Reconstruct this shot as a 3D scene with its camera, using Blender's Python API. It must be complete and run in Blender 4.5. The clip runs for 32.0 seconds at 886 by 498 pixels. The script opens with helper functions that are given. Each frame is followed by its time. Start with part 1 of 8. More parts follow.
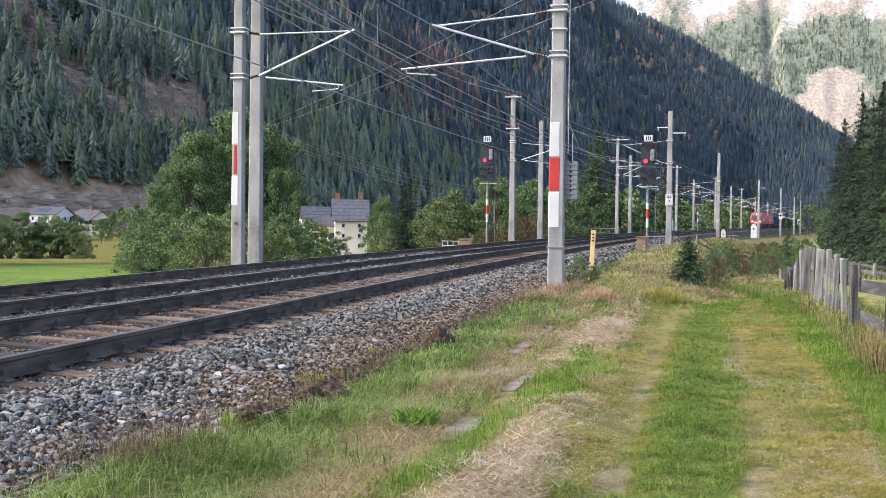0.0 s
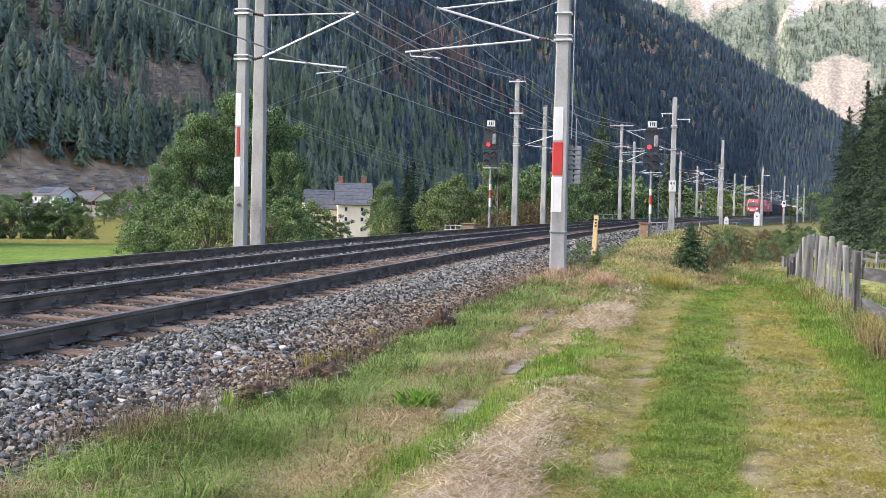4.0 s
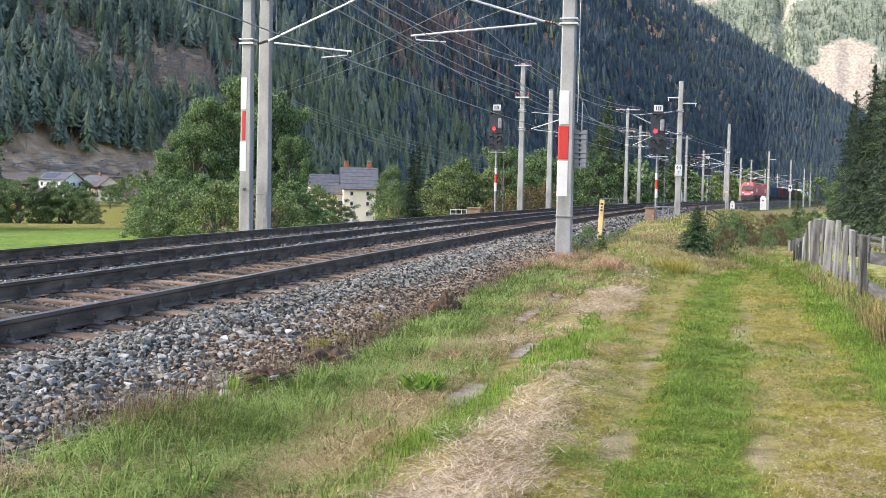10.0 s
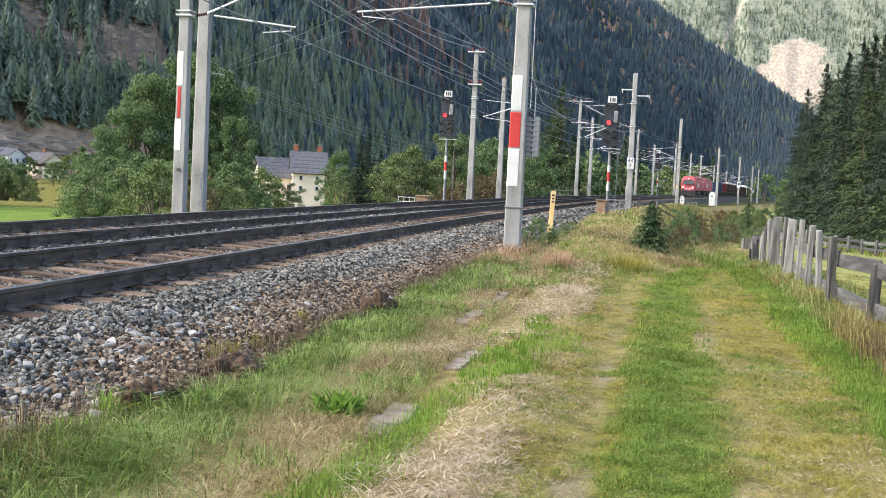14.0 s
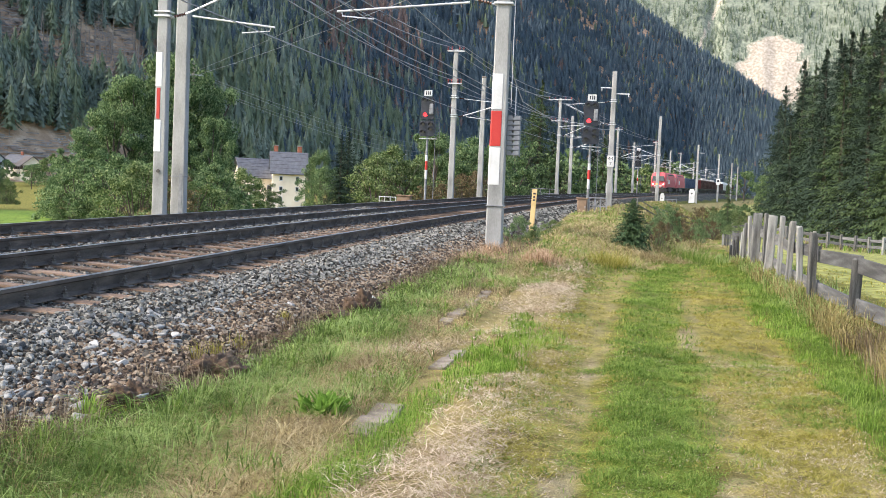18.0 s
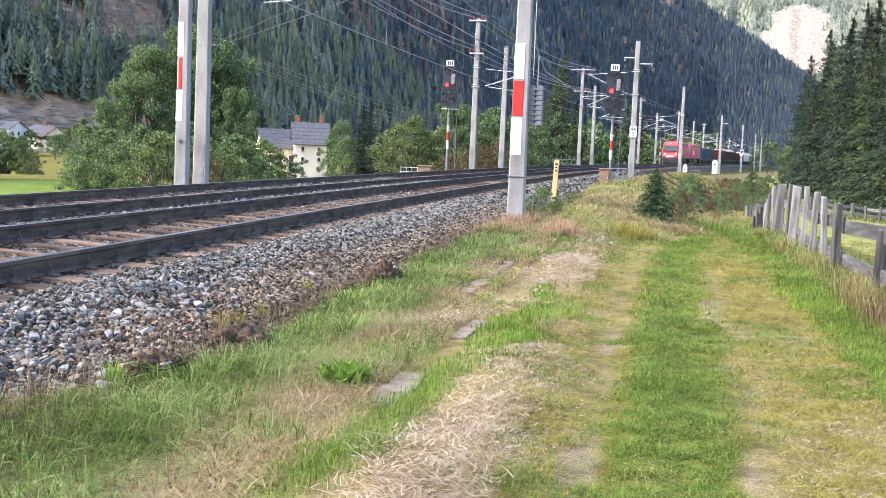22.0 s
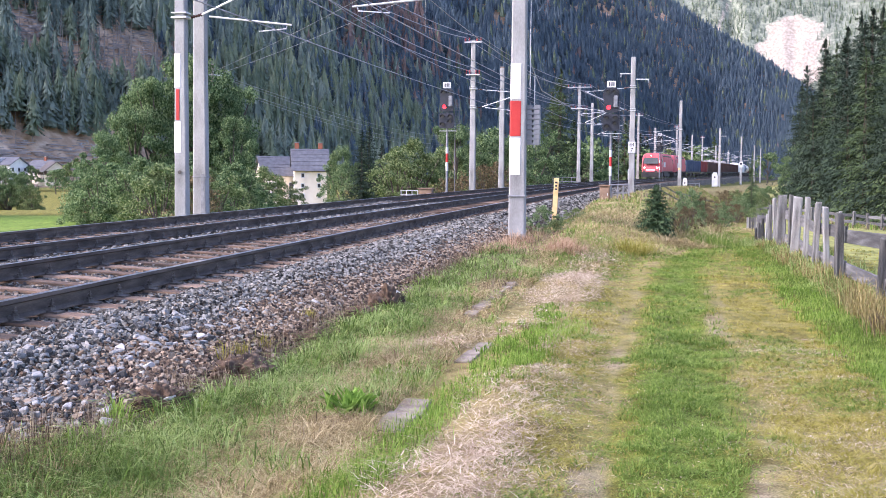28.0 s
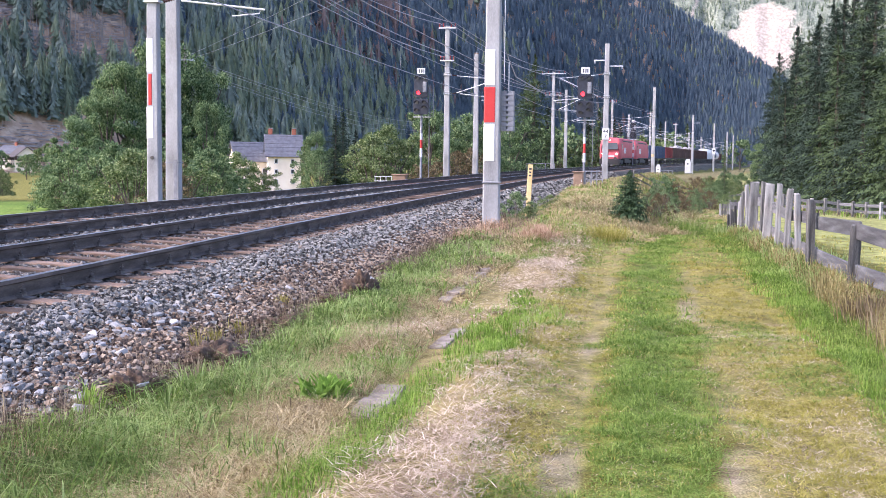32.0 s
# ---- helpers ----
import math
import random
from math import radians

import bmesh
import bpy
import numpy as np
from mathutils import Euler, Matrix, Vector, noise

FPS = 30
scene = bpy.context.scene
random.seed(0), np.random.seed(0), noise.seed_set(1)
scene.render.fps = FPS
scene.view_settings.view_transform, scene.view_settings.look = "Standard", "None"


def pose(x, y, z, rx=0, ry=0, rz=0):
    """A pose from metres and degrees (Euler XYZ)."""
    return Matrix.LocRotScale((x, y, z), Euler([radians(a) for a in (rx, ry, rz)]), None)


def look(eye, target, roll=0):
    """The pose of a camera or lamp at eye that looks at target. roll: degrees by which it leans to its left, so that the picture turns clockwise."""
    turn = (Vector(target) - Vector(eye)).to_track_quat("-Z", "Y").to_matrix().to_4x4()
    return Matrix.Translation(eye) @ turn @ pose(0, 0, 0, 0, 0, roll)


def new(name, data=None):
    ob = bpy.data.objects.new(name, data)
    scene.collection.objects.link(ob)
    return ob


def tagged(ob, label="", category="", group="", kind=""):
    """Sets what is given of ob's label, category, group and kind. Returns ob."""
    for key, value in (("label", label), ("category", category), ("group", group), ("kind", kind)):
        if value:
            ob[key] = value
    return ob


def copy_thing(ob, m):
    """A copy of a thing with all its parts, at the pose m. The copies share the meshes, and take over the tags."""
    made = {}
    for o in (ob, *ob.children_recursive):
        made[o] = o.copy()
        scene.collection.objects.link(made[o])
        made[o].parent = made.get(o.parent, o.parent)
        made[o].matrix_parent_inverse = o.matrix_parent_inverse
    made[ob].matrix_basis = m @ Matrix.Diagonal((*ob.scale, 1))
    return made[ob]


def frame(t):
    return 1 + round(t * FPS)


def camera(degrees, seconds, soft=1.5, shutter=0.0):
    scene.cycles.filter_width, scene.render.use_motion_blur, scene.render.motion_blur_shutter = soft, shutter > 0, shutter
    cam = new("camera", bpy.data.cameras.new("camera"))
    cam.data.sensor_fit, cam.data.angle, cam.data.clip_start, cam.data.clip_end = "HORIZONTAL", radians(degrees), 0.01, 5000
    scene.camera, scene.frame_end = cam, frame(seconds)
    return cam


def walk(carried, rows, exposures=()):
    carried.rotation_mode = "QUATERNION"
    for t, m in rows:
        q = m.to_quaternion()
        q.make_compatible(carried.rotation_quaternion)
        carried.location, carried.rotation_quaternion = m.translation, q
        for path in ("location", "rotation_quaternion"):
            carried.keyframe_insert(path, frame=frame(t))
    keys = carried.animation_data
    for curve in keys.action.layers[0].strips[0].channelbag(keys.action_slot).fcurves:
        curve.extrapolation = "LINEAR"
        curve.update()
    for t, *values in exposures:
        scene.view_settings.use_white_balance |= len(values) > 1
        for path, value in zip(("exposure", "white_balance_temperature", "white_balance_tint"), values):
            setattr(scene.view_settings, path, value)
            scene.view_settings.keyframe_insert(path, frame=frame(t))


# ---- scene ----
cam = camera(42.05, 32.0, soft=0.5)
walk(cam, [
    (0, pose(-0.247, -1.521, 1.585, 88.785, -0.708, -3.682)),
    (0.5, pose(-0.244, -1.511, 1.581, 88.736, -0.758, -3.663)),
    (1, pose(-0.250, -1.506, 1.572, 88.691, -0.752, -3.639)),
    (1.5, pose(-0.249, -1.505, 1.572, 88.475, -0.785, -3.616)),
    (2, pose(-0.253, -1.521, 1.575, 88.230, -0.847, -3.594)),
    (2.5, pose(-0.249, -1.506, 1.572, 88.135, -1.030, -3.575)),
    (3, pose(-0.252, -1.515, 1.573, 88.096, -1.239, -3.556)),
    (3.5, pose(-0.246, -1.499, 1.565, 88.059, -1.271, -3.557)),
    (5.5, pose(-0.230, -1.511, 1.561, 87.818, -1.277, -3.455)),
    (6, pose(-0.234, -1.524, 1.565, 87.746, -1.267, -3.443)),
    (6.5, pose(-0.230, -1.508, 1.561, 87.718, -1.155, -3.430)),
    (7, pose(-0.233, -1.513, 1.563, 87.672, -1.181, -3.398)),
    (7.5, pose(-0.243, -1.532, 1.558, 87.627, -1.206, -3.383)),
    (8, pose(-0.243, -1.530, 1.559, 87.579, -1.242, -3.367)),
    (8.5, pose(-0.236, -1.507, 1.559, 87.539, -1.239, -3.337)),
    (9, pose(-0.238, -1.510, 1.560, 87.495, -1.245, -3.305)),
    (9.5, pose(-0.237, -1.496, 1.557, 87.432, -1.195, -3.284)),
    (10, pose(-0.238, -1.489, 1.557, 87.238, -1.239, -3.260)),
    (10.5, pose(-0.233, -1.473, 1.552, 87.036, -1.264, -3.235)),
    (11, pose(-0.229, -1.474, 1.547, 86.705, -1.348, -3.208)),
    (11.5, pose(-0.226, -1.460, 1.548, 86.597, -1.349, -3.183)),
    (12, pose(-0.223, -1.482, 1.552, 86.431, -1.463, -3.158)),
    (12.5, pose(-0.230, -1.490, 1.549, 86.387, -2.647, -3.044)),
    (13, pose(-0.269, -1.593, 1.562, 86.395, -3.404, -4.426)),
    (13.5, pose(-0.247, -1.611, 1.565, 86.838, -3.207, -5.453)),
    (13.8, look((-0.250, -1.488, 1.550), (0.768, 8.447, 1.039), 3.23)),
    (13.9, look((-0.133, -0.762, 1.542), (0.888, 9.171, 1.003), 3.08)),
    (14, pose(0.005, -0.058, 1.547, 86.711, -2.845, -5.693)),
    (14.5, pose(0.007, -0.054, 1.553, 86.978, -2.615, -6.456)),
    (16.5, pose(-0.006, -0.035, 1.543, 86.915, -2.323, -6.829)),
    (17, pose(-0.008, -0.035, 1.543, 86.872, -2.327, -6.811)),
    (17.5, pose(-0.005, -0.030, 1.541, 86.773, -2.378, -6.787)),
    (18, pose(-0.012, -0.044, 1.543, 86.723, -2.374, -6.664)),
    (18.5, pose(-0.010, -0.042, 1.540, 86.636, -2.339, -6.300)),
    (19, pose(-0.011, -0.048, 1.540, 86.582, -2.353, -6.108)),
    (19.5, pose(-0.011, -0.038, 1.537, 86.375, -2.344, -5.969)),
    (20, pose(-0.016, -0.036, 1.535, 86.144, -2.352, -5.836)),
    (20.5, pose(-0.014, -0.028, 1.533, 85.849, -2.355, -5.699)),
    (21, pose(-0.012, -0.031, 1.534, 85.610, -2.400, -5.656)),
    (21.5, pose(-0.010, -0.020, 1.531, 85.357, -2.400, -5.628)),
    (22, pose(-0.013, -0.028, 1.533, 85.229, -2.416, -5.590)),
    (22.5, pose(-0.013, -0.039, 1.535, 85.110, -2.406, -5.559)),
    (23, pose(-0.017, -0.041, 1.532, 85.072, -2.476, -5.542)),
    (23.5, pose(-0.019, -0.047, 1.533, 85.018, -2.461, -5.515)),
    (24, pose(-0.022, -0.042, 1.532, 84.980, -2.546, -5.482)),
    (24.5, pose(-0.021, -0.043, 1.537, 85.042, -2.956, -5.433)),
    (25, pose(-0.020, -0.048, 1.545, 86.005, -1.802, -5.379)),
    (25.5, pose(-0.007, -0.037, 1.548, 86.656, -0.709, -5.188)),
    (27.5, pose(-0.005, -0.016, 1.555, 86.343, -0.325, -5.452)),
    (28, pose(0.000, 0.000, 1.550, 86.300, -0.500, -5.600)),
    (28.5, pose(-0.002, 0.000, 1.552, 86.253, -0.533, -5.607)),
    (29, pose(0.002, -0.004, 1.556, 86.210, -0.539, -5.878)),
    (29.5, pose(0.005, -0.007, 1.557, 86.170, -0.556, -6.008)),
    (30, pose(0.003, -0.011, 1.553, 86.131, -0.496, -6.056)),
    (30.5, pose(0.006, -0.010, 1.555, 86.054, -0.434, -6.085)),
    (31, pose(0.004, -0.008, 1.556, 86.006, -0.482, -6.176)),
    (31.5, pose(0.001, -0.005, 1.553, 85.963, -0.472, -6.222)),
    (32, pose(-0.002, -0.000, 1.548, 85.630, -0.631, -6.885)),
], exposures=[(0, 0.52, 6330, 14.5), (9, 0.69, 6430, 12), (14, 0.67, 6570, 8.5), (20, 0.86, 6600, 9), (23, 1.03, 6060, 20.5), (28, 0.94, 5930, 26), (32, 0.97, 5930, 26.5)])

# ---- light ----
SUN_AZ, SUN_EL = -100.0, 40.0
world = bpy.data.worlds.new("sky")
scene.world = world
world.use_nodes = True
_n, _l = world.node_tree.nodes, world.node_tree.links
_sky = _n.new("ShaderNodeTexSky")
_sky.sky_type = "NISHITA"
_sky.sun_disc = False
_sky.sun_elevation, _sky.sun_rotation = radians(SUN_EL), radians(SUN_AZ)
_sky.air_density, _sky.dust_density, _sky.ozone_density = 1.0, 3.0, 1.0
_n["Background"].inputs["Strength"].default_value = 0.265
_l.new(_sky.outputs["Color"], _n["Background"].inputs["Color"])
sun_data = bpy.data.lights.new("sun", "SUN")
sun_data.energy, sun_data.angle, sun_data.color = 2.1, radians(9), (1.0, 0.94, 0.84)
sun = new("sun", sun_data)
_sd = Vector((math.sin(radians(SUN_AZ)) * math.cos(radians(SUN_EL)), math.cos(radians(SUN_AZ)) * math.cos(radians(SUN_EL)), math.sin(radians(SUN_EL))))
sun.matrix_world = look(_sd * 50, (0, 0, 0))


# ---- materials ----
def material(name, ramp, rough=0.8, scale=4.0, fine=60.0, bump=0.3, metal=0.0, per="", spread=0.25, stretch=(1, 1, 1), dist=0.01, detail=6.0, spec=0.5):
    """ramp: colours from dark to light of the surface's own variation; per: 'object' or 'island' adds a shift for each piece."""
    m = bpy.data.materials.new(name)
    m.use_nodes = True
    n, l = m.node_tree.nodes, m.node_tree.links
    b = n["Principled BSDF"]
    b.inputs["Roughness"].default_value, b.inputs["Metallic"].default_value = rough, metal
    b.inputs["Specular IOR Level"].default_value = spec
    co, mp = n.new("ShaderNodeTexCoord"), n.new("ShaderNodeMapping")
    mp.inputs["Scale"].default_value = stretch
    l.new(co.outputs["Object"], mp.inputs["Vector"])
    big, small = n.new("ShaderNodeTexNoise"), n.new("ShaderNodeTexNoise")
    for t, s, d in ((big, scale, detail), (small, fine, 4.0)):
        t.inputs["Scale"].default_value, t.inputs["Detail"].default_value = s, d
        l.new(mp.outputs["Vector"], t.inputs["Vector"])
    mix = n.new("ShaderNodeMath")
    mix.operation = "MULTIPLY_ADD"
    l.new(small.outputs["Fac"], mix.inputs[0])
    mix.inputs[1].default_value = 0.45
    off = n.new("ShaderNodeMath")
    off.operation = "MULTIPLY_ADD"
    l.new(big.outputs["Fac"], off.inputs[0])
    off.inputs[1].default_value, off.inputs[2].default_value = 1.25, -0.35
    last = off
    if per:
        if per == "object":
            r = n.new("ShaderNodeObjectInfo").outputs["Random"]
        else:
            r = n.new("ShaderNodeNewGeometry").outputs["Random Per Island"]
        add = n.new("ShaderNodeMath")
        add.operation = "MULTIPLY_ADD"
        l.new(r, add.inputs[0])
        add.inputs[1].default_value = spread * 2
        sub = n.new("ShaderNodeMath")
        sub.operation = "SUBTRACT"
        l.new(off.outputs[0], sub.inputs[0])
        sub.inputs[1].default_value = spread
        l.new(sub.outputs[0], add.inputs[2])
        last = add
    l.new(last.outputs[0], mix.inputs[2])
    cr = n.new("ShaderNodeValToRGB")
    e = cr.color_ramp.elements
    while len(e) < len(ramp):
        e.new(0.5)
    for i, c in enumerate(ramp):
        e[i].position = 0.15 + 0.7 * i / max(1, len(ramp) - 1)
        e[i].color = (*c, 1)
    l.new(mix.outputs[0], cr.inputs["Fac"])
    l.new(cr.outputs["Color"], b.inputs["Base Color"])
    if bump:
        bp = n.new("ShaderNodeBump")
        bp.inputs["Strength"].default_value, bp.inputs["Distance"].default_value = bump, dist
        l.new(mix.outputs[0], bp.inputs["Height"])
        l.new(bp.outputs["Normal"], b.inputs["Normal"])
    return m


def leafy(name, ramp, per="island", spread=0.5, scale=0.3, glow=0.25):
    """Foliage: colour by leaf and by clump, and some light passing through."""
    m = material(name, ramp, 0.75, scale, scale * 9, 0, 0, per, spread, spec=0.08)
    n, l = m.node_tree.nodes, m.node_tree.links
    b, out = n["Principled BSDF"], n["Material Output"]
    tr, mx = n.new("ShaderNodeBsdfTranslucent"), n.new("ShaderNodeMixShader")
    mx.inputs[0].default_value = glow
    l.new(n["Color Ramp"].outputs["Color"], tr.inputs["Color"])
    l.new(b.outputs[0], mx.inputs[1])
    l.new(tr.outputs[0], mx.inputs[2])
    l.new(mx.outputs[0], out.inputs["Surface"])
    return m


def glowing(name, colour, power):
    m = bpy.data.materials.new(name)
    m.use_nodes = True
    b = m.node_tree.nodes["Principled BSDF"]
    b.inputs["Base Color"].default_value = (*colour, 1)
    b.inputs["Emission Color"].default_value = (*colour, 1)
    b.inputs["Emission Strength"].default_value = power
    return m


CONCRETE = material("concrete", [(0.16, 0.16, 0.155), (0.29, 0.29, 0.285), (0.40, 0.40, 0.395)], 0.85, 2.4, 45, 0.3, stretch=(1, 1, 0.35))
CONCRETE_OLD = material("weathered_concrete", [(0.09, 0.07, 0.052), (0.21, 0.17, 0.135), (0.34, 0.29, 0.235)], 0.9, 7, 60, 0.6)
WHITE_PAINT = material("white_paint", [(0.46, 0.46, 0.455), (0.58, 0.58, 0.58), (0.64, 0.64, 0.64)], 0.5, 2.0, 40, 0.08)
RED_PAINT = material("red_paint", [(0.36, 0.018, 0.014), (0.45, 0.025, 0.02), (0.48, 0.04, 0.03)], 0.5, 2.0, 40, 0.08)
GALV = material("galvanised_steel", [(0.42, 0.43, 0.45), (0.60, 0.61, 0.62), (0.72, 0.72, 0.72)], 0.42, 5, 70, 0.05, metal=0.5)
DARK_STEEL = material("dark_steel", [(0.03, 0.028, 0.027), (0.06, 0.055, 0.05), (0.10, 0.085, 0.075)], 0.55, 6, 80, 0.2, metal=0.4)
RAIL_SIDE = material("rusty_rail", [(0.044, 0.036, 0.031), (0.102, 0.083, 0.071), (0.195, 0.155, 0.128)], 0.85, 5, 60, 0.35, stretch=(1, 0.3, 2), spec=0.12)
RAIL_TOP = material("polished_rail_head", [(0.30, 0.31, 0.34), (0.45, 0.46, 0.50), (0.55, 0.56, 0.60)], 0.28, 3, 50, 0.03, metal=0.9)
SLEEPER_WOOD = material("sleeper_wood", [(0.032, 0.021, 0.014), (0.130, 0.080, 0.050), (0.275, 0.190, 0.135)], 0.88, 3.0, 40, 0.8, per="object", spread=0.32, stretch=(0.6, 7, 3))
CLIP_STEEL = material("rail_clip_steel", [(0.05, 0.044, 0.040), (0.095, 0.083, 0.075), (0.16, 0.14, 0.125)], 0.6, 20, 90, 0.2, metal=0.4)
STONE = material("ballast_stone", [(0.034, 0.032, 0.028), (0.108, 0.105, 0.094), (0.182, 0.177, 0.160), (0.275, 0.266, 0.242)], 0.9, 9, 90, 0.4, per="island", spread=0.55, spec=0.2)
STONE_BROWN = material("rusty_ballast_stone", [(0.030, 0.019, 0.012), (0.086, 0.056, 0.035), (0.165, 0.112, 0.070), (0.28, 0.22, 0.158)], 0.9, 9, 90, 0.4, per="island", spread=0.55)
STONE_EARTHY = material("earth_stained_stone", [(0.022, 0.015, 0.011), (0.066, 0.045, 0.031), (0.135, 0.098, 0.070), (0.25, 0.205, 0.16)], 0.95, 9, 90, 0.5, per="island", spread=0.55)
STONE_ONE_BED = material("strewn_ballast_stone", [(0.05, 0.045, 0.04), (0.115, 0.105, 0.095), (0.20, 0.185, 0.17)], 0.85, 9, 90, 0.4, per="island", spread=0.5)
STONE_ONE = material("loose_ballast_stone", [(0.05, 0.049, 0.047), (0.12, 0.119, 0.115), (0.19, 0.189, 0.183), (0.28, 0.277, 0.268)], 0.85, 9, 90, 0.4, per="object", spread=0.55)
PALE_STONE = material("pale_stone", [(0.26, 0.25, 0.235), (0.40, 0.385, 0.365), (0.52, 0.505, 0.485)], 0.85, 12, 90, 0.4)
EARTH = material("dark_earth", [(0.028, 0.016, 0.008), (0.078, 0.047, 0.026), (0.165, 0.105, 0.062)], 0.95, 6, 60, 0.8, dist=0.03)
OLD_WOOD = material("weathered_fence_wood", [(0.038, 0.037, 0.036), (0.130, 0.127, 0.122), (0.29, 0.285, 0.272)], 0.85, 3.0, 45, 0.7, per="object", spread=0.34, stretch=(6, 6, 0.6))
OLD_PLANK = material("weathered_plank_wood", [(0.035, 0.035, 0.037), (0.095, 0.095, 0.1), (0.19, 0.19, 0.195)], 0.85, 3.0, 45, 0.7, per="object", spread=0.2, stretch=(6, 0.5, 6))
YELLOW_PAINT = material("yellow_paint", [(0.46, 0.32, 0.13), (0.62, 0.44, 0.20), (0.70, 0.54, 0.30)], 0.6, 6, 50, 0.1)
BLACK_PAINT = material("black_paint", [(0.009, 0.011, 0.018), (0.016, 0.019, 0.03), (0.028, 0.031, 0.044)], 0.5, 5, 60, 0.05)
BROWN_BOX = material("brown_cabinet_paint", [(0.16, 0.10, 0.065), (0.24, 0.155, 0.10), (0.30, 0.20, 0.14)], 0.6, 3, 40, 0.1)
GREY_IRON = material("grey_cast_iron", [(0.11, 0.115, 0.13), (0.19, 0.195, 0.21), (0.28, 0.285, 0.30)], 0.6, 5, 50, 0.2)
INSULATOR = material("brown_glazed_porcelain", [(0.05, 0.018, 0.012), (0.09, 0.03, 0.02)], 0.25, 5, 40, 0)
RED_INSULATOR = material("red_insulator", [(0.25, 0.03, 0.03), (0.40, 0.06, 0.05)], 0.4, 5, 40, 0)
COPPER_WIRE = material("wire", [(0.28, 0.28, 0.29), (0.42, 0.42, 0.43)], 0.5, 2, 30, 0, metal=0.6)
RED_LIGHT = glowing("red_signal_light", (1.0, 0.025, 0.03), 3.2)
WHITE_LIGHT = glowing("headlight_glow", (1.0, 0.95, 0.85), 2.2)
LOCO_RED = material("locomotive_red", [(0.40, 0.060, 0.066), (0.50, 0.095, 0.105), (0.55, 0.14, 0.15)], 0.6, 0.8, 12, 0.03, spec=0.2)
LOCO_DARK = material("locomotive_underframe", [(0.025, 0.024, 0.024), (0.05, 0.047, 0.045)], 0.7, 3, 30, 0.1)
CAB_GLASS = material("pale_cab_glass", [(0.04, 0.045, 0.045), (0.08, 0.085, 0.08)], 0.12, 1, 10, 0)
GLASS_DARK = material("cab_glass", [(0.03, 0.035, 0.04), (0.05, 0.055, 0.06)], 0.08, 1, 10, 0)
WAGON_BLUE = material("wagon_blue", [(0.025, 0.045, 0.09), (0.045, 0.075, 0.14), (0.08, 0.105, 0.16)], 0.65, 0.9, 12, 0.1)
WAGON_RED = material("wagon_red", [(0.16, 0.02, 0.018), (0.26, 0.035, 0.03), (0.30, 0.06, 0.05)], 0.65, 0.9, 12, 0.1)
WAGON_BROWN = material("wagon_brown", [(0.05, 0.028, 0.02), (0.10, 0.05, 0.038), (0.15, 0.085, 0.065)], 0.75, 0.9, 12, 0.1)
WAGON_WHITE = material("wagon_white", [(0.45, 0.45, 0.43), (0.62, 0.62, 0.60), (0.70, 0.70, 0.68)], 0.5, 0.9, 12, 0.05)
SCRAP = material("scrap_load", [(0.12, 0.10, 0.09), (0.30, 0.28, 0.26), (0.48, 0.46, 0.44)], 0.6, 3, 20, 0.6)
PLASTER = material("cream_plaster", [(0.66, 0.57, 0.45), (0.76, 0.67, 0.54), (0.80, 0.72, 0.60)], 0.9, 0.6, 10, 0.1)
PLASTER_WHITE = material("white_plaster", [(0.62, 0.62, 0.61), (0.74, 0.74, 0.73), (0.78, 0.78, 0.78)], 0.9, 0.6, 10, 0.1)
SLATE = material("grey_roof_slate", [(0.055, 0.058, 0.07), (0.09, 0.093, 0.11), (0.13, 0.135, 0.155)], 0.6, 1.0, 14, 0.3)
ROOF_DARK = material("dark_roof_tile", [(0.045, 0.04, 0.04), (0.08, 0.07, 0.07), (0.12, 0.10, 0.10)], 0.75, 1.0, 14, 0.3)
CHIMNEY = material("red_chimney_brick", [(0.28, 0.09, 0.05), (0.40, 0.14, 0.08)], 0.85, 4, 30, 0.3)
TIMBER = material("dark_timber_cladding", [(0.05, 0.03, 0.02), (0.10, 0.06, 0.04)], 0.8, 2, 20, 0.3)
BARK = material("bark", [(0.05, 0.04, 0.03), (0.10, 0.08, 0.065), (0.17, 0.145, 0.12)], 0.95, 3, 25, 0.8, stretch=(3, 3, 0.5), dist=0.03)
BARK_DEAD = material("dead_bark", [(0.14, 0.112, 0.095), (0.27, 0.23, 0.20), (0.39, 0.35, 0.315)], 0.95, 3, 25, 0.5)
LEAF = leafy("broad_leaves", [(0.064, 0.110, 0.048), (0.155, 0.228, 0.102), (0.285, 0.365, 0.180)], glow=0.4)
LEAF_PALE = leafy("pale_willow_leaves", [(0.075, 0.115, 0.04), (0.165, 0.22, 0.09), (0.28, 0.325, 0.155)])
LEAF_BROWN = leafy("autumn_leaves", [(0.075, 0.065, 0.035), (0.145, 0.115, 0.06), (0.22, 0.17, 0.095)])
NEEDLE = leafy("spruce_needles", [(0.020, 0.033, 0.024), (0.042, 0.064, 0.043), (0.078, 0.108, 0.066)], spread=0.10, glow=0.1)
NEEDLE_YOUNG = leafy("young_spruce_needles", [(0.028, 0.052, 0.028), (0.055, 0.098, 0.045), (0.10, 0.152, 0.072)], spread=0.45, glow=0.1)
NEEDLE_LARCH = leafy("larch_needles", [(0.046, 0.072, 0.034), (0.085, 0.122, 0.054), (0.130, 0.170, 0.080)], spread=0.10, glow=0.15)
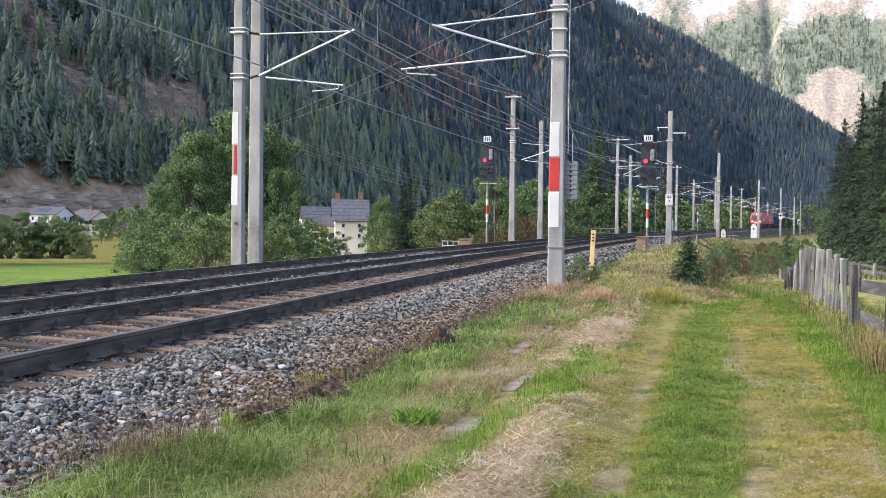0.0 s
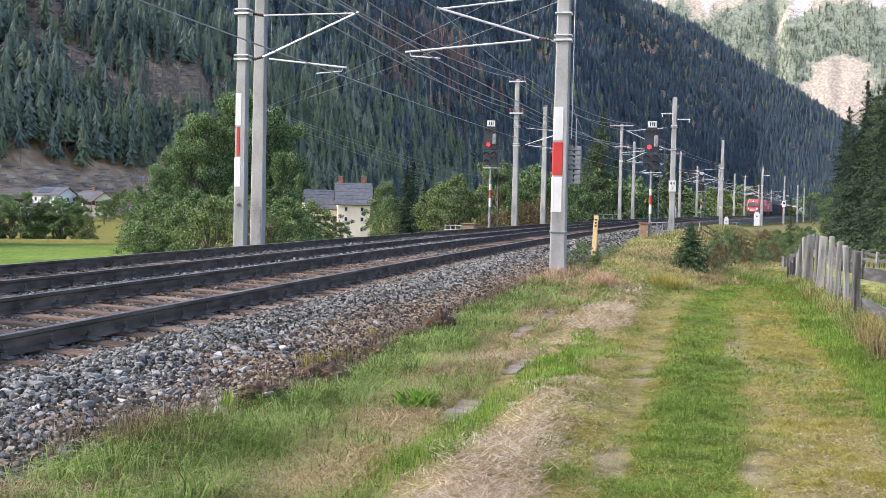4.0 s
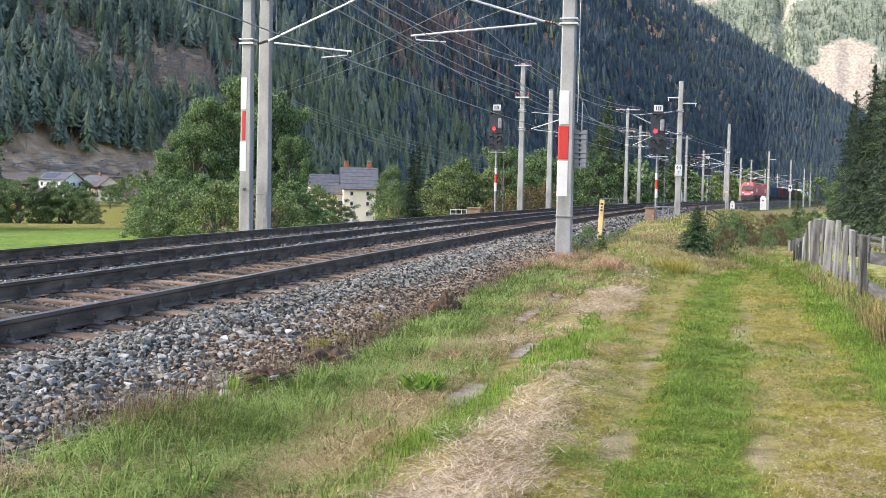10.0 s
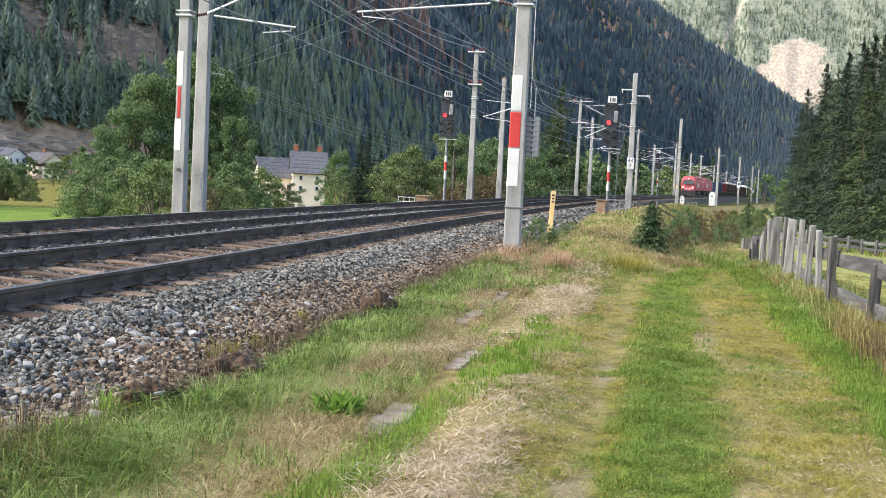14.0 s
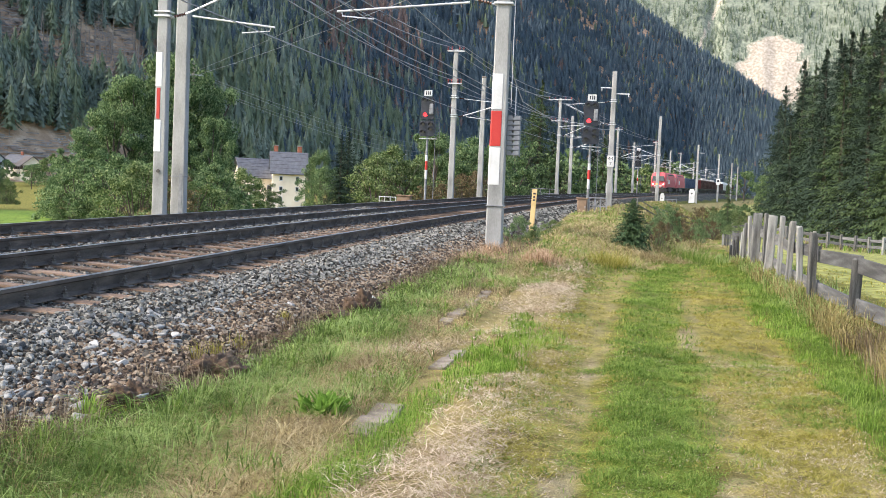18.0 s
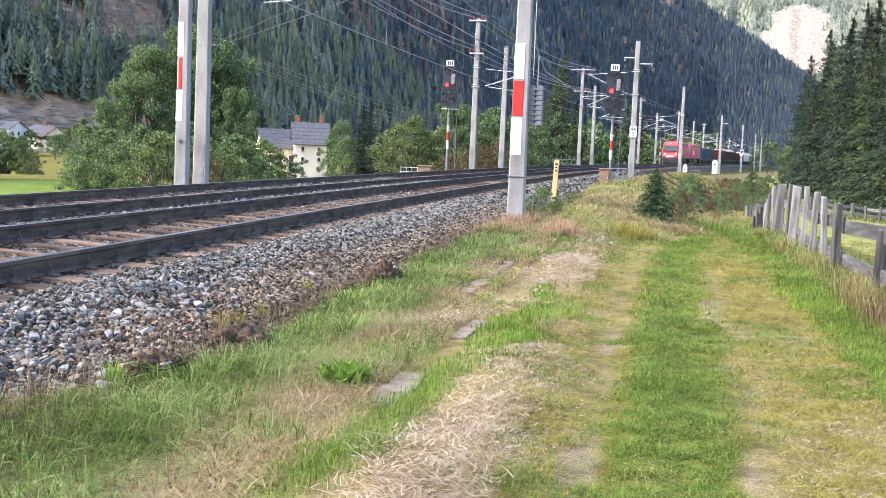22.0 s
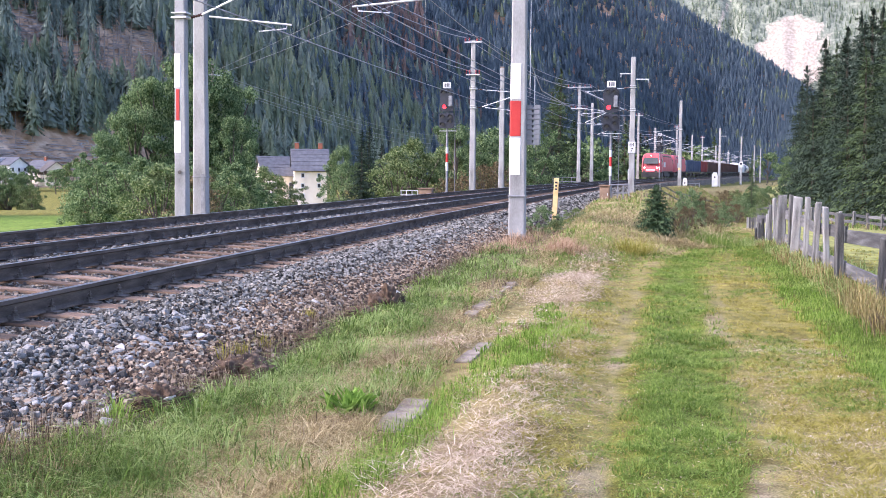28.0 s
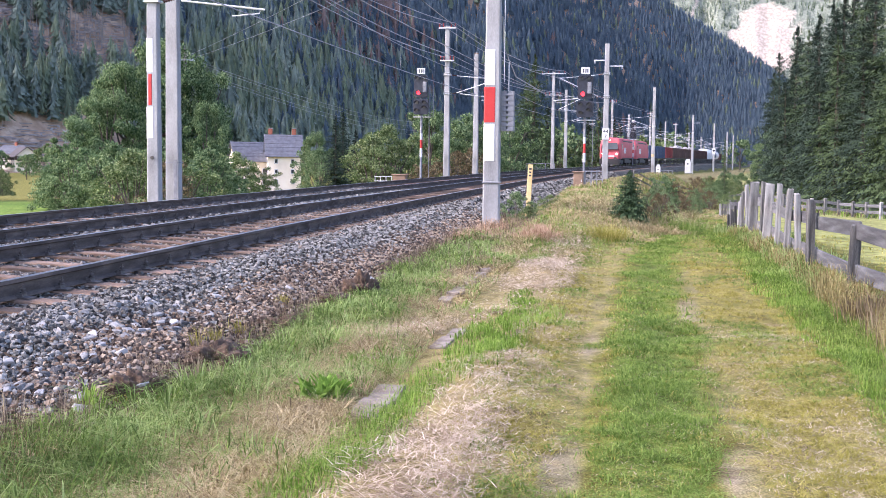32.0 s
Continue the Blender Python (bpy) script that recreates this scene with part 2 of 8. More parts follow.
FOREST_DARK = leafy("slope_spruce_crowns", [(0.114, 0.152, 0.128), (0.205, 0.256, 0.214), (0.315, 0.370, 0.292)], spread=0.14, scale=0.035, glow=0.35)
# Bluer copy of the spruce crowns: distance haze is put into the colour.
FOREST_FAR = leafy("far_haze_tinted_crowns", [(0.068, 0.102, 0.132), (0.114, 0.160, 0.195), (0.168, 0.216, 0.250)], spread=0.06, scale=0.05, glow=0.45)
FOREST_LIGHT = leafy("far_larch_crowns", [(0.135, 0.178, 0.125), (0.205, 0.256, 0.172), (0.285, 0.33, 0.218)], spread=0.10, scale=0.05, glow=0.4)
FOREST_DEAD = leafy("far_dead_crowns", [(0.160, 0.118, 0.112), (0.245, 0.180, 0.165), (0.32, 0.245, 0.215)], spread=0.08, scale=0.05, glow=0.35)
GRASS_BRIGHT = leafy("bright_young_grass", [(0.085, 0.155, 0.018), (0.185, 0.300, 0.044), (0.33, 0.45, 0.11)], spread=0.4, scale=0.8, glow=0.4)
GRASS_GREEN = leafy("green_grass", [(0.092, 0.142, 0.034), (0.215, 0.305, 0.082), (0.40, 0.49, 0.19)], spread=0.5, scale=0.8, glow=0.5)
GRASS_TURF = leafy("dark_green_turf", [(0.080, 0.138, 0.022), (0.155, 0.236, 0.042), (0.285, 0.375, 0.100)], spread=0.42, scale=0.8, glow=0.35)
GRASS_YELLOW = leafy("yellowish_turf", [(0.180, 0.172, 0.028), (0.310, 0.280, 0.056), (0.48, 0.420, 0.145)], spread=0.42, scale=0.8, glow=0.35)
GRASS_DRY = leafy("dry_grass", [(0.19, 0.145, 0.065), (0.37, 0.295, 0.15), (0.56, 0.47, 0.28)], spread=0.45, scale=0.8)
HAY = leafy("mown_hay", [(0.23, 0.165, 0.11), (0.45, 0.355, 0.255), (0.65, 0.55, 0.425)], spread=0.45, scale=2.0, glow=0.15)
DOCK_LEAF = leafy("dock_leaves", [(0.10, 0.19, 0.028), (0.19, 0.32, 0.055), (0.31, 0.45, 0.11)], per="object", spread=0.3, scale=3.0, glow=0.3)
DRY_BROWN = leafy("brown_dead_grass", [(0.085, 0.06, 0.038), (0.19, 0.142, 0.092), (0.34, 0.27, 0.185)], spread=0.45, scale=0.8)
RED_GRASS = leafy("reddish_dry_grass", [(0.22, 0.135, 0.08), (0.43, 0.28, 0.175), (0.62, 0.45, 0.31)], spread=0.4, scale=0.8)
# Crown colour is paled to carry the mountain's stronger sun and its haze.
MOUNTAIN_TREES = leafy("far_spruces_painted_sun", [(0.105, 0.140, 0.112), (0.172, 0.212, 0.155), (0.265, 0.305, 0.215)], spread=0.25, scale=0.02, glow=0.1)
WEED = leafy("golden_weeds", [(0.11, 0.09, 0.035), (0.27, 0.22, 0.085), (0.44, 0.37, 0.18)], spread=0.45, scale=0.8)


def ground_material():
    """One soil sheet: ballast bed, fouled bed, turf, dry turf and bare earth, mixed by the weights stored on the mesh."""
    m = bpy.data.materials.new("ground_cover")
    m.use_nodes = True
    n, l = m.node_tree.nodes, m.node_tree.links
    b = n["Principled BSDF"]
    b.inputs["Roughness"].default_value = 0.95
    b.inputs["Specular IOR Level"].default_value = 0.15
    co = n.new("ShaderNodeTexCoord")

    def noise_at(scale, detail=6.0):
        t = n.new("ShaderNodeTexNoise")
        t.inputs["Scale"].default_value, t.inputs["Detail"].default_value = scale, detail
        l.new(co.outputs["Object"], t.inputs["Vector"])
        return t.outputs["Fac"]

    def ramp(fac, cols, hard=0.32):
        r = n.new("ShaderNodeValToRGB")
        e = r.color_ramp.elements
        while len(e) < len(cols):
            e.new(0.5)
        for i, c in enumerate(cols):
            e[i].position, e[i].color = 0.5 + hard * (i / (len(cols) - 1) - 0.5), (*c, 1)
        l.new(fac, r.inputs["Fac"])
        return r.outputs["Color"]

    wide, mid, grit = noise_at(0.25), noise_at(2.2), noise_at(110.0, 8.0)
    v = n.new("ShaderNodeTexVoronoi")
    v.inputs["Scale"].default_value = 20.0
    l.new(co.outputs["Object"], v.inputs["Vector"])
    sep = n.new("ShaderNodeSeparateColor")
    l.new(v.outputs["Color"], sep.inputs[0])
    # Turf, green and dry colours are darkened for the shade between the blades.
    turf = ramp(grit, [(0.055, 0.054, 0.010), (0.130, 0.126, 0.024), (0.25, 0.225, 0.062)])
    layers = [
        # The ballast bed is painted darker as shade in the gaps between stones.
        ("w_ballast", ramp(sep.outputs[0], [(0.022, 0.019, 0.017), (0.062, 0.056, 0.05), (0.15, 0.142, 0.132)], 0.5)),
        ("w_fouled", ramp(sep.outputs[1], [(0.030, 0.020, 0.014), (0.075, 0.052, 0.037), (0.155, 0.115, 0.085)], 0.5)),
        ("w_green", ramp(grit, [(0.028, 0.056, 0.008), (0.085, 0.142, 0.022), (0.18, 0.25, 0.058)])),
        ("w_dry", ramp(grit, [(0.075, 0.058, 0.022), (0.205, 0.17, 0.07), (0.40, 0.335, 0.165)])),
        ("w_soil", ramp(grit, [(0.10, 0.078, 0.055), (0.225, 0.185, 0.14), (0.36, 0.31, 0.245)])),
        ("w_field", ramp(wide, [(0.085, 0.148, 0.026), (0.11, 0.178, 0.03), (0.14, 0.205, 0.04)])),
        ("w_meadow", ramp(mid, [(0.165, 0.18, 0.055), (0.225, 0.235, 0.08), (0.28, 0.28, 0.105)])),
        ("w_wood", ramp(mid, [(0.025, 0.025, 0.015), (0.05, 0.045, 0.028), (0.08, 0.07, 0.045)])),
    ]
    last = turf
    for name, colour in layers:
        a = n.new("ShaderNodeAttribute")
        a.attribute_name = name
        s1 = n.new("ShaderNodeMath")
        s1.operation = "MULTIPLY_ADD"
        l.new(mid, s1.inputs[0])
        s1.inputs[1].default_value = 0.9
        s2 = n.new("ShaderNodeMath")
        s2.operation = "MULTIPLY_ADD"
        l.new(a.outputs["Fac"], s2.inputs[0])
        s2.inputs[1].default_value, s2.inputs[2].default_value = 2.4, -1.15
        l.new(s2.outputs[0], s1.inputs[2])
        s1.use_clamp = True
        mx = n.new("ShaderNodeMix")
        mx.data_type = "RGBA"
        l.new(s1.outputs[0], mx.inputs[0])
        l.new(last, mx.inputs[6])
        l.new(colour, mx.inputs[7])
        last = mx.outputs[2]
    patch = n.new("ShaderNodeMix")
    patch.data_type, patch.blend_type = "RGBA", "MULTIPLY"
    patch.inputs[0].default_value = 1.0
    l.new(last, patch.inputs[6])
    l.new(ramp(noise_at(4.5, 8.0), [(0.66, 0.62, 0.52), (1.0, 1.0, 0.95), (1.28, 1.22, 1.05)], 0.3), patch.inputs[7])
    last = patch.outputs[2]
    l.new(last, b.inputs["Base Color"])
    bp = n.new("ShaderNodeBump")
    bp.inputs["Strength"].default_value, bp.inputs["Distance"].default_value = 0.35, 0.02
    l.new(v.outputs["Distance"], bp.inputs["Height"])
    l.new(bp.outputs["Normal"], b.inputs["Normal"])
    return m


def rock_material():
    """The far mountain: forest floor, bare scree and snow by height and steepness."""
    m = bpy.data.materials.new("mountain_ground")
    m.use_nodes = True
    n, l = m.node_tree.nodes, m.node_tree.links
    b = n["Principled BSDF"]
    b.inputs["Roughness"].default_value = 0.95
    co = n.new("ShaderNodeTexCoord")
    t1, t2 = n.new("ShaderNodeTexNoise"), n.new("ShaderNodeTexNoise")
    for t, s in ((t1, 0.006), (t2, 0.11)):
        t.inputs["Scale"].default_value, t.inputs["Detail"].default_value = s, 8
        l.new(co.outputs["Object"], t.inputs["Vector"])
    last = None
    # This floor colour is likewise paled for distant sun and haze.
    base = n.new("ShaderNodeValToRGB")
    e = base.color_ramp.elements
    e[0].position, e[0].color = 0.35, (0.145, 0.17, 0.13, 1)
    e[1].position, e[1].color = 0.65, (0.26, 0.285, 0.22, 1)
    l.new(t2.outputs["Fac"], base.inputs["Fac"])
    last = base.outputs["Color"]
    for name, c0, c1 in (("w_rock", (0.28, 0.235, 0.185), (0.47, 0.41, 0.345)), ("w_snow", (0.36, 0.36, 0.35), (0.60, 0.61, 0.62))):
        a = n.new("ShaderNodeAttribute")
        a.attribute_name = name
        cr = n.new("ShaderNodeValToRGB")
        cr.color_ramp.elements[0].color, cr.color_ramp.elements[1].color = (*c0, 1), (*c1, 1)
        cr.color_ramp.elements[0].position, cr.color_ramp.elements[1].position = 0.35, 0.65
        l.new(t2.outputs["Fac"], cr.inputs["Fac"])
        s2 = n.new("ShaderNodeMath")
        s2.operation = "MULTIPLY_ADD"
        l.new(a.outputs["Fac"], s2.inputs[0])
        s2.inputs[1].default_value, s2.inputs[2].default_value = 3.0, -1.9
        s1 = n.new("ShaderNodeMath")
        s1.operation = "MULTIPLY_ADD"
        s1.use_clamp = True
        l.new(t2.outputs["Fac"], s1.inputs[0])
        s1.inputs[1].default_value = 1.6
        l.new(s2.outputs[0], s1.inputs[2])
        mx = n.new("ShaderNodeMix")
        mx.data_type = "RGBA"
        l.new(s1.outputs[0], mx.inputs[0])
        l.new(last, mx.inputs[6])
        l.new(cr.outputs["Color"], mx.inputs[7])
        last = mx.outputs[2]
    l.new(last, b.inputs["Base Color"])
    return m


GROUND_MAT, ROCK_MAT = ground_material(), rock_material()
SLOPE_MAT = material("hillside_floor", [(0.21, 0.130, 0.078), (0.42, 0.275, 0.175), (0.64, 0.49, 0.36)], 0.95, 0.12, 1.6, 0.6, dist=1.5)


# ---- mesh helpers ----
def part(name, bm, mat, parent=None, label=""):
    me = bpy.data.meshes.new(name)
    bm.normal_update()
    bm.to_mesh(me)
    bm.free()
    me.materials.append(mat)
    ob = new(name, me)
    if parent:
        ob.parent = parent
    if label:
        ob["label"] = label
    return ob


def shared(name, me, parent=None, m=None):
    ob = new(name, me)
    if parent:
        ob.parent = parent
    if m is not None:
        ob.matrix_basis = m
    return ob


def mesh_data(name, verts, faces, mat, smooth=False):
    me = bpy.data.meshes.new(name)
    v = np.asarray(verts, dtype=np.float32)
    me.vertices.add(len(v))
    me.vertices.foreach_set("co", v.ravel())
    f = np.asarray(faces, dtype=np.int32)
    k = f.shape[1]
    me.loops.add(f.size)
    me.loops.foreach_set("vertex_index", f.ravel())
    me.polygons.add(len(f))
    me.polygons.foreach_set("loop_start", np.arange(0, f.size, k, dtype=np.int32))
    me.polygons.foreach_set("use_smooth", np.full(len(f), smooth))
    me.update(calc_edges=True)
    me.materials.append(mat)
    return me


def box(bm, c, size, rot=None, bevel=0.0, taper=1.0):
    r = bmesh.ops.create_cube(bm, size=1.0)
    vs = r["verts"]
    for v in vs:
        k = taper if v.co.z > 0 else 1.0
        v.co = Vector((v.co.x * size[0] * k, v.co.y * size[1] * k, v.co.z * size[2]))
    if bevel:
        es = list({e for v in vs for e in v.link_edges})
        out = bmesh.ops.bevel(bm, geom=es, offset=bevel, segments=1, affect="EDGES")
        vs = list({v for f in out["faces"] for v in f.verts} | {v for v in vs if v.is_valid})
    m = Matrix.Translation(c) @ (rot.to_4x4() if rot is not None else Matrix.Identity(4))
    bmesh.ops.transform(bm, matrix=m, verts=vs)
    return vs


def rod(bm, a, b, r0, r1=None, n=8):
    a, b = Vector(a), Vector(b)
    r1 = r0 if r1 is None else r1
    q = (b - a).to_track_quat("Z", "Y").to_matrix()
    rings = []
    for p, r in ((a, r0), (b, r1)):
        rings.append([bm.verts.new(p + q @ Vector((r * math.cos(6.2832 * i / n), r * math.sin(6.2832 * i / n), 0))) for i in range(n)])
    for i in range(n):
        j = (i + 1) % n
        bm.faces.new((rings[0][i], rings[0][j], rings[1][j], rings[1][i]))
    bm.faces.new(rings[0][::-1])
    bm.faces.new(rings[1])


def polyrod(bm, pts, r, n=5):
    pts = [Vector(p) for p in pts]
    rings = []
    for i, p in enumerate(pts):
        d = pts[min(i + 1, len(pts) - 1)] - pts[max(i - 1, 0)]
        q = d.to_track_quat("Z", "Y").to_matrix()
        rings.append([bm.verts.new(p + q @ Vector((r * math.cos(6.2832 * k / n), r * math.sin(6.2832 * k / n), 0))) for k in range(n)])
    for a, b in zip(rings, rings[1:]):
        for k in range(n):
            j = (k + 1) % n
            bm.faces.new((a[k], a[j], b[j], b[k]))


def prism(bm, outline, depth):
    """An outline in x and z, drawn out along y by depth."""
    a = [bm.verts.new((x, -depth / 2, z)) for x, z in outline]
    b = [bm.verts.new((x, depth / 2, z)) for x, z in outline]
    bm.faces.new(a)
    bm.faces.new(b[::-1])
    for i in range(len(a)):
        j = (i + 1) % len(a)
        bm.faces.new((a[j], a[i], b[i], b[j]))


def lettering(name, text, size, mat, parent, m):
    cu = bpy.data.curves.new(name, "FONT")
    cu.body, cu.size, cu.align_x, cu.align_y, cu.extrude = text, size, "CENTER", "CENTER", 0.004
    tmp = bpy.data.objects.new(name, cu)
    scene.collection.objects.link(tmp)
    me = bpy.data.meshes.new_from_object(tmp.evaluated_get(bpy.context.evaluated_depsgraph_get()))
    bpy.data.objects.remove(tmp)
    me.materials.clear()
    me.materials.append(mat)
    return shared(name, me, parent, m)


# ---- the plan: the line of the track ----
# The rail nearest to the path is the base line: s runs along it, d is the distance to its right, heading 0 is +y.
S0, DS, NS = -120.0, 0.5, 1240
_x, _y, _h = [], [], []
_px, _py, _th = -5.384, 0.0, -0.2583


def bend(s):
    return float(np.interp(s, [0, 50, 110, 180, 300, 375, 380], [0.00112, 0.00069, 0.00082, 0.00045, -0.0001, -0.0001, 0.0]))


_back = []
_bx, _by, _bt = _px, _py, _th
for _i in range(240):
    _bt += bend(0) * DS
    _bx += math.sin(_bt) * DS
    _by -= math.cos(_bt) * DS
    _back.append((_bx, _by, _bt))
for _b in reversed(_back):
    _x.append(_b[0]), _y.append(_b[1]), _h.append(_b[2])
for _i in range(1000):
    _x.append(_px), _y.append(_py), _h.append(_th)
    _px -= math.sin(_th) * DS
    _py += math.cos(_th) * DS
    _th -= bend(_i * DS) * DS
LX, LY, LH = np.array(_x), np.array(_y), np.array(_h)
LS = S0 + np.arange(len(LX)) * DS


def line_np(s, d):
    s, d = np.asarray(s, float), np.asarray(d, float)
    x, y, h = np.interp(s, LS, LX), np.interp(s, LS, LY), np.interp(s, LS, LH)
    over = np.maximum(s - LS[-1], 0) + np.minimum(s - LS[0], 0)
    x, y = x - np.sin(h) * over, y + np.cos(h) * over
    return x + np.cos(h) * d, y + np.sin(h) * d


def heading(s):
    return float(np.interp(s, LS, LH))


def rail_z(s):
    return 0.424 + 0.00414 * np.clip(s, -120, 330)


def smooth(a, b, v):
    t = np.clip((v - a) / (b - a), 0, 1)
    return t * t * (3 - 2 * t)


_D = np.array([-3000, -400, -80, -30, -14, -10.5, -7.9, -6.35, -5.48, -3.977, -1.505, 0.0, 0.95, 2.15, 2.7, 3.6, 4.5, 5.1, 5.35, 5.75, 6.2, 7.0, 7.9, 8.6, 11, 18, 60, 700])


def bank_foot(s):
    """How far from the track the embankment beside the path comes down."""
    return np.interp(s, [17, 21, 25, 26.5, 32, 40, 90], [4.0, 4.5, 5.7, 6.3, 7.2, 7.5, 7.5])


def ground_z(s, d):
    s, d = np.asarray(s, float), np.asarray(d, float)
    s, d = np.broadcast_arrays(s, d)
    zr = rail_z(s)
    dip = smooth(38, 75, s)
    far = smooth(40, 140, s)
    zero = zr * 0
    ys = [zero - 22, zero - 3.4, zero - 1.9, zero - 1.15, zero - 0.85, zero - 0.55, zero - 0.12 + 0.2 * far, zr - 0.27, zr - 0.20, zr - 0.267, zr - 0.132, zr - 0.20, zr - 0.215,
          0.05 - 0.30 * dip, -0.02 - 0.45 * dip + 0.05 * far, 0.0 - 0.7 * dip, 0.05 - 1.0 * dip, 0.0 - 1.2 * dip, 0.03 - 1.3 * dip, -0.015 - 1.35 * dip, 0.0 - 1.35 * dip, 0.02 - 1.35 * dip, 0.06 - 1.2 * dip, 0.12 - 1.0 * dip, 0.06 - 0.8 * dip,
          -0.5 - 0.9 * dip, -1.7 - 0.2 * dip, zero + 30]
    i = np.clip(np.searchsorted(_D, d, side="right") - 1, 0, len(_D) - 2)
    ys = np.stack([np.broadcast_to(y, s.shape) for y in ys])
    t = (d - _D[i]) / (_D[i + 1] - _D[i])
    t = np.clip(t, 0, 1)
    lo = np.take_along_axis(ys, i[None], 0)[0]
    hi = np.take_along_axis(ys, i[None] + 1, 0)[0]
    out = lo + (hi - lo) * t
    out = out - 3.4 * smooth(70, 160, s) * smooth(16, 50, -d)
    out = out - 0.32 * smooth(26, 32, s) * (1 - smooth(45, 70, s)) * smooth(5.8, 7.2, d) * (1 - smooth(12, 20, d))
    # the embankment that begins beside the path and carries on along the dip
    foot = bank_foot(s)
    top = np.interp(s, [17, 24, 31, 45, 60, 120], [0.0, 0.28, 0.55, 0.45, 0.30, 0.32])
    crest = np.minimum(3.9, foot - 1.5)
    inner = np.interp(s, [34, 52], [2.9, 1.6])
    w = smooth(inner, inner + 0.9, d) * (1 - smooth(crest, foot, d)) * smooth(17, 27, s) * (1 - smooth(130, 200, s))
    out = out + w * (top - out)
    # small unevenness of earth and turf, none under the sleepers
    rough = np.where((d > 1.0) | (d < -6.5), 1.0, 0.15) * np.exp(-np.maximum(s - 40, 0) / 80)
    out = out + rough * (0.018 * np.sin(s * 1.7 + d * 2.3) + 0.014 * np.sin(s * 3.9 - d * 3.1 + 1.0) + 0.012 * np.sin(s * 0.8 + d * 5.3 + 2.0))
    return out


def at(s, d, z=None):
    x, y = line_np(s, d)
    z = float(ground_z(s, d)) if z is None else z
    return Vector((float(x), float(y), z))


def stand(s, d, z=None, turn=0.0):
    """A pose on the ground at (s, d), with +y along the track, away from the camera, and +x to the right."""
    p = at(s, d, z)
    return pose(p.x, p.y, p.z, 0, 0, math.degrees(heading(s)) + turn)


_GX, _GY = np.meshgrid(np.linspace(-100, 400, 501), np.linspace(-60, 60, 121))
_WX, _WY = line_np(_GX, _GY)


def to_line(x, y):
    i = np.argmin((_WX - x) ** 2 + (_WY - y) ** 2)
    return float(_GX.flat[i]), float(_GY.flat[i])


def polar(az, dist, z=None):
    x, y = dist * math.sin(radians(az)), dist * math.cos(radians(az))
    s, d = to_line(x, y)
    if z is None:
        z = float(ground_z(s, d)) - 0.05
    return Vector((x, y, z))


# ---- ground ----
def path_shift(s):
    return 0.11 + 0.0215 * (np.minimum(s, 34) - 7) + 0.11 * np.clip(s - 21, 0, 12)


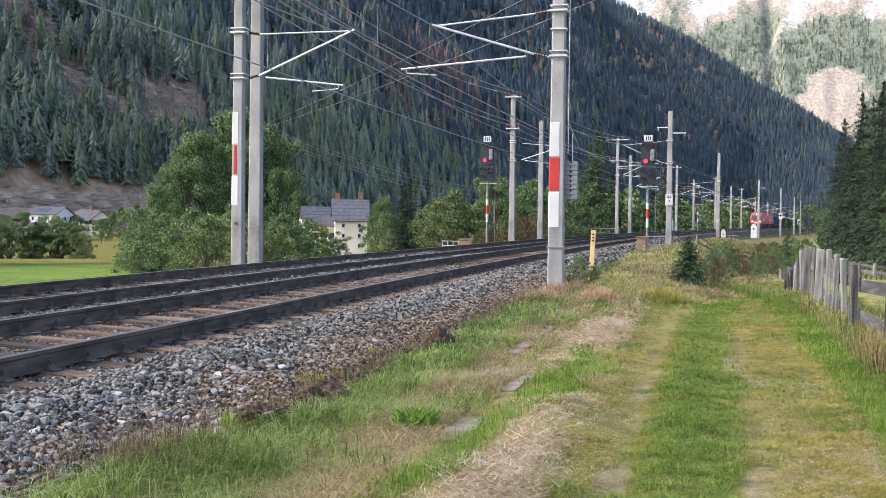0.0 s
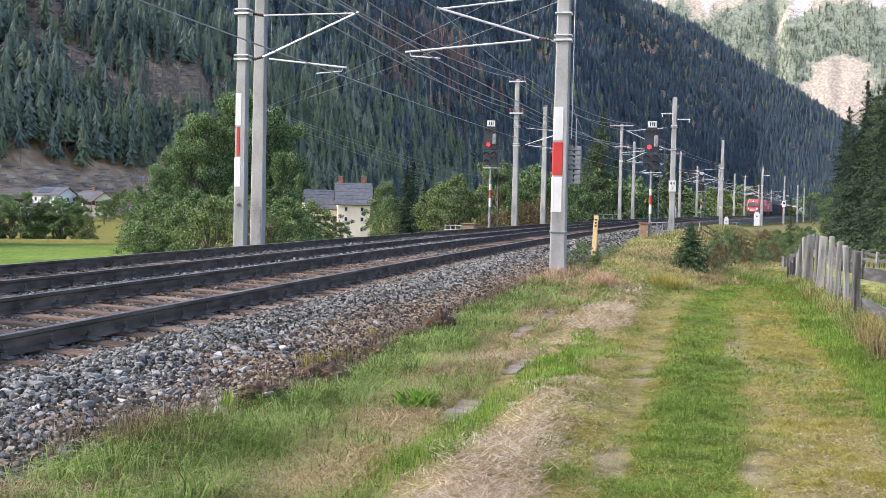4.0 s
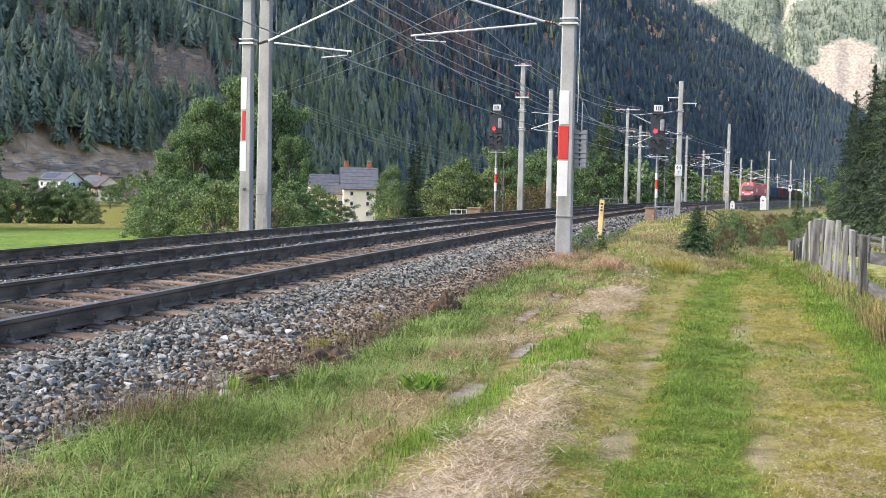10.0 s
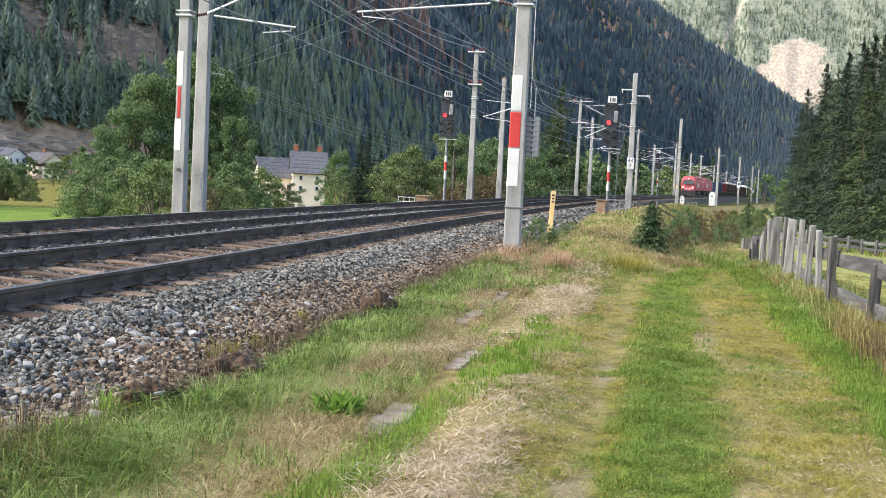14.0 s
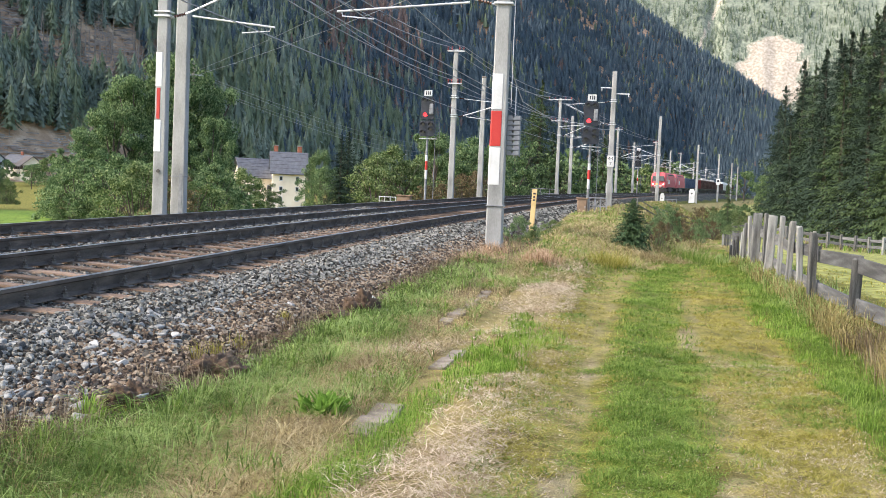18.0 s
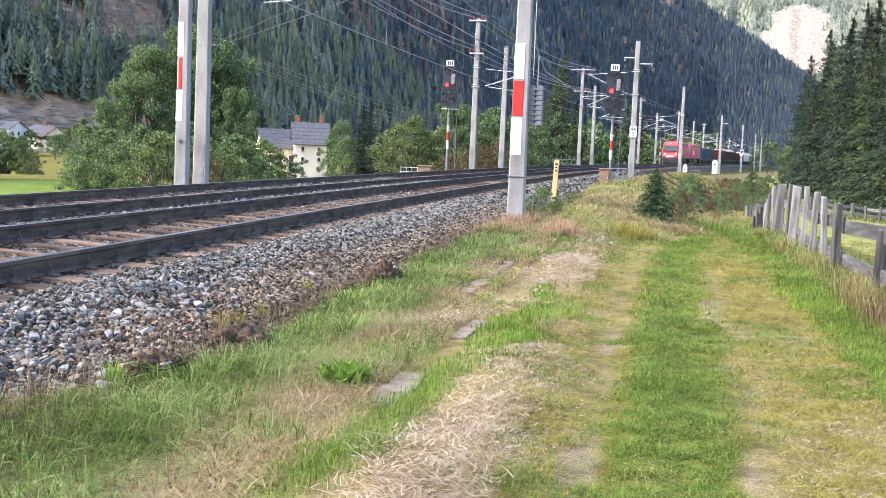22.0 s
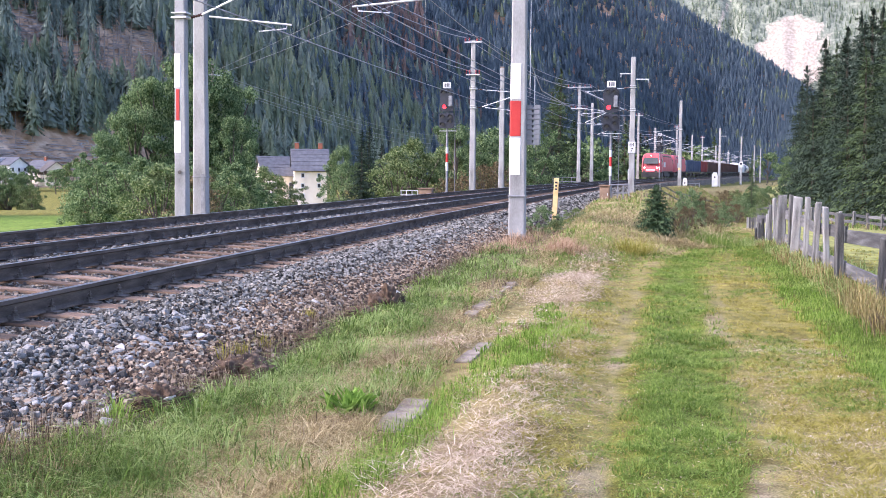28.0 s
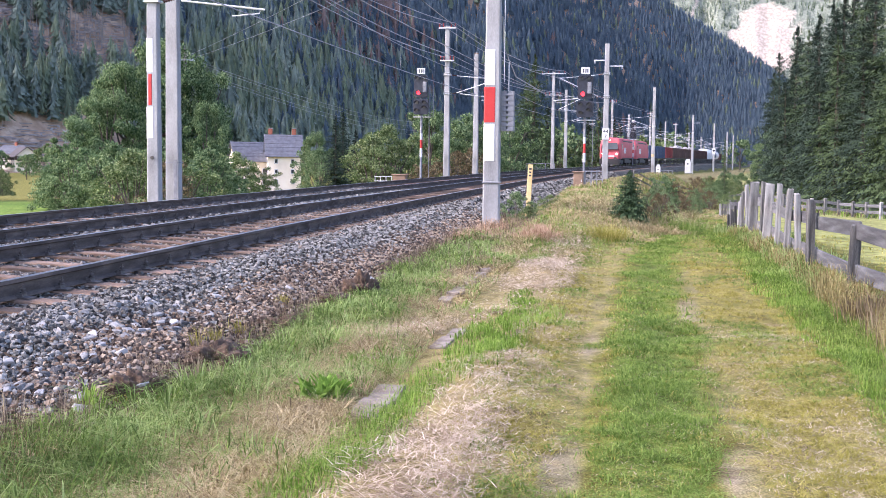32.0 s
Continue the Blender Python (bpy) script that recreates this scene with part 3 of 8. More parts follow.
def build_ground():
    ss = np.concatenate([np.linspace(-110, 2, 40)[:-1], np.arange(2, 32, 0.16), 32 * 1.022 ** np.arange(1, 110), 400 * 1.12 ** np.arange(0, 22)])
    ss = np.unique(np.round(ss, 3))
    dl = -8.2 - 0.3 * 1.17 ** np.arange(0, 46)
    dr = 9.2 + 0.2 * 1.17 ** np.arange(0, 50)
    dd = np.concatenate([dl[::-1][dl[::-1] > -2900], np.arange(-8.2, 9.2, 0.13), dr[dr < 650]])
    S, D = np.meshgrid(ss, dd, indexing="ij")
    X, Y = line_np(S, D)
    Z = ground_z(S, D)
    v = np.stack([X, Y, Z], -1).reshape(-1, 3)
    a, b = S.shape
    i = (np.arange(a - 1)[:, None] * b + np.arange(b - 1)[None]).ravel()
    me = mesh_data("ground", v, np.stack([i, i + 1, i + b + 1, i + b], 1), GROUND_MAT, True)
    band = lambda lo, hi, e=0.15: smooth(lo - e, lo + e, D) * (1 - smooth(hi - e, hi + e, D))
    wob = 0.12 * np.sin(S * 0.9) + 0.08 * np.sin(S * 2.3 + 1)
    Dw = D + wob
    Dp = D - path_shift(S) + 0.05 * np.sin(S * 1.9) + 0.04 * np.sin(S * 4.3 + 2)
    bw = lambda lo, hi, e=0.15: smooth(lo - e, lo + e, Dw) * (1 - smooth(hi - e, hi + e, Dw))
    bp = lambda lo, hi, e=0.15: smooth(lo - e, lo + e, Dp) * (1 - smooth(hi - e, hi + e, Dp))
    near = 1 - smooth(16, 30, S)
    weights = {
        "w_ballast": bw(-7.4, 1.75, 0.3),
        "w_fouled": bw(1.2, 2.5, 0.2) * 0.85 * (1 - smooth(24, 40, S)) + 0.35 * band(-3.9, -1.6) * 0.4,
        "w_green": np.clip(bw(2.5, 3.0) * 0.5 + bp(5.05, 5.75, 0.2) * 0.52 * (0.35 + 0.65 * near) + bp(6.9, 7.8, 0.4) * 0.8 + bw(3.55, 3.95, 0.1) * 0.6, 0, 1),
        "w_dry": np.clip(bw(2.7, 4.6, 0.3) * 0.55 + bw(3.7, 4.6, 0.15) * 0.6 * near + bp(4.4, 5.0, 0.2) * 0.5 + bp(5.7, 6.8, 0.35) * 0.45 + bw(2.2, 6.0, 0.4) * (1 - near) * 0.6, 0, 1),
        "w_soil": np.clip(bp(4.72, 5.02, 0.14) * 0.40 + bp(5.72, 6.0, 0.14) * 0.40 + sum(0.34 * np.exp(-((S - a) / la) ** 2 - ((D - b) / 0.11) ** 2) for a, b, la in ((9.3, 5.88, 0.55), (13.6, 5.97, 0.9), (7.1, 5.84, 0.4), (7.2, 5.05, 0.5), (11.2, 5.1, 0.5))), 0, 1) * near,
        "w_field": smooth(9.5, 11, -D) * (1 - smooth(62, 70, -D)) * (1 - smooth(58, 74, S)),
        "w_meadow": smooth(8.6, 9.4, D) * (1 - smooth(18 + S * 0.12, 22 + S * 0.12, D)) + np.maximum(smooth(64, 72, -D), smooth(9.5, 11, -D) * smooth(58, 74, S)) * 0.35,
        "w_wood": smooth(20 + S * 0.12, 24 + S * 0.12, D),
    }
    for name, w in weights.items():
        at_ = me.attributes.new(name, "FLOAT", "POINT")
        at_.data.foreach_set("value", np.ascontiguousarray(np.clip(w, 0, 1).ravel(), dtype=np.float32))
    ob = new("ground", me)
    tagged(ob, "valley floor with grassy path, ballast bed, green fields and meadow", "ground", kind="structure")


build_ground()


# ---- hills and mountain ----
def fractal(x, y, scale, seed, octaves=5):
    """Smooth value noise on a plane."""
    out, amp, tot = np.zeros(np.shape(x)), 1.0, 0.0
    rng = np.random.default_rng(seed)
    for o in range(octaves):
        g = rng.random((64, 64))
        u, w = np.asarray(x) / scale * 2 ** o, np.asarray(y) / scale * 2 ** o
        i, j = np.floor(u).astype(int), np.floor(w).astype(int)
        fu, fw = u - i, w - j
        fu, fw = fu * fu * (3 - 2 * fu), fw * fw * (3 - 2 * fw)
        a, b = g[i % 64, j % 64], g[(i + 1) % 64, j % 64]
        c, d = g[i % 64, (j + 1) % 64], g[(i + 1) % 64, (j + 1) % 64]
        out += amp * ((a * (1 - fu) + b * fu) * (1 - fw) + (c * (1 - fu) + d * fu) * fw)
        tot += amp
        amp *= 0.5
    return out / tot


HILL_AZ = np.array([-60, -40, -25, -10, 0, 5, 9.9, 13.8, 17.4, 19.7, 21.7, 22.8, 25, 30])
HILL_EL = np.array([24, 24, 23, 19, 16, 14, 11.7, 9.7, 7.5, 6.05, 4.8, 4.05, 2.7, 0.6])


def hill_base(az):
    return np.minimum(400 / np.sin(np.radians(np.clip(28 - az, 7, 88))), 2400)


def hill_top(az):
    return np.minimum(hill_base(az) * 2.5, 3700 - 10 * az)


def hill_z(az, r):
    b, t = hill_base(az), hill_top(az)
    k = (r - b) / (t - b)
    top = t * np.tan(np.radians(np.interp(az, HILL_AZ, HILL_EL)))
    x, y = r * np.sin(np.radians(az)), r * np.cos(np.radians(az))
    up = np.where(k < 1, np.clip(k, -0.2, 1) ** 1.0 if np.isscalar(k) else np.clip(k, -0.2, 1), 1 - (k - 1) * 0.8)
    n = fractal(x, y, 420, 3) - 0.5
    n2 = fractal(x, y, 90, 5, 3) - 0.5
    fade = np.clip(k * 3, 0, 1) * np.clip(3.5 * (1 - k) + 0.22, 0, 1)
    return -4.0 + up * (top + 4) + fade * (n * 0.16 * (t - b) + n2 * 14)


def build_hill():
    az = np.linspace(-58, 27.5, 260)
    k = np.concatenate([np.linspace(-0.06, 1.0, 110), [1.04, 1.1, 1.25]])
    A, K = np.meshgrid(az, k, indexing="ij")
    R = hill_base(A) + K * (hill_top(A) - hill_base(A))
    Z = hill_z(A, R)
    v = np.stack([R * np.sin(np.radians(A)), R * np.cos(np.radians(A)), Z], -1).reshape(-1, 3)
    a, b = A.shape
    i = (np.arange(a - 1)[:, None] * b + np.arange(b - 1)[None]).ravel()
    tagged(new("backdrop_hillside", mesh_data("backdrop_hillside", v, np.stack([i, i + b, i + b + 1, i + 1], 1), SLOPE_MAT, True)),
           "steep mountain flank with brown forest floor and cleared strips", "hillside", kind="structure")


build_hill()


def feather_template(n, seed, slim, big=1.0, foot=0.06, core=0.7, tiers=1, sides=4):
    """A unit conifer: a ragged dark core and n drooping sprays round it, wide below and narrow above."""
    rng = np.random.default_rng(seed)
    v, f = [], []
    for k in range(tiers):
        t = k / tiers
        for s in range(sides):
            a = 6.2832 * (s + 0.5 * (k % 2)) / sides
            r = slim * core * (1 - t) ** 0.85 * rng.uniform(0.8, 1.15)
            v.append((r * math.cos(a), r * math.sin(a), foot + (1 - foot) * t + rng.uniform(-0.02, 0.02)))
    v.append((0, 0, 1.0))
    for k in range(tiers - 1):
        for s in range(sides):
            a, b, c, d = k * sides + s, k * sides + (s + 1) % sides, (k + 1) * sides + (s + 1) % sides, (k + 1) * sides + s
            f += [(a, b, c), (a, c, d)]
    f += [((tiers - 1) * sides + s, (tiers - 1) * sides + (s + 1) % sides, tiers * sides) for s in range(sides)]
    for i in range(n):
        t = (i + rng.random()) / n
        z = foot + (0.97 - foot) * t ** 0.9
        r = (slim * (1 - t) ** 0.8 + 0.012) * rng.uniform(0.75, 1.2)
        a = rng.uniform(0, 6.283)
        w = r * rng.uniform(0.14, 0.28) * big ** 0.6 + 0.006
        dz = rng.uniform(0.035, 0.08) * big ** 0.5
        c, s_ = math.cos(a), math.sin(a)
        b = len(v)
        up = rng.uniform(0.03, 0.07)
        q = 0.45 * r
        v += [(q * c, q * s_, z + up), (r * c - w * s_, r * s_ + w * c, z - dz), (r * c + w * s_, r * s_ - w * c, z - dz * rng.uniform(0.5, 1.3))]
        f.append((b, b + 1, b + 2))
    return np.array(v), np.array(f)


def scatter_mesh(name, templates, pos, height, width, mat, seed, lean=0.03):
    """Joins many turned and scaled copies of the templates into one mesh."""
    rng = np.random.default_rng(seed)
    vs, fs, base = [], [], 0
    pick = rng.integers(0, len(templates), len(pos))
    for k, (tv, tf) in enumerate(templates):
        sel = np.where(pick == k)[0]
        if not len(sel):
            continue
        a = rng.uniform(0, 6.283, len(sel))
        c, s_ = np.cos(a)[:, None], np.sin(a)[:, None]
        h, w = height[sel][:, None], width[sel][:, None]
        x = (tv[None, :, 0] * c - tv[None, :, 1] * s_) * h * w
        y = (tv[None, :, 0] * s_ + tv[None, :, 1] * c) * h * w
        z = tv[None, :, 2] * h
        lx, ly = rng.normal(0, lean, (2, len(sel), 1))
        p = pos[sel]
        v = np.stack([x + z * lx + p[:, 0:1], y + z * ly + p[:, 1:2], z + p[:, 2:3]], -1).reshape(-1, 3)
        f = (tf[None] + (np.arange(len(sel)) * len(tv))[:, None, None] + base).reshape(-1, 3)
        vs.append(v), fs.append(f)
        base += len(v)
    return mesh_data(name, np.concatenate(vs), np.concatenate(fs), mat)


def bare_template(seed):
    """A dead standing trunk with a few stubs."""
    rng = np.random.default_rng(seed)
    v, f = [], []

    def cone(p, q, r):
        p, q = np.array(p), np.array(q)
        i = len(v)
        for k in range(3):
            a = 2.0944 * k
            v.append((p[0] + r * math.cos(a), p[1] + r * math.sin(a), p[2]))
        v.append(tuple(q))
        f.extend([(i, i + 1, i + 3), (i + 1, i + 2, i + 3), (i + 2, i, i + 3)])

    cone((0, 0, -0.02), (0, 0, 1), 0.014)
    for _ in range(9):
        z, a, r = rng.uniform(0.45, 0.95), rng.uniform(0, 6.28), rng.uniform(0.05, 0.12)
        cone((0, 0, z), (r * math.cos(a), r * math.sin(a), z - 0.03), 0.006)
    return np.array(v), np.array(f)


def clearing(az, el):
    """How bare the hillside is, as cleared patches: (azimuth, elevation, half widths)."""
    out = np.zeros(np.shape(az))
    for a, e, wa, we, p in ((-16.9, 10.4, 1.0, 1.6, 1.4), (-15.6, 8.2, 1.0, 1.7, 1.4), (-14.0, 6.2, 0.9, 1.5, 1.4), (-12.4, 5.2, 1.0, 1.2, 1.3), (-9.6, 5.3, 2.0, 1.4, 1.7), (-15.0, 0.2, 5.0, 1.2, 1.6), (-4.5, 1.9, 1.5, 0.5, 0.8),
                            (1.2, 6.6, 1.2, 0.35, 0.7), (-18.0, 11.5, 1.2, 1.0, 0.6), (-11, 4.4, 1.5, 0.3, 0.6), (2.8, 3.1, 1.4, 0.4, 0.7)):
        out = np.maximum(out, p * np.exp(-((az - a) / wa) ** 2 - ((el - e) / we) ** 2))
    return out


def build_forest():
    rng = np.random.default_rng(11)
    near_t = [feather_template(120, s, sl, 0.7, ft, 0.44, 2, 5) for s, sl, ft in ((1, 0.17, 0.10), (2, 0.21, 0.16), (3, 0.15, 0.20), (4, 0.23, 0.08), (8, 0.19, 0.14))]
    fine_t = [feather_template(170, s, sl, 0.55, ft, 0.52, 3, 5) for s, sl, ft in ((91, 0.16, 0.40), (92, 0.19, 0.26), (93, 0.14, 0.34), (94, 0.20, 0.20))]
    far_t = [feather_template(20, s, sl, 1.4, 0.06, 0.66, 1, 5) for s, sl in ((5, 0.23), (6, 0.27), (7, 0.21))]
    n = 88000
    az = rng.uniform(-25, 26, n)
    b, t = hill_base(az), hill_top(az)
    k = rng.random(n) ** 1.15
    r = b + k * (t - b) * 1.01
    # even cover in area: thin out where the grid is crowded
    keep = rng.random(n) < np.clip(r * (t - b) / 3.0e6, 0.06, 0.55)
    az, r, k, b, t = az[keep], r[keep], k[keep], b[keep], t[keep]
    z = hill_z(az, r)
    el = np.degrees(np.arctan2(z - 1.5, r))
    ok = el < 15.5
    az, r, k, z, el = az[ok], r[ok], k[ok], z[ok], el[ok]
    x, y = r * np.sin(np.radians(az)), r * np.cos(np.radians(az))
    bare = clearing(az, el + 0.35)
    patch = fractal(x, y, 260, 21, 4)
    fine = fractal(x, y, 60, 22, 3)
    u = rng.random(len(az))
    alive = u > np.clip(bare * 1.05, 0, 0.97)
    alive &= ~((az < -8.5) & (el < 1.25 + 0.5 * (patch - 0.5) + 0.3 * rng.random(len(az)) + 0.35 * smooth(-14, -18, az)))
    dead = (patch + 0.25 * (fine - 0.5) + rng.normal(0, 0.05, len(az)) > 0.595) & (rng.random(len(az)) < 0.8 - 0.74 * smooth(700, 1250, r))
    # a stand of reddish dying trees high on the middle of the slope
    dead |= rng.random(len(az)) < 0.75 * np.exp(-((az - 4.5) / 3.8) ** 2 - ((el - 7.8) / 2.4) ** 2) * smooth(0.42, 0.56, patch)
    # The farther a tree, the likelier it takes the haze-coloured crown.
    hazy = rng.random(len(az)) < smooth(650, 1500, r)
    light = (~dead) & ((r < 1100) | (rng.random(len(az)) < 0.25)) & ((fine > 0.60) & (rng.random(len(az)) < 0.5) | (rng.random(len(az)) < 0.15) | ((k < 0.12) & (rng.random(len(az)) < 0.3)))
    h = 12 + 18 * rng.random(len(az)) ** 0.8 * np.where(r > 1500, 1.2, 1.0)
    pos = np.stack([x, y, z - 0.8], 1)
    front = r < 640
    close = (r < 820) & ~front
    i = 0
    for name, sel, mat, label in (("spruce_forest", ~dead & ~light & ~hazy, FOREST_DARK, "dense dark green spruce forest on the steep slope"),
                                  ("spruce_forest", ~dead & ~light & hazy, FOREST_FAR, "dense spruce forest farther along the slope, with haze in its blue colour"),
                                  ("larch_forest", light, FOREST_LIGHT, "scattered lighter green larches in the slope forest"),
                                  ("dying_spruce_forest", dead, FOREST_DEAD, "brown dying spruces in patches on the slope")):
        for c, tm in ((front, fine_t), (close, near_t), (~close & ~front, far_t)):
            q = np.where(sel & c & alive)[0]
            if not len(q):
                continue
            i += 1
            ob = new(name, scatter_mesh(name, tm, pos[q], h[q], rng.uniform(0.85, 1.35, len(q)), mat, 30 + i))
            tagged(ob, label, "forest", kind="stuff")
    q = np.where(front & alive)[0]
    stem = (np.array([(0.011, 0, -0.02), (-0.006, 0.01, -0.02), (-0.006, -0.01, -0.02), (0, 0, 0.8)]), np.array([(0, 1, 3), (1, 2, 3), (2, 0, 3)]))
    tagged(new("forest_stems", scatter_mesh("forest_stems", [stem], pos[q], h[q], np.ones(len(q)), BARK_DEAD, 39)), "bare lower trunks at the edge of the slope forest", "tree trunks", kind="stuff")
    q = np.where((bare > 0.25) & ~alive & (rng.random(len(az)) < 0.75) & (r < 1500) & ((el > 1.7) | (rng.random(len(az)) < 0.04)))[0]
    tagged(new("dead_trunks", scatter_mesh("dead_trunks", [bare_template(s) for s in (1, 2, 3)], pos[q], h[q] * 0.85, np.full(len(q), 1.6), BARK_DEAD, 40)),
           "bare standing dead trunks in the cleared patches", "dead trees", kind="stuff")
    # felled logs and stumps on the clearings
    m = 46000
    az = rng.uniform(-22, 4, m)
    b, t = hill_base(az), hill_top(az)
    r = b + rng.random(m) * (t - b) * 0.6
    z = hill_z(az, r)
    el = np.degrees(np.arctan2(z - 1.5, r))
    q = np.where(rng.random(m) < clearing(az, el + 0.2) - 0.15)[0]
    lv = np.array([(-0.5, -0.03, 0), (0.5, -0.02, 0), (0.5, 0.02, 0), (-0.5, 0.03, 0), (-0.5, 0, 0.06), (0.5, 0, 0.05)])
    lf = np.array([(0, 1, 5), (0, 5, 4), (3, 4, 5), (3, 5, 2), (0, 4, 3), (1, 2, 5)])
    pos = np.stack([r * np.sin(np.radians(az)), r * np.cos(np.radians(az)), z + 0.6], 1)[q]
    tagged(new("felled_logs", scatter_mesh("felled_logs", [(lv, lf)], pos, rng.uniform(4, 12, len(q)), np.ones(len(q)), BARK_DEAD, 41, 0.1)),
           "pale felled logs lying on the cleared slope", "logs", kind="stuff")
    # pale brash along the foot of the slope, above the village
    az = rng.uniform(-21, -8, 9000)
    r = hill_base(az) + rng.random(len(az)) * 140
    z = hill_z(az, r)
    el = np.degrees(np.arctan2(z - 1.5, r))
    band = np.exp(-((el - 0.95 - 0.05 * (-12 - az)) / 0.42) ** 2) * smooth(0.40, 0.58, fractal(r * np.sin(np.radians(az)), r * np.cos(np.radians(az)), 50, 61, 3))
    q = rng.random(len(az)) < band
    pos = np.stack([r * np.sin(np.radians(az)), r * np.cos(np.radians(az)), z + 0.2], 1)[q]
    tagged(new("brash", scatter_mesh("brash", [(lv * (0.45, 5, 7), lf)], pos, rng.uniform(1.0, 3.2, q.sum()), np.ones(q.sum()), PALE_STONE, 42, 0.1)),
           "pale brash and split wood strewn along the foot of the slope", "brash", kind="stuff")


build_forest()


MT_AZ = np.array([2, 8, 12, 15, 18, 20, 22, 24, 26, 28, 31, 36])
MT_EL = np.array([15, 14.6, 14.2, 14.0, 13.9, 13.6, 13.3, 12.9, 12.6, 12.3, 11.5, 10])


def mountain_z(az, k):
    r = 3900 + k * 800
    top = 4700 * np.tan(np.radians(np.interp(az, MT_AZ, MT_EL)))
    x, y = r * np.sin(np.radians(az)), r * np.cos(np.radians(az))
    gully = np.abs(fractal(az * 60 + 30 * k, k * 90, 110, 51, 3) - 0.5) * 2
    n = fractal(x, y, 300, 52, 5) - 0.5
    main_gully = -60 * np.exp(-((az - 19.2 - 0.6 * (1 - k)) / 0.35) ** 2)
    return k ** 1.05 * top + (1 - k) * 20 + np.clip(k * 4, 0, 1) * (n * 130 - (1 - gully) * 35 + main_gully), r


def build_mountain():
    az = np.linspace(3, 40, 220)
    k = np.linspace(0, 1.0, 110)
    A, K = np.meshgrid(az, k, indexing="ij")
    Z, R = mountain_z(A, K)
    v = np.stack([R * np.sin(np.radians(A)), R * np.cos(np.radians(A)), Z], -1).reshape(-1, 3)
    a, b = A.shape
    i = (np.arange(a - 1)[:, None] * b + np.arange(b - 1)[None]).ravel()
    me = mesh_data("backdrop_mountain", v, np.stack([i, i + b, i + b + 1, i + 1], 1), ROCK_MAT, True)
    el = np.degrees(np.arctan2(Z, R))
    rock, snow = bare_mountain(A, el)
    for name, w in (("w_rock", rock), ("w_snow", snow)):
        me.attributes.new(name, "FLOAT", "POINT").data.foreach_set("value", np.ascontiguousarray(np.clip(w, 0, 1).ravel(), dtype=np.float32))
    tagged(new("backdrop_mountain", me), "sunlit mountain with conifer forest, a pale landslide scar and snow near the top", "mountain", kind="structure")
    rng = np.random.default_rng(61)
    n = 24000
    az, k = rng.uniform(8, 31, n), rng.random(n)
    z, r = mountain_z(az, k)
    el = np.degrees(np.arctan2(z, r))
    rock, snow = bare_mountain(az, el)
    x, y = r * np.sin(np.radians(az)), r * np.cos(np.radians(az))
    cover = fractal(az * 50, el * 50, 30, 63, 3)
    ok = (rng.random(n) > np.maximum(rock, snow) * 1.6) & (rng.random(n) < np.clip(1.35 - (el - 8.0) * 0.5 + (cover - 0.5) * 3, 0.04, 1)) & (el > 2)
    pos = np.stack([x, y, z - 2], 1)[ok]
    tm = [feather_template(3, s, sl, 3.0, 0.06, 0.3, 1, 3) for s, sl in ((71, 0.2), (72, 0.24))]
    h = rng.uniform(14, 30, len(pos))
    half = rng.random(len(pos)) < 0.86
    for sel, mat, label in ((half, MOUNTAIN_TREES, "spruces on the far mountain, with sun and haze in their colour"), (~half, NEEDLE_LARCH, "yellowish larches on the far mountain")):
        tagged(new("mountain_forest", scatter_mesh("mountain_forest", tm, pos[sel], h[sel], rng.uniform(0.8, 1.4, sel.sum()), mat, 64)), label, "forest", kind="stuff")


def bare_mountain(az, el):
    """Weights of scree and snow on the far mountain, over azimuth and elevation."""
    n = fractal(az * 40 + 500, el * 40 + 500, 60, 81, 5) - 0.5
    m = fractal(az * 40 + 900, el * 40 + 100, 18, 82, 4) - 0.5
    mid = 22.35 + 0.1 * (el - 6.2) + n * 1.0
    half = np.interp(el, [4.2, 5.2, 6.3, 7.2, 7.7], [0.9, 1.45, 1.75, 1.25, 0.6])
    scar = np.clip(1.9 - np.abs(az - mid) / half * 1.5 + m * 1.6, 0, 1) * (1 - smooth(7.2, 7.7, el + m))
    couloir = np.exp(-((az - 19.6 - (el - 9) * 0.35 + n * 0.5) / 0.14) ** 2) * (el > 6.6)
    fan = np.exp(-((az - 20.6 - (el - 10) * 0.7 + n * 1.6) / 0.75) ** 2) * smooth(8.8, 9.8, el)
    fan2 = np.exp(-((az - 24.2 - (el - 10) * 0.5 + n * 1.6) / 1.1) ** 2) * smooth(9.2, 10.0, el)
    gullies = smooth(0.07, 0.16, np.abs(fractal(az * 40, el * 14, 22, 83, 4) - 0.5)) 
    high = smooth(9.0, 10.6, el + n * 2.5 + m)
    rock = np.maximum(np.maximum(scar, couloir * 0.75), np.maximum(high * (0.55 + 0.5 * (1 - gullies)), 0.8 * np.maximum(fan, fan2)))
    snow = np.maximum(smooth(9.9, 11.2, el + n * 3 + m * 2) * (0.45 + 0.75 * (1 - gullies)), np.maximum(fan, fan2) * (0.75 + m))
    return rock, snow


build_mountain()


# ---- railway tracks ----
GAUGE = 1.505
RAIL_OUT = [(-0.036, 0.0), (0.036, 0.0), (0.036, -0.034), (0.010, -0.048), (0.009, -0.138), (0.068, -0.158), (0.070, -0.170), (-0.070, -0.170), (-0.068, -0.158), (-0.009, -0.138), (-0.010, -0.048), (-0.036, -0.034)]


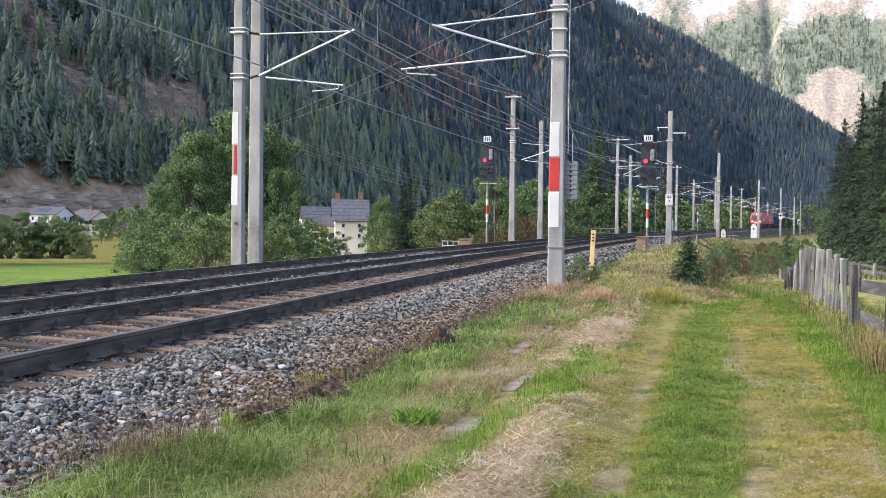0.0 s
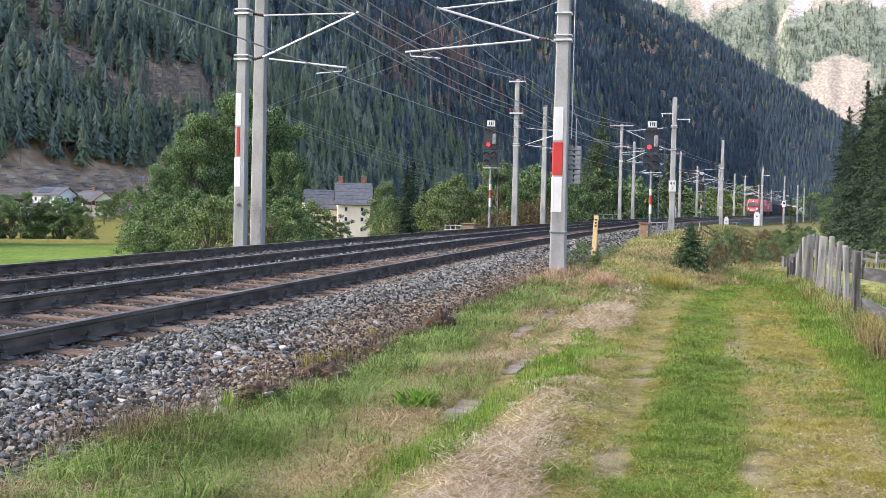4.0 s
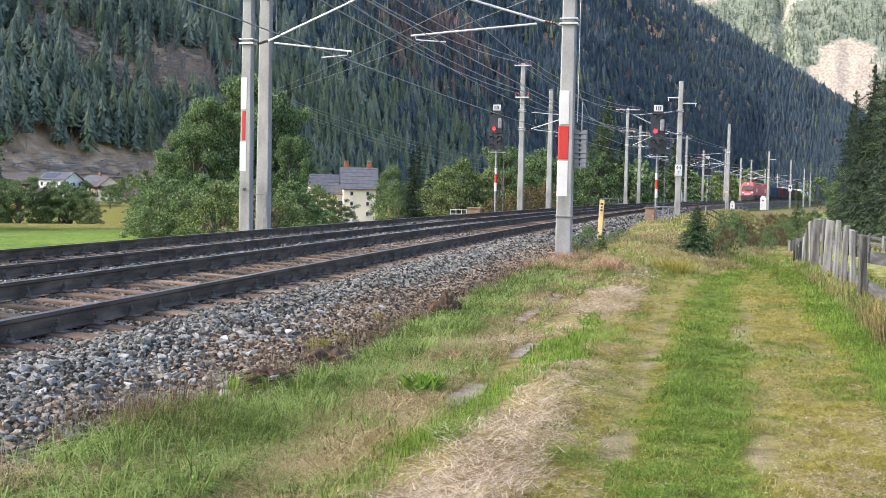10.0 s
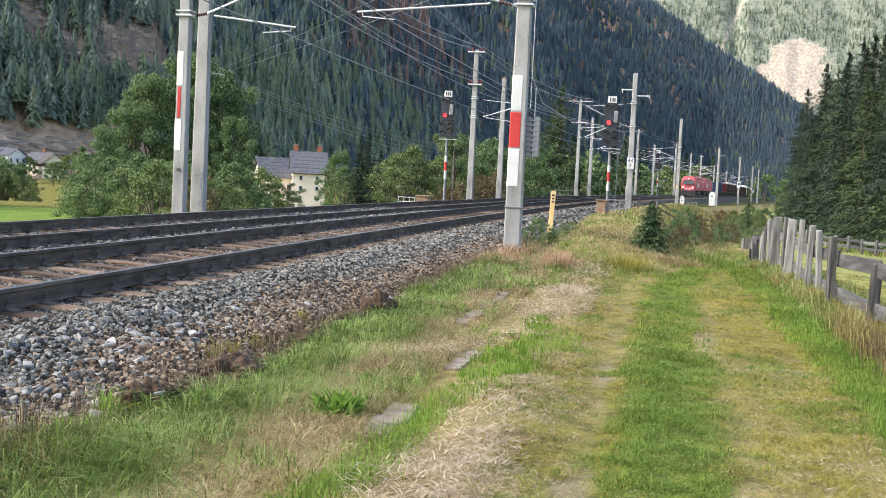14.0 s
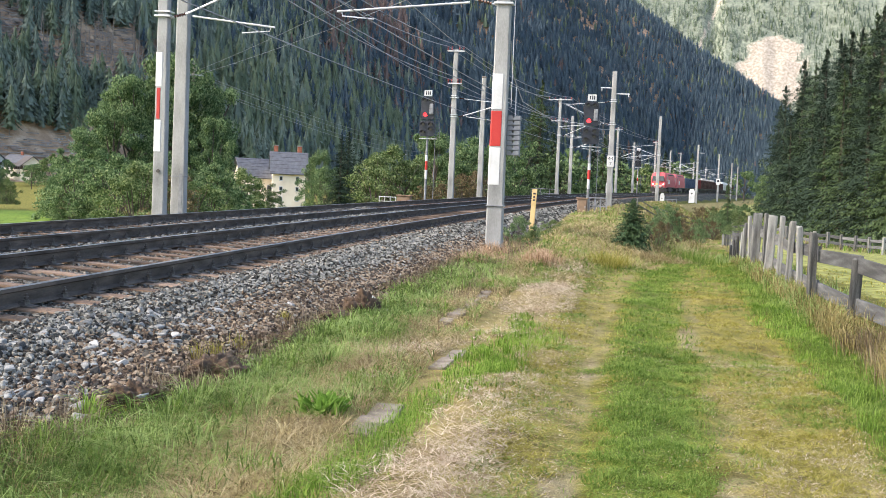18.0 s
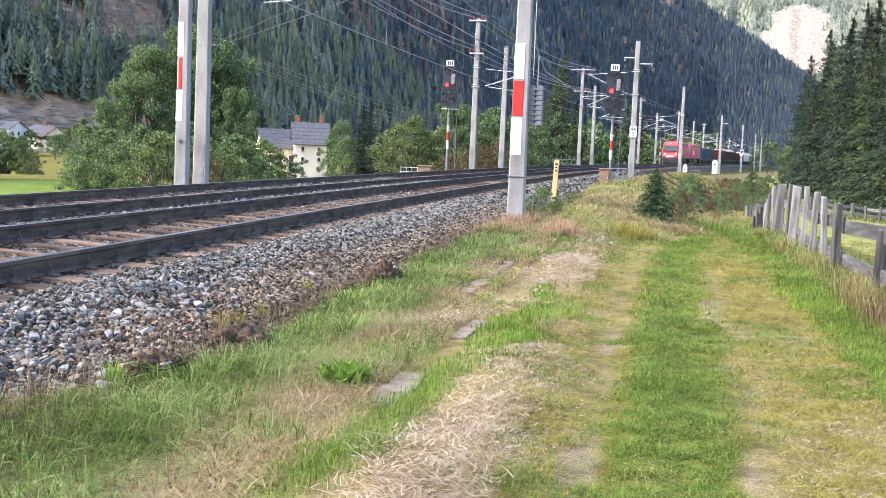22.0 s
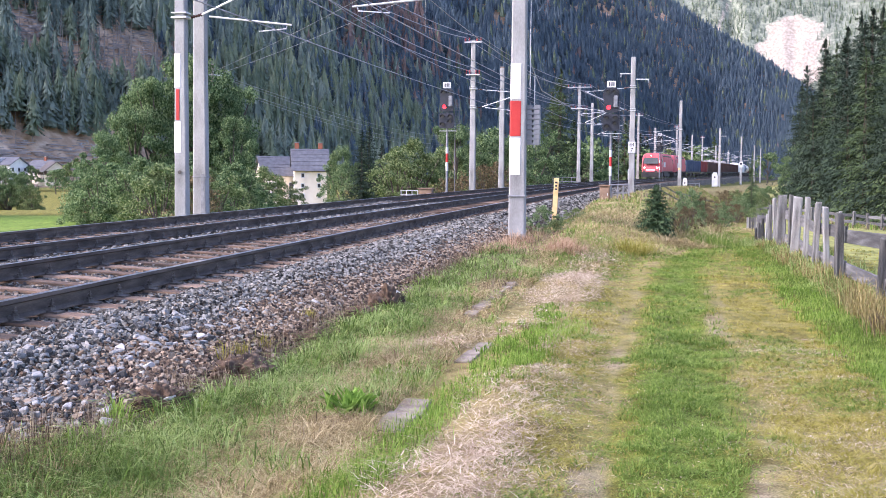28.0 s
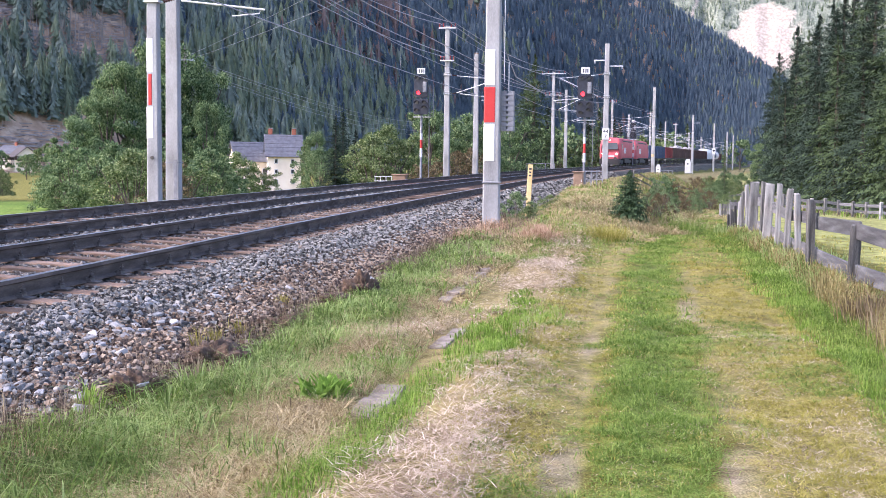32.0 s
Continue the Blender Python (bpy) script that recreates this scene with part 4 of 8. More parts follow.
def rail_mesh(d, dz):
    ss = np.concatenate([np.arange(-60, 60, 1.0), np.arange(60, 400, 4.0)])
    n = len(RAIL_OUT)
    v, f = [], []
    for i, s in enumerate(ss):
        for ox, oz in RAIL_OUT:
            x, y = line_np(s, d + ox)
            v.append((float(x), float(y), float(rail_z(s)) + dz + oz))
        if i:
            for k in range(n):
                j = (k + 1) % n
                f.append(((i - 1) * n + k, (i - 1) * n + j, i * n + j, i * n + k))
    me = mesh_data("rail", v, f, RAIL_SIDE)
    me.materials.append(RAIL_TOP)
    idx = np.zeros(len(f), dtype=np.int32)
    idx[0::n] = 1
    me.polygons.foreach_set("material_index", idx)
    return me


def sleeper_mesh(seed):
    rng = random.Random(seed)
    bm = bmesh.new()
    box(bm, (0, 0, -0.08), (2.6, 0.25, 0.16), bevel=0.012)
    for v in bm.verts:
        v.co += Vector((rng.uniform(-0.02, 0.02) if abs(v.co.x) > 1 else 0, rng.uniform(-0.006, 0.006), rng.uniform(-0.004, 0.004)))
    me = bpy.data.meshes.new("sleeper")
    bm.to_mesh(me)
    bm.free()
    me.materials.append(SLEEPER_WOOD)
    return me


def clip_mesh():
    """The ribbed plate, clamp and screw that hold one rail foot on a sleeper."""
    bm = bmesh.new()
    box(bm, (0, 0, 0.008), (0.16, 0.15, 0.016))
    box(bm, (-0.03, 0, 0.032), (0.07, 0.10, 0.03), taper=0.8)
    rod(bm, (-0.012, 0, 0.045), (-0.012, 0, 0.060), 0.032, 0.032, 8)
    rod(bm, (-0.012, 0, 0.066), (-0.012, 0, 0.092), 0.026, 0.024, 6)
    rod(bm, (-0.012, 0, 0.02), (-0.012, 0, 0.118), 0.012, 0.012, 6)
    me = bpy.data.meshes.new("rail_clip")
    bm.to_mesh(me)
    bm.free()
    me.materials.append(CLIP_STEEL)
    return me


def build_track(d0, dz, label, seed):
    """A track whose right rail lies at d0; the left rail is canted up."""
    top = tagged(new("railway_track"), label, "railway track", "the two tracks")
    cant = math.atan2(0.068, GAUGE)
    for k in (0, 1):
        shared("rail", rail_mesh(d0 - k * GAUGE, dz + 0.068 * k), top)
    meshes = [sleeper_mesh(seed + i) for i in range(3)]
    clip = clip_mesh()
    rng = random.Random(seed)
    far_v, far_f = [], []
    for i in range(-6, 440):
        s = i * 0.67 + rng.uniform(-0.03, 0.03) + 0.2
        if s > 240:
            break
        c = at(s, d0 - GAUGE / 2, float(rail_z(s)) + dz + 0.034 - 0.172)
        m = pose(c.x, c.y, c.z, 0, -math.degrees(-cant), math.degrees(heading(s)) + rng.uniform(-0.6, 0.6))
        if s < 92:
            sl = shared("sleeper", rng.choice(meshes), top, m)
            if s < 40:
                for off, flip in ((GAUGE / 2 + 0.095, 0), (GAUGE / 2 - 0.095, 180), (-GAUGE / 2 + 0.095, 0), (-GAUGE / 2 - 0.095, 180)):
                    shared("rail_clip", clip, sl, pose(off, 0, 0.001, 0, 0, flip))
        else:
            n = len(far_v)
            for x in (-1.3, 1.3):
                for y in (-0.125, 0.125):
                    for z in (-0.1, 0):
                        far_v.append(m @ Vector((x, y, z)))
            far_f += [(n, n + 1, n + 3, n + 2), (n + 4, n + 6, n + 7, n + 5), (n, n + 4, n + 5, n + 1), (n + 2, n + 3, n + 7, n + 6), (n + 1, n + 5, n + 7, n + 3), (n, n + 2, n + 6, n + 4)]
    ob = shared("distant_sleepers", mesh_data("distant_sleepers", [tuple(p) for p in far_v], far_f, SLEEPER_WOOD), top)
    tagged(ob, "distant wooden sleepers", kind="stuff")
    return top


build_track(0.0, 0.0, "railway track with dark rails on brown wooden sleepers in grey ballast", 3)
build_track(-3.977, -0.067, "second railway track with dark rails on weathered wooden sleepers", 4)


# ---- masts and overhead line ----
def insulator(bm, a, b, r=0.05, discs=5):
    a, b = Vector(a), Vector(b)
    rod(bm, a, b, 0.018, n=6)
    for i in range(discs):
        p = a.lerp(b, (i + 0.5) / discs)
        q = (b - a).normalized() * 0.02
        rod(bm, p - q, p + q, r, r * 0.55, 8)


def cantilever(top, side, zu, zl, reach, reg, drop=0.0):
    """The arm of an overhead-line mast. side -1 reaches to the left; zu, zl: the two fixings above the mast's foot."""
    w = 0.18 * side
    for z, nm in ((zu, "clamp"), (zl, "clamp")):
        bm = bmesh.new()
        box(bm, (0, 0, z), (0.44, 0.36, 0.05), bevel=0.006)
        box(bm, (0, 0, z + 0.12), (0.43, 0.35, 0.03))
        part(nm, bm, GALV, top, "galvanised steel mast clamp")
    for (z, z2) in ((zu, zu - 0.06), (zl, zl + 0.08)):
        bm = bmesh.new()
        insulator(bm, (side * 0.28, 0, z), (side * 0.62, 0, z2))
        part("insulator", bm, INSULATOR, top, "brown ribbed insulator")
    tip = Vector((side * reach, 0, zu - 0.28 + drop))
    bm = bmesh.new()
    rod(bm, (side * 0.18, 0, zu + 0.03), (side * 0.30, 0, zu), 0.02)
    rod(bm, (side * 0.60, 0, zu - 0.05), tip, 0.022)
    part("top_tube", bm, GALV, top)
    bm = bmesh.new()
    rod(bm, (side * 0.18, 0, zl - 0.03), (side * 0.30, 0, zl), 0.02)
    rod(bm, (side * 0.60, 0, zl + 0.07), tip + Vector((side * 0.12, 0, 0.03)), 0.03)
    part("bracket_tube", bm, GALV, top)
    bm = bmesh.new()
    rod(bm, (side * 0.80, 0, zl + 0.02), (side * reg, 0, zl - 0.24), 0.026)
    part("registration_tube", bm, GALV, top)
    bm = bmesh.new()
    polyrod(bm, [(side * (reg - 0.12), 0, zl - 0.26), (side * (reg - 0.14), 0, zl - 0.34), (side * (reg - 0.9), 0, zl - 0.40)], 0.016)
    part("steady_arm", bm, GALV, top)
    return tip


def mast(s, d, height, label, foot=0.36, turn=0.0, group="overhead line masts", z=None, arm=None, bands=None, crossbar=None, depth=0.28, cover=0.74):
    top = tagged(new("overhead_line_mast"), label, "railway mast", group)
    top.matrix_basis = stand(s, d, z, turn)
    bm = bmesh.new()
    box(bm, (0, 0, height / 2 - 0.3), (foot, depth, height + 0.6), bevel=0.03, taper=0.72)
    part("shaft", bm, CONCRETE, top)
    if arm:
        cantilever(top, *arm)
    else:
        bm = bmesh.new()
        box(bm, (0, 0, height + 0.04), (foot * 0.76, depth * 0.76, 0.10), bevel=0.02)
        part("cap", bm, CONCRETE_OLD, top, "weathered mast cap")
        bm = bmesh.new()
        box(bm, (foot * 0.22, -depth * 0.475, 0.95), (0.10, 0.02, 1.5), bevel=0.004)
        part("cover_plate", bm, GREY_IRON, top, "grey cover plate at the mast foot")
        bm = bmesh.new()
        box(bm, (0, 0, 1.62), (foot * 1.0, depth * 1.01, 0.03), bevel=0.004)
        part("strap", bm, GREY_IRON, top)
    for z0, z1, mat, nm in bands or ():
        bm = bmesh.new()
        k0, k1 = 1 - 0.28 * z0 / height, 1 - 0.28 * z1 / height
        w = foot * (k0 + k1) / 2 + 0.006
        cv = cover * (0.62 if cover < 0.7 and mat is RED_PAINT else 1.0)
        box(bm, (-w * (1 - cover) / 2, -0.004, (z0 + z1) / 2), (w * cv, depth * (k0 + k1) / 2 + 0.01, z1 - z0), bevel=0.028)
        part("painted_band", bm, mat, top, nm)
    for cz, half in crossbar or ():
        bm = bmesh.new()
        box(bm, (0, -0.16, cz), (half * 2, 0.08, 0.08), bevel=0.01)
        part("crossbar", bm, GALV, top)
        for x in (-half * 0.92, -half * 0.45, half * 0.45, half * 0.92):
            bm = bmesh.new()
            insulator(bm, (x, -0.16, cz + 0.04), (x, -0.16, cz + 0.30), 0.06, 3)
            part("pin_insulator", bm, RED_INSULATOR, top, "dark red pin insulator")
    return top


WB = lambda a, b, c, d: ((b, a, WHITE_PAINT, "white painted band"), (c, b, RED_PAINT, "red painted band"), (d, c, WHITE_PAINT, "white painted band"))
near_mast = mast(28.0, 2.25, 9.6, "grey concrete mast with red and white bands beside the track", 0.40, z=-0.05, arm=(-1, 6.85, 5.75, 3.05, 3.95), bands=WB(4.16, 3.31, 2.47, 1.58))
bm = bmesh.new()
box(bm, (0, 0, 1.12), (0.42, 0.33, 0.035), bevel=0.006)
part("collar", bm, GREY_IRON, near_mast, "galvanised steel collar")
for cz in (7.3, 6.4):
    bm = bmesh.new()
    box(bm, (0, 0, cz), (0.40, 0.33, 0.04), bevel=0.005)
    part("clamp", bm, GALV, near_mast, "galvanised steel mast clamp")
bm = bmesh.new()
polyrod(bm, [(0.28, -0.1, 9.2), (0.27, -0.1, 7.0), (0.27, -0.1, 3.4)], 0.008)
part("tension_cable", bm, GALV, near_mast)
bm = bmesh.new()
polyrod(bm, [(0.20, -0.05, 4.9), (0.22, 0.3, 4.2), (0.40, 1.2, 3.62), (0.95, 2.4, 3.32)], 0.012)
part("hanging_cable", bm, COPPER_WIRE, near_mast)
weights = tagged(new("tension_weights"), "stack of grey cast iron tension weights hanging on the mast", "tension weights")
weights.matrix_basis = stand(28.0, 2.25, -0.05) @ Matrix.Translation((0.33, 0.16, 2.30))
for i in range(8):
    bm = bmesh.new()
    prism(bm, [(-0.15, 0.0), (0.15, 0.0), (0.15, 0.104), (0.02, 0.104), (0.02, 0.05), (-0.02, 0.05), (-0.02, 0.104), (-0.15, 0.104)], 0.30)
    w = part("weight_plate", bm, GREY_IRON, weights)
    w.location = (0.004 * (i % 2), 0, i * 0.115)
bm = bmesh.new()
rod(bm, (0, 0.16, -0.06), (0, 0.16, 1.6), 0.012)
part("hanger_rod", bm, GALV, weights)
copy_thing(weights, stand(28.0, 2.25, -0.05) @ Matrix.Translation((-0.09, 0.42, 2.24)))

left_mast = mast(31.0, -7.3, 10.2, "pale concrete mast with white, red and white painted bands", 0.36, z=-0.2, arm=(1, 7.2, 5.9, 3.3, 3.1, 0.25), bands=WB(4.95, 4.0, 3.13, 2.25), cover=0.66)
bm = bmesh.new()
rod(bm, (0.0, -0.15, 1.75), (0.0, -0.17, 1.75), 0.05, n=10)
part("number_disc", bm, DARK_STEEL, left_mast, "small dark disc")
bm = bmesh.new()
box(bm, (-0.25, -0.1, 8.35), (0.55, 0.07, 0.07), bevel=0.01)
part("bracket", bm, GALV, left_mast)
bm = bmesh.new()
insulator(bm, (-0.4, -0.1, 8.4), (-0.5, -0.1, 8.75), 0.08, 4)
part("post_insulator", bm, RED_INSULATOR, left_mast, "dark red post insulator")
mast(32.3, -7.3, 10.6, "plain grey concrete mast standing next to the banded mast", 0.42, z=-0.2)
mast(74.3, -7.3, 10.1, "white-grey concrete mast with crossbar and dark red insulators", 0.40, z=0.0, arm=(1, 7.0, 5.8, 3.2, 3.1), crossbar=((9.95, 0.55), (7.9, 0.45)))
mast(84.8, -7.3, 9.3, "plain tapered concrete mast behind the track", 0.42, z=0.0)
mast(127.3, -7.3, 11.1, "concrete mast with crossbar of dark red insulators", 0.40, z=0.2, arm=(1, 8.6, 7.0, 3.2, 3.3), crossbar=((10.9, 1.3), (8.6, 0.9)))
mast(137.3, -7.3, 9.7, "grey concrete mast with cantilever over the far track", 0.42, z=0.3, arm=(1, 7.4, 6.0, 3.4, 3.4))
mast(182.5, -7.3, 10.8, "grey concrete mast with cantilever over the far track", 0.42, z=0.5, arm=(1, 7.6, 6.2, 3.4, 3.4), crossbar=((10.4, 0.7),))
mast(204.0, -7.3, 9.4, "grey concrete mast with cantilever over the far track", 0.42, z=0.5, arm=(1, 7.4, 6.0, 3.4, 3.4))
for s, h in ((237.0, 11.0), (265.8, 10.2), (288.8, 10.6), (327.0, 9.4), (374.0, 9.2)):
    mast(s, -7.3, h, "distant concrete mast with cantilever over the far track", 0.44, z=0.7, arm=(1, 7.4, 6.0, 3.4, 3.4), crossbar=((h - 0.3, 0.6),) if s in (237.0, 288.8) else None)
km_mast = mast(83.3, 2.2, 10.3, "tall concrete mast with a white kilometre plate", 0.44, z=-0.5, arm=(-1, 8.2, 6.6, 3.2, 3.7), crossbar=None)
for cz, x0 in ((9.15, -0.45), (8.75, 0.62)):
    bm = bmesh.new()
    box(bm, (x0, 0, cz), (0.95, 0.08, 0.08), bevel=0.01)
    rod(bm, (x0 + (0.4 if x0 > 0 else -0.4), 0, cz), (x0 + (0.4 if x0 > 0 else -0.4), 0, cz - 0.22), 0.03)
    part("side_arm", bm, GALV, km_mast)
bm = bmesh.new()
box(bm, (0, -0.19, 4.05), (0.50, 0.03, 0.78), bevel=0.004)
plate = part("kilometre_plate", bm, WHITE_PAINT, km_mast, "white kilometre plate with black figures")
lettering("figures", "44", 0.36, BLACK_PAINT, plate, pose(0, -0.207, 4.22, 90, 0, 0))
lettering("figures", "7", 0.34, BLACK_PAINT, plate, pose(0, -0.207, 3.86, 90, 0, 0))
mast(146.3, 2.2, 11.4, "concrete mast on the embankment with a yellow band", 0.46, z=-0.6, arm=(-1, 7.9, 6.6, 3.2, 3.4), bands=((2.95, 3.25, YELLOW_PAINT, "yellow painted band"),))
m2 = mast(222.8, 2.2, 10.8, "concrete mast with a side arm near the top", 0.48, z=-0.2, arm=(-1, 7.4, 6.0, 3.2, 3.4))
bm = bmesh.new()
box(bm, (0.65, 0, 9.3), (1.2, 0.1, 0.1), bevel=0.01)
part("side_arm", bm, GALV, m2)
m3 = mast(284.0, 2.2, 10.9, "distant concrete mast with a small white plate", 0.46, z=0.2, arm=(-1, 7.4, 6.0, 3.2, 3.4))
bm = bmesh.new()
box(bm, (0, -0.2, 4.3), (0.8, 0.05, 1.4), bevel=0.01)
part("plate", bm, WHITE_PAINT, m3, "white plate with a dark ring")
bm = bmesh.new()
rod(bm, (0, -0.23, 4.5), (0, -0.25, 4.5), 0.28, n=12)
part("ring_mark", bm, BLACK_PAINT, m3)
for s in (341.0, 380.0):
    mast(s, 2.2, 10.2, "distant concrete mast with cantilever over the near track", 0.46, z=0.4, arm=(-1, 7.4, 6.0, 3.2, 3.4))


def wire(name, pts, r, label, group):
    bm = bmesh.new()
    polyrod(bm, pts, r, 4)
    return tagged(part(name, bm, COPPER_WIRE), label, "wire", group)


def catenary(name, supports, group, label):
    """supports: (s, d, contact height, messenger height). One contact wire, one sagging messenger and its droppers."""
    top = tagged(new(name), label, "overhead wire", group)
    cw, mw, drops = [], [], []
    for a, b in zip(supports, supports[1:]):
        n = 12
        for i in range(n):
            t = i / n
            s, d = a[0] + (b[0] - a[0]) * t, a[1] + (b[1] - a[1]) * t
            sag = 4 * t * (1 - t)
            zc = a[2] + (b[2] - a[2]) * t - 0.04 * sag
            zm = a[3] + (b[3] - a[3]) * t - 0.75 * sag * min(1.0, (b[0] - a[0]) / 55)
            cw.append(at(s, d, zc)), mw.append(at(s, d, zm))
            if i % 2 == 1:
                drops.append((at(s, d, zc), at(s, d, zm)))
    for nm, pts, r in (("contact_wire", cw, 0.011), ("messenger_wire", mw, 0.011)):
        bm = bmesh.new()
        polyrod(bm, pts, r * 1.4, 4)
        part(nm, bm, COPPER_WIRE, top)
    for a, b in drops:
        bm = bmesh.new()
        rod(bm, a, b, 0.0022, n=3)
        part("dropper", bm, COPPER_WIRE, top)
    return top


catenary("overhead_wire", [(-30, -0.9, 5.25, 6.7), (28, -0.95, 5.3, 6.55), (83.3, -0.6, 5.75, 7.45), (146.3, -1.0, 5.6, 7.0), (222.8, -0.6, 5.9, 7.0), (284, -0.9, 5.9, 7.2), (341, -0.7, 6.2, 7.5)], "overhead wires", "overhead contact and messenger wires above the near track")
catenary("overhead_wire", [(-28, -4.6, 5.2, 7.0), (31, -4.5, 5.3, 7.0), (74.3, -4.4, 5.45, 6.75), (137.3, -4.4, 5.95, 7.4), (182.5, -4.6, 6.2, 7.8), (204, -4.4, 6.2, 7.6), (265, -4.4, 6.4, 7.8), (327, -4.6, 6.6, 7.9)], "overhead wires", "overhead contact and messenger wires above the far track")


def span_wire(ends, sag, r=0.023, label="thin grey feeder wire strung between the masts", group="feeder wires"):
    pts = []
    for a, b in zip(ends, ends[1:]):
        a, b = Vector(a), Vector(b)
        for i in range(14):
            t = i / 14
            p = a.lerp(b, t)
            p.z -= sag * 4 * t * (1 - t)
            pts.append(p)
    pts.append(Vector(ends[-1]))
    return wire("feeder_wire", pts, r, label, group)


for k in (-0.5, 0.5):
    span_wire([at(-30, -7.6 + k, 9.8), at(31, -7.6 + k, 9.6), at(74.3, -7.3 + k, 10.25), at(127.3, -7.3 + 2.2 * k, 11.4), at(237, -7.3 + k, 11.8)], 0.7)
for k in (-0.4, 0.4):
    span_wire([at(31, -7.5 + k, 8.5), at(74.3, -7.3 + k, 8.2), at(127.3, -7.3 + 1.6 * k, 9.1), at(182.5, -7.3 + k, 11.0)], 0.5)
# a local power line that comes in over the bushes and crosses the tracks
utility_pole = tagged(new("utility_pole"), "wooden utility pole with crossarms behind the bushes", "utility pole")
utility_pole.matrix_basis = pose(-7.4, 74.6, -1.2, 0, 0, 30)
bm = bmesh.new()
rod(bm, (0, 0, -0.3), (0, 0, 9.6), 0.14, 0.09, 9)
part("pole", bm, BARK_DEAD, utility_pole)
for zz in (8.9, 7.8):
    bm = bmesh.new()
    box(bm, (0, 0, zz), (1.5, 0.09, 0.10), bevel=0.01)
    part("crossarm", bm, GALV, utility_pole)
    for x in (-0.65, 0.65):
        bm = bmesh.new()
        insulator(bm, (x, 0, zz + 0.05), (x, 0, zz + 0.26), 0.06, 3)
        part("pin_insulator", bm, WHITE_PAINT, utility_pole)
for i in range(4):
    span_wire([Vector((-7.4 + 0.5 * (i % 2), 74.6, 7.9 - 0.62 * (i // 2) - 0.3 * (i % 2))), polar(5.8, 205, 8.3 - 0.75 * i), polar(11.5, 350, 10.0 - 0.75 * i)], 0.9, 0.014, "thin wire of a local power line behind the tracks", "local power line")
for k in (0, 1):
    span_wire([Vector((-7.4 + 0.7 * k, 74.6, 7.9)), Vector((10.0 + 1.3 * k, 2.0, 7.7 - 0.5 * k))], 0.35, 0.010, "thin wire of a local power line crossing the tracks", "local power line")


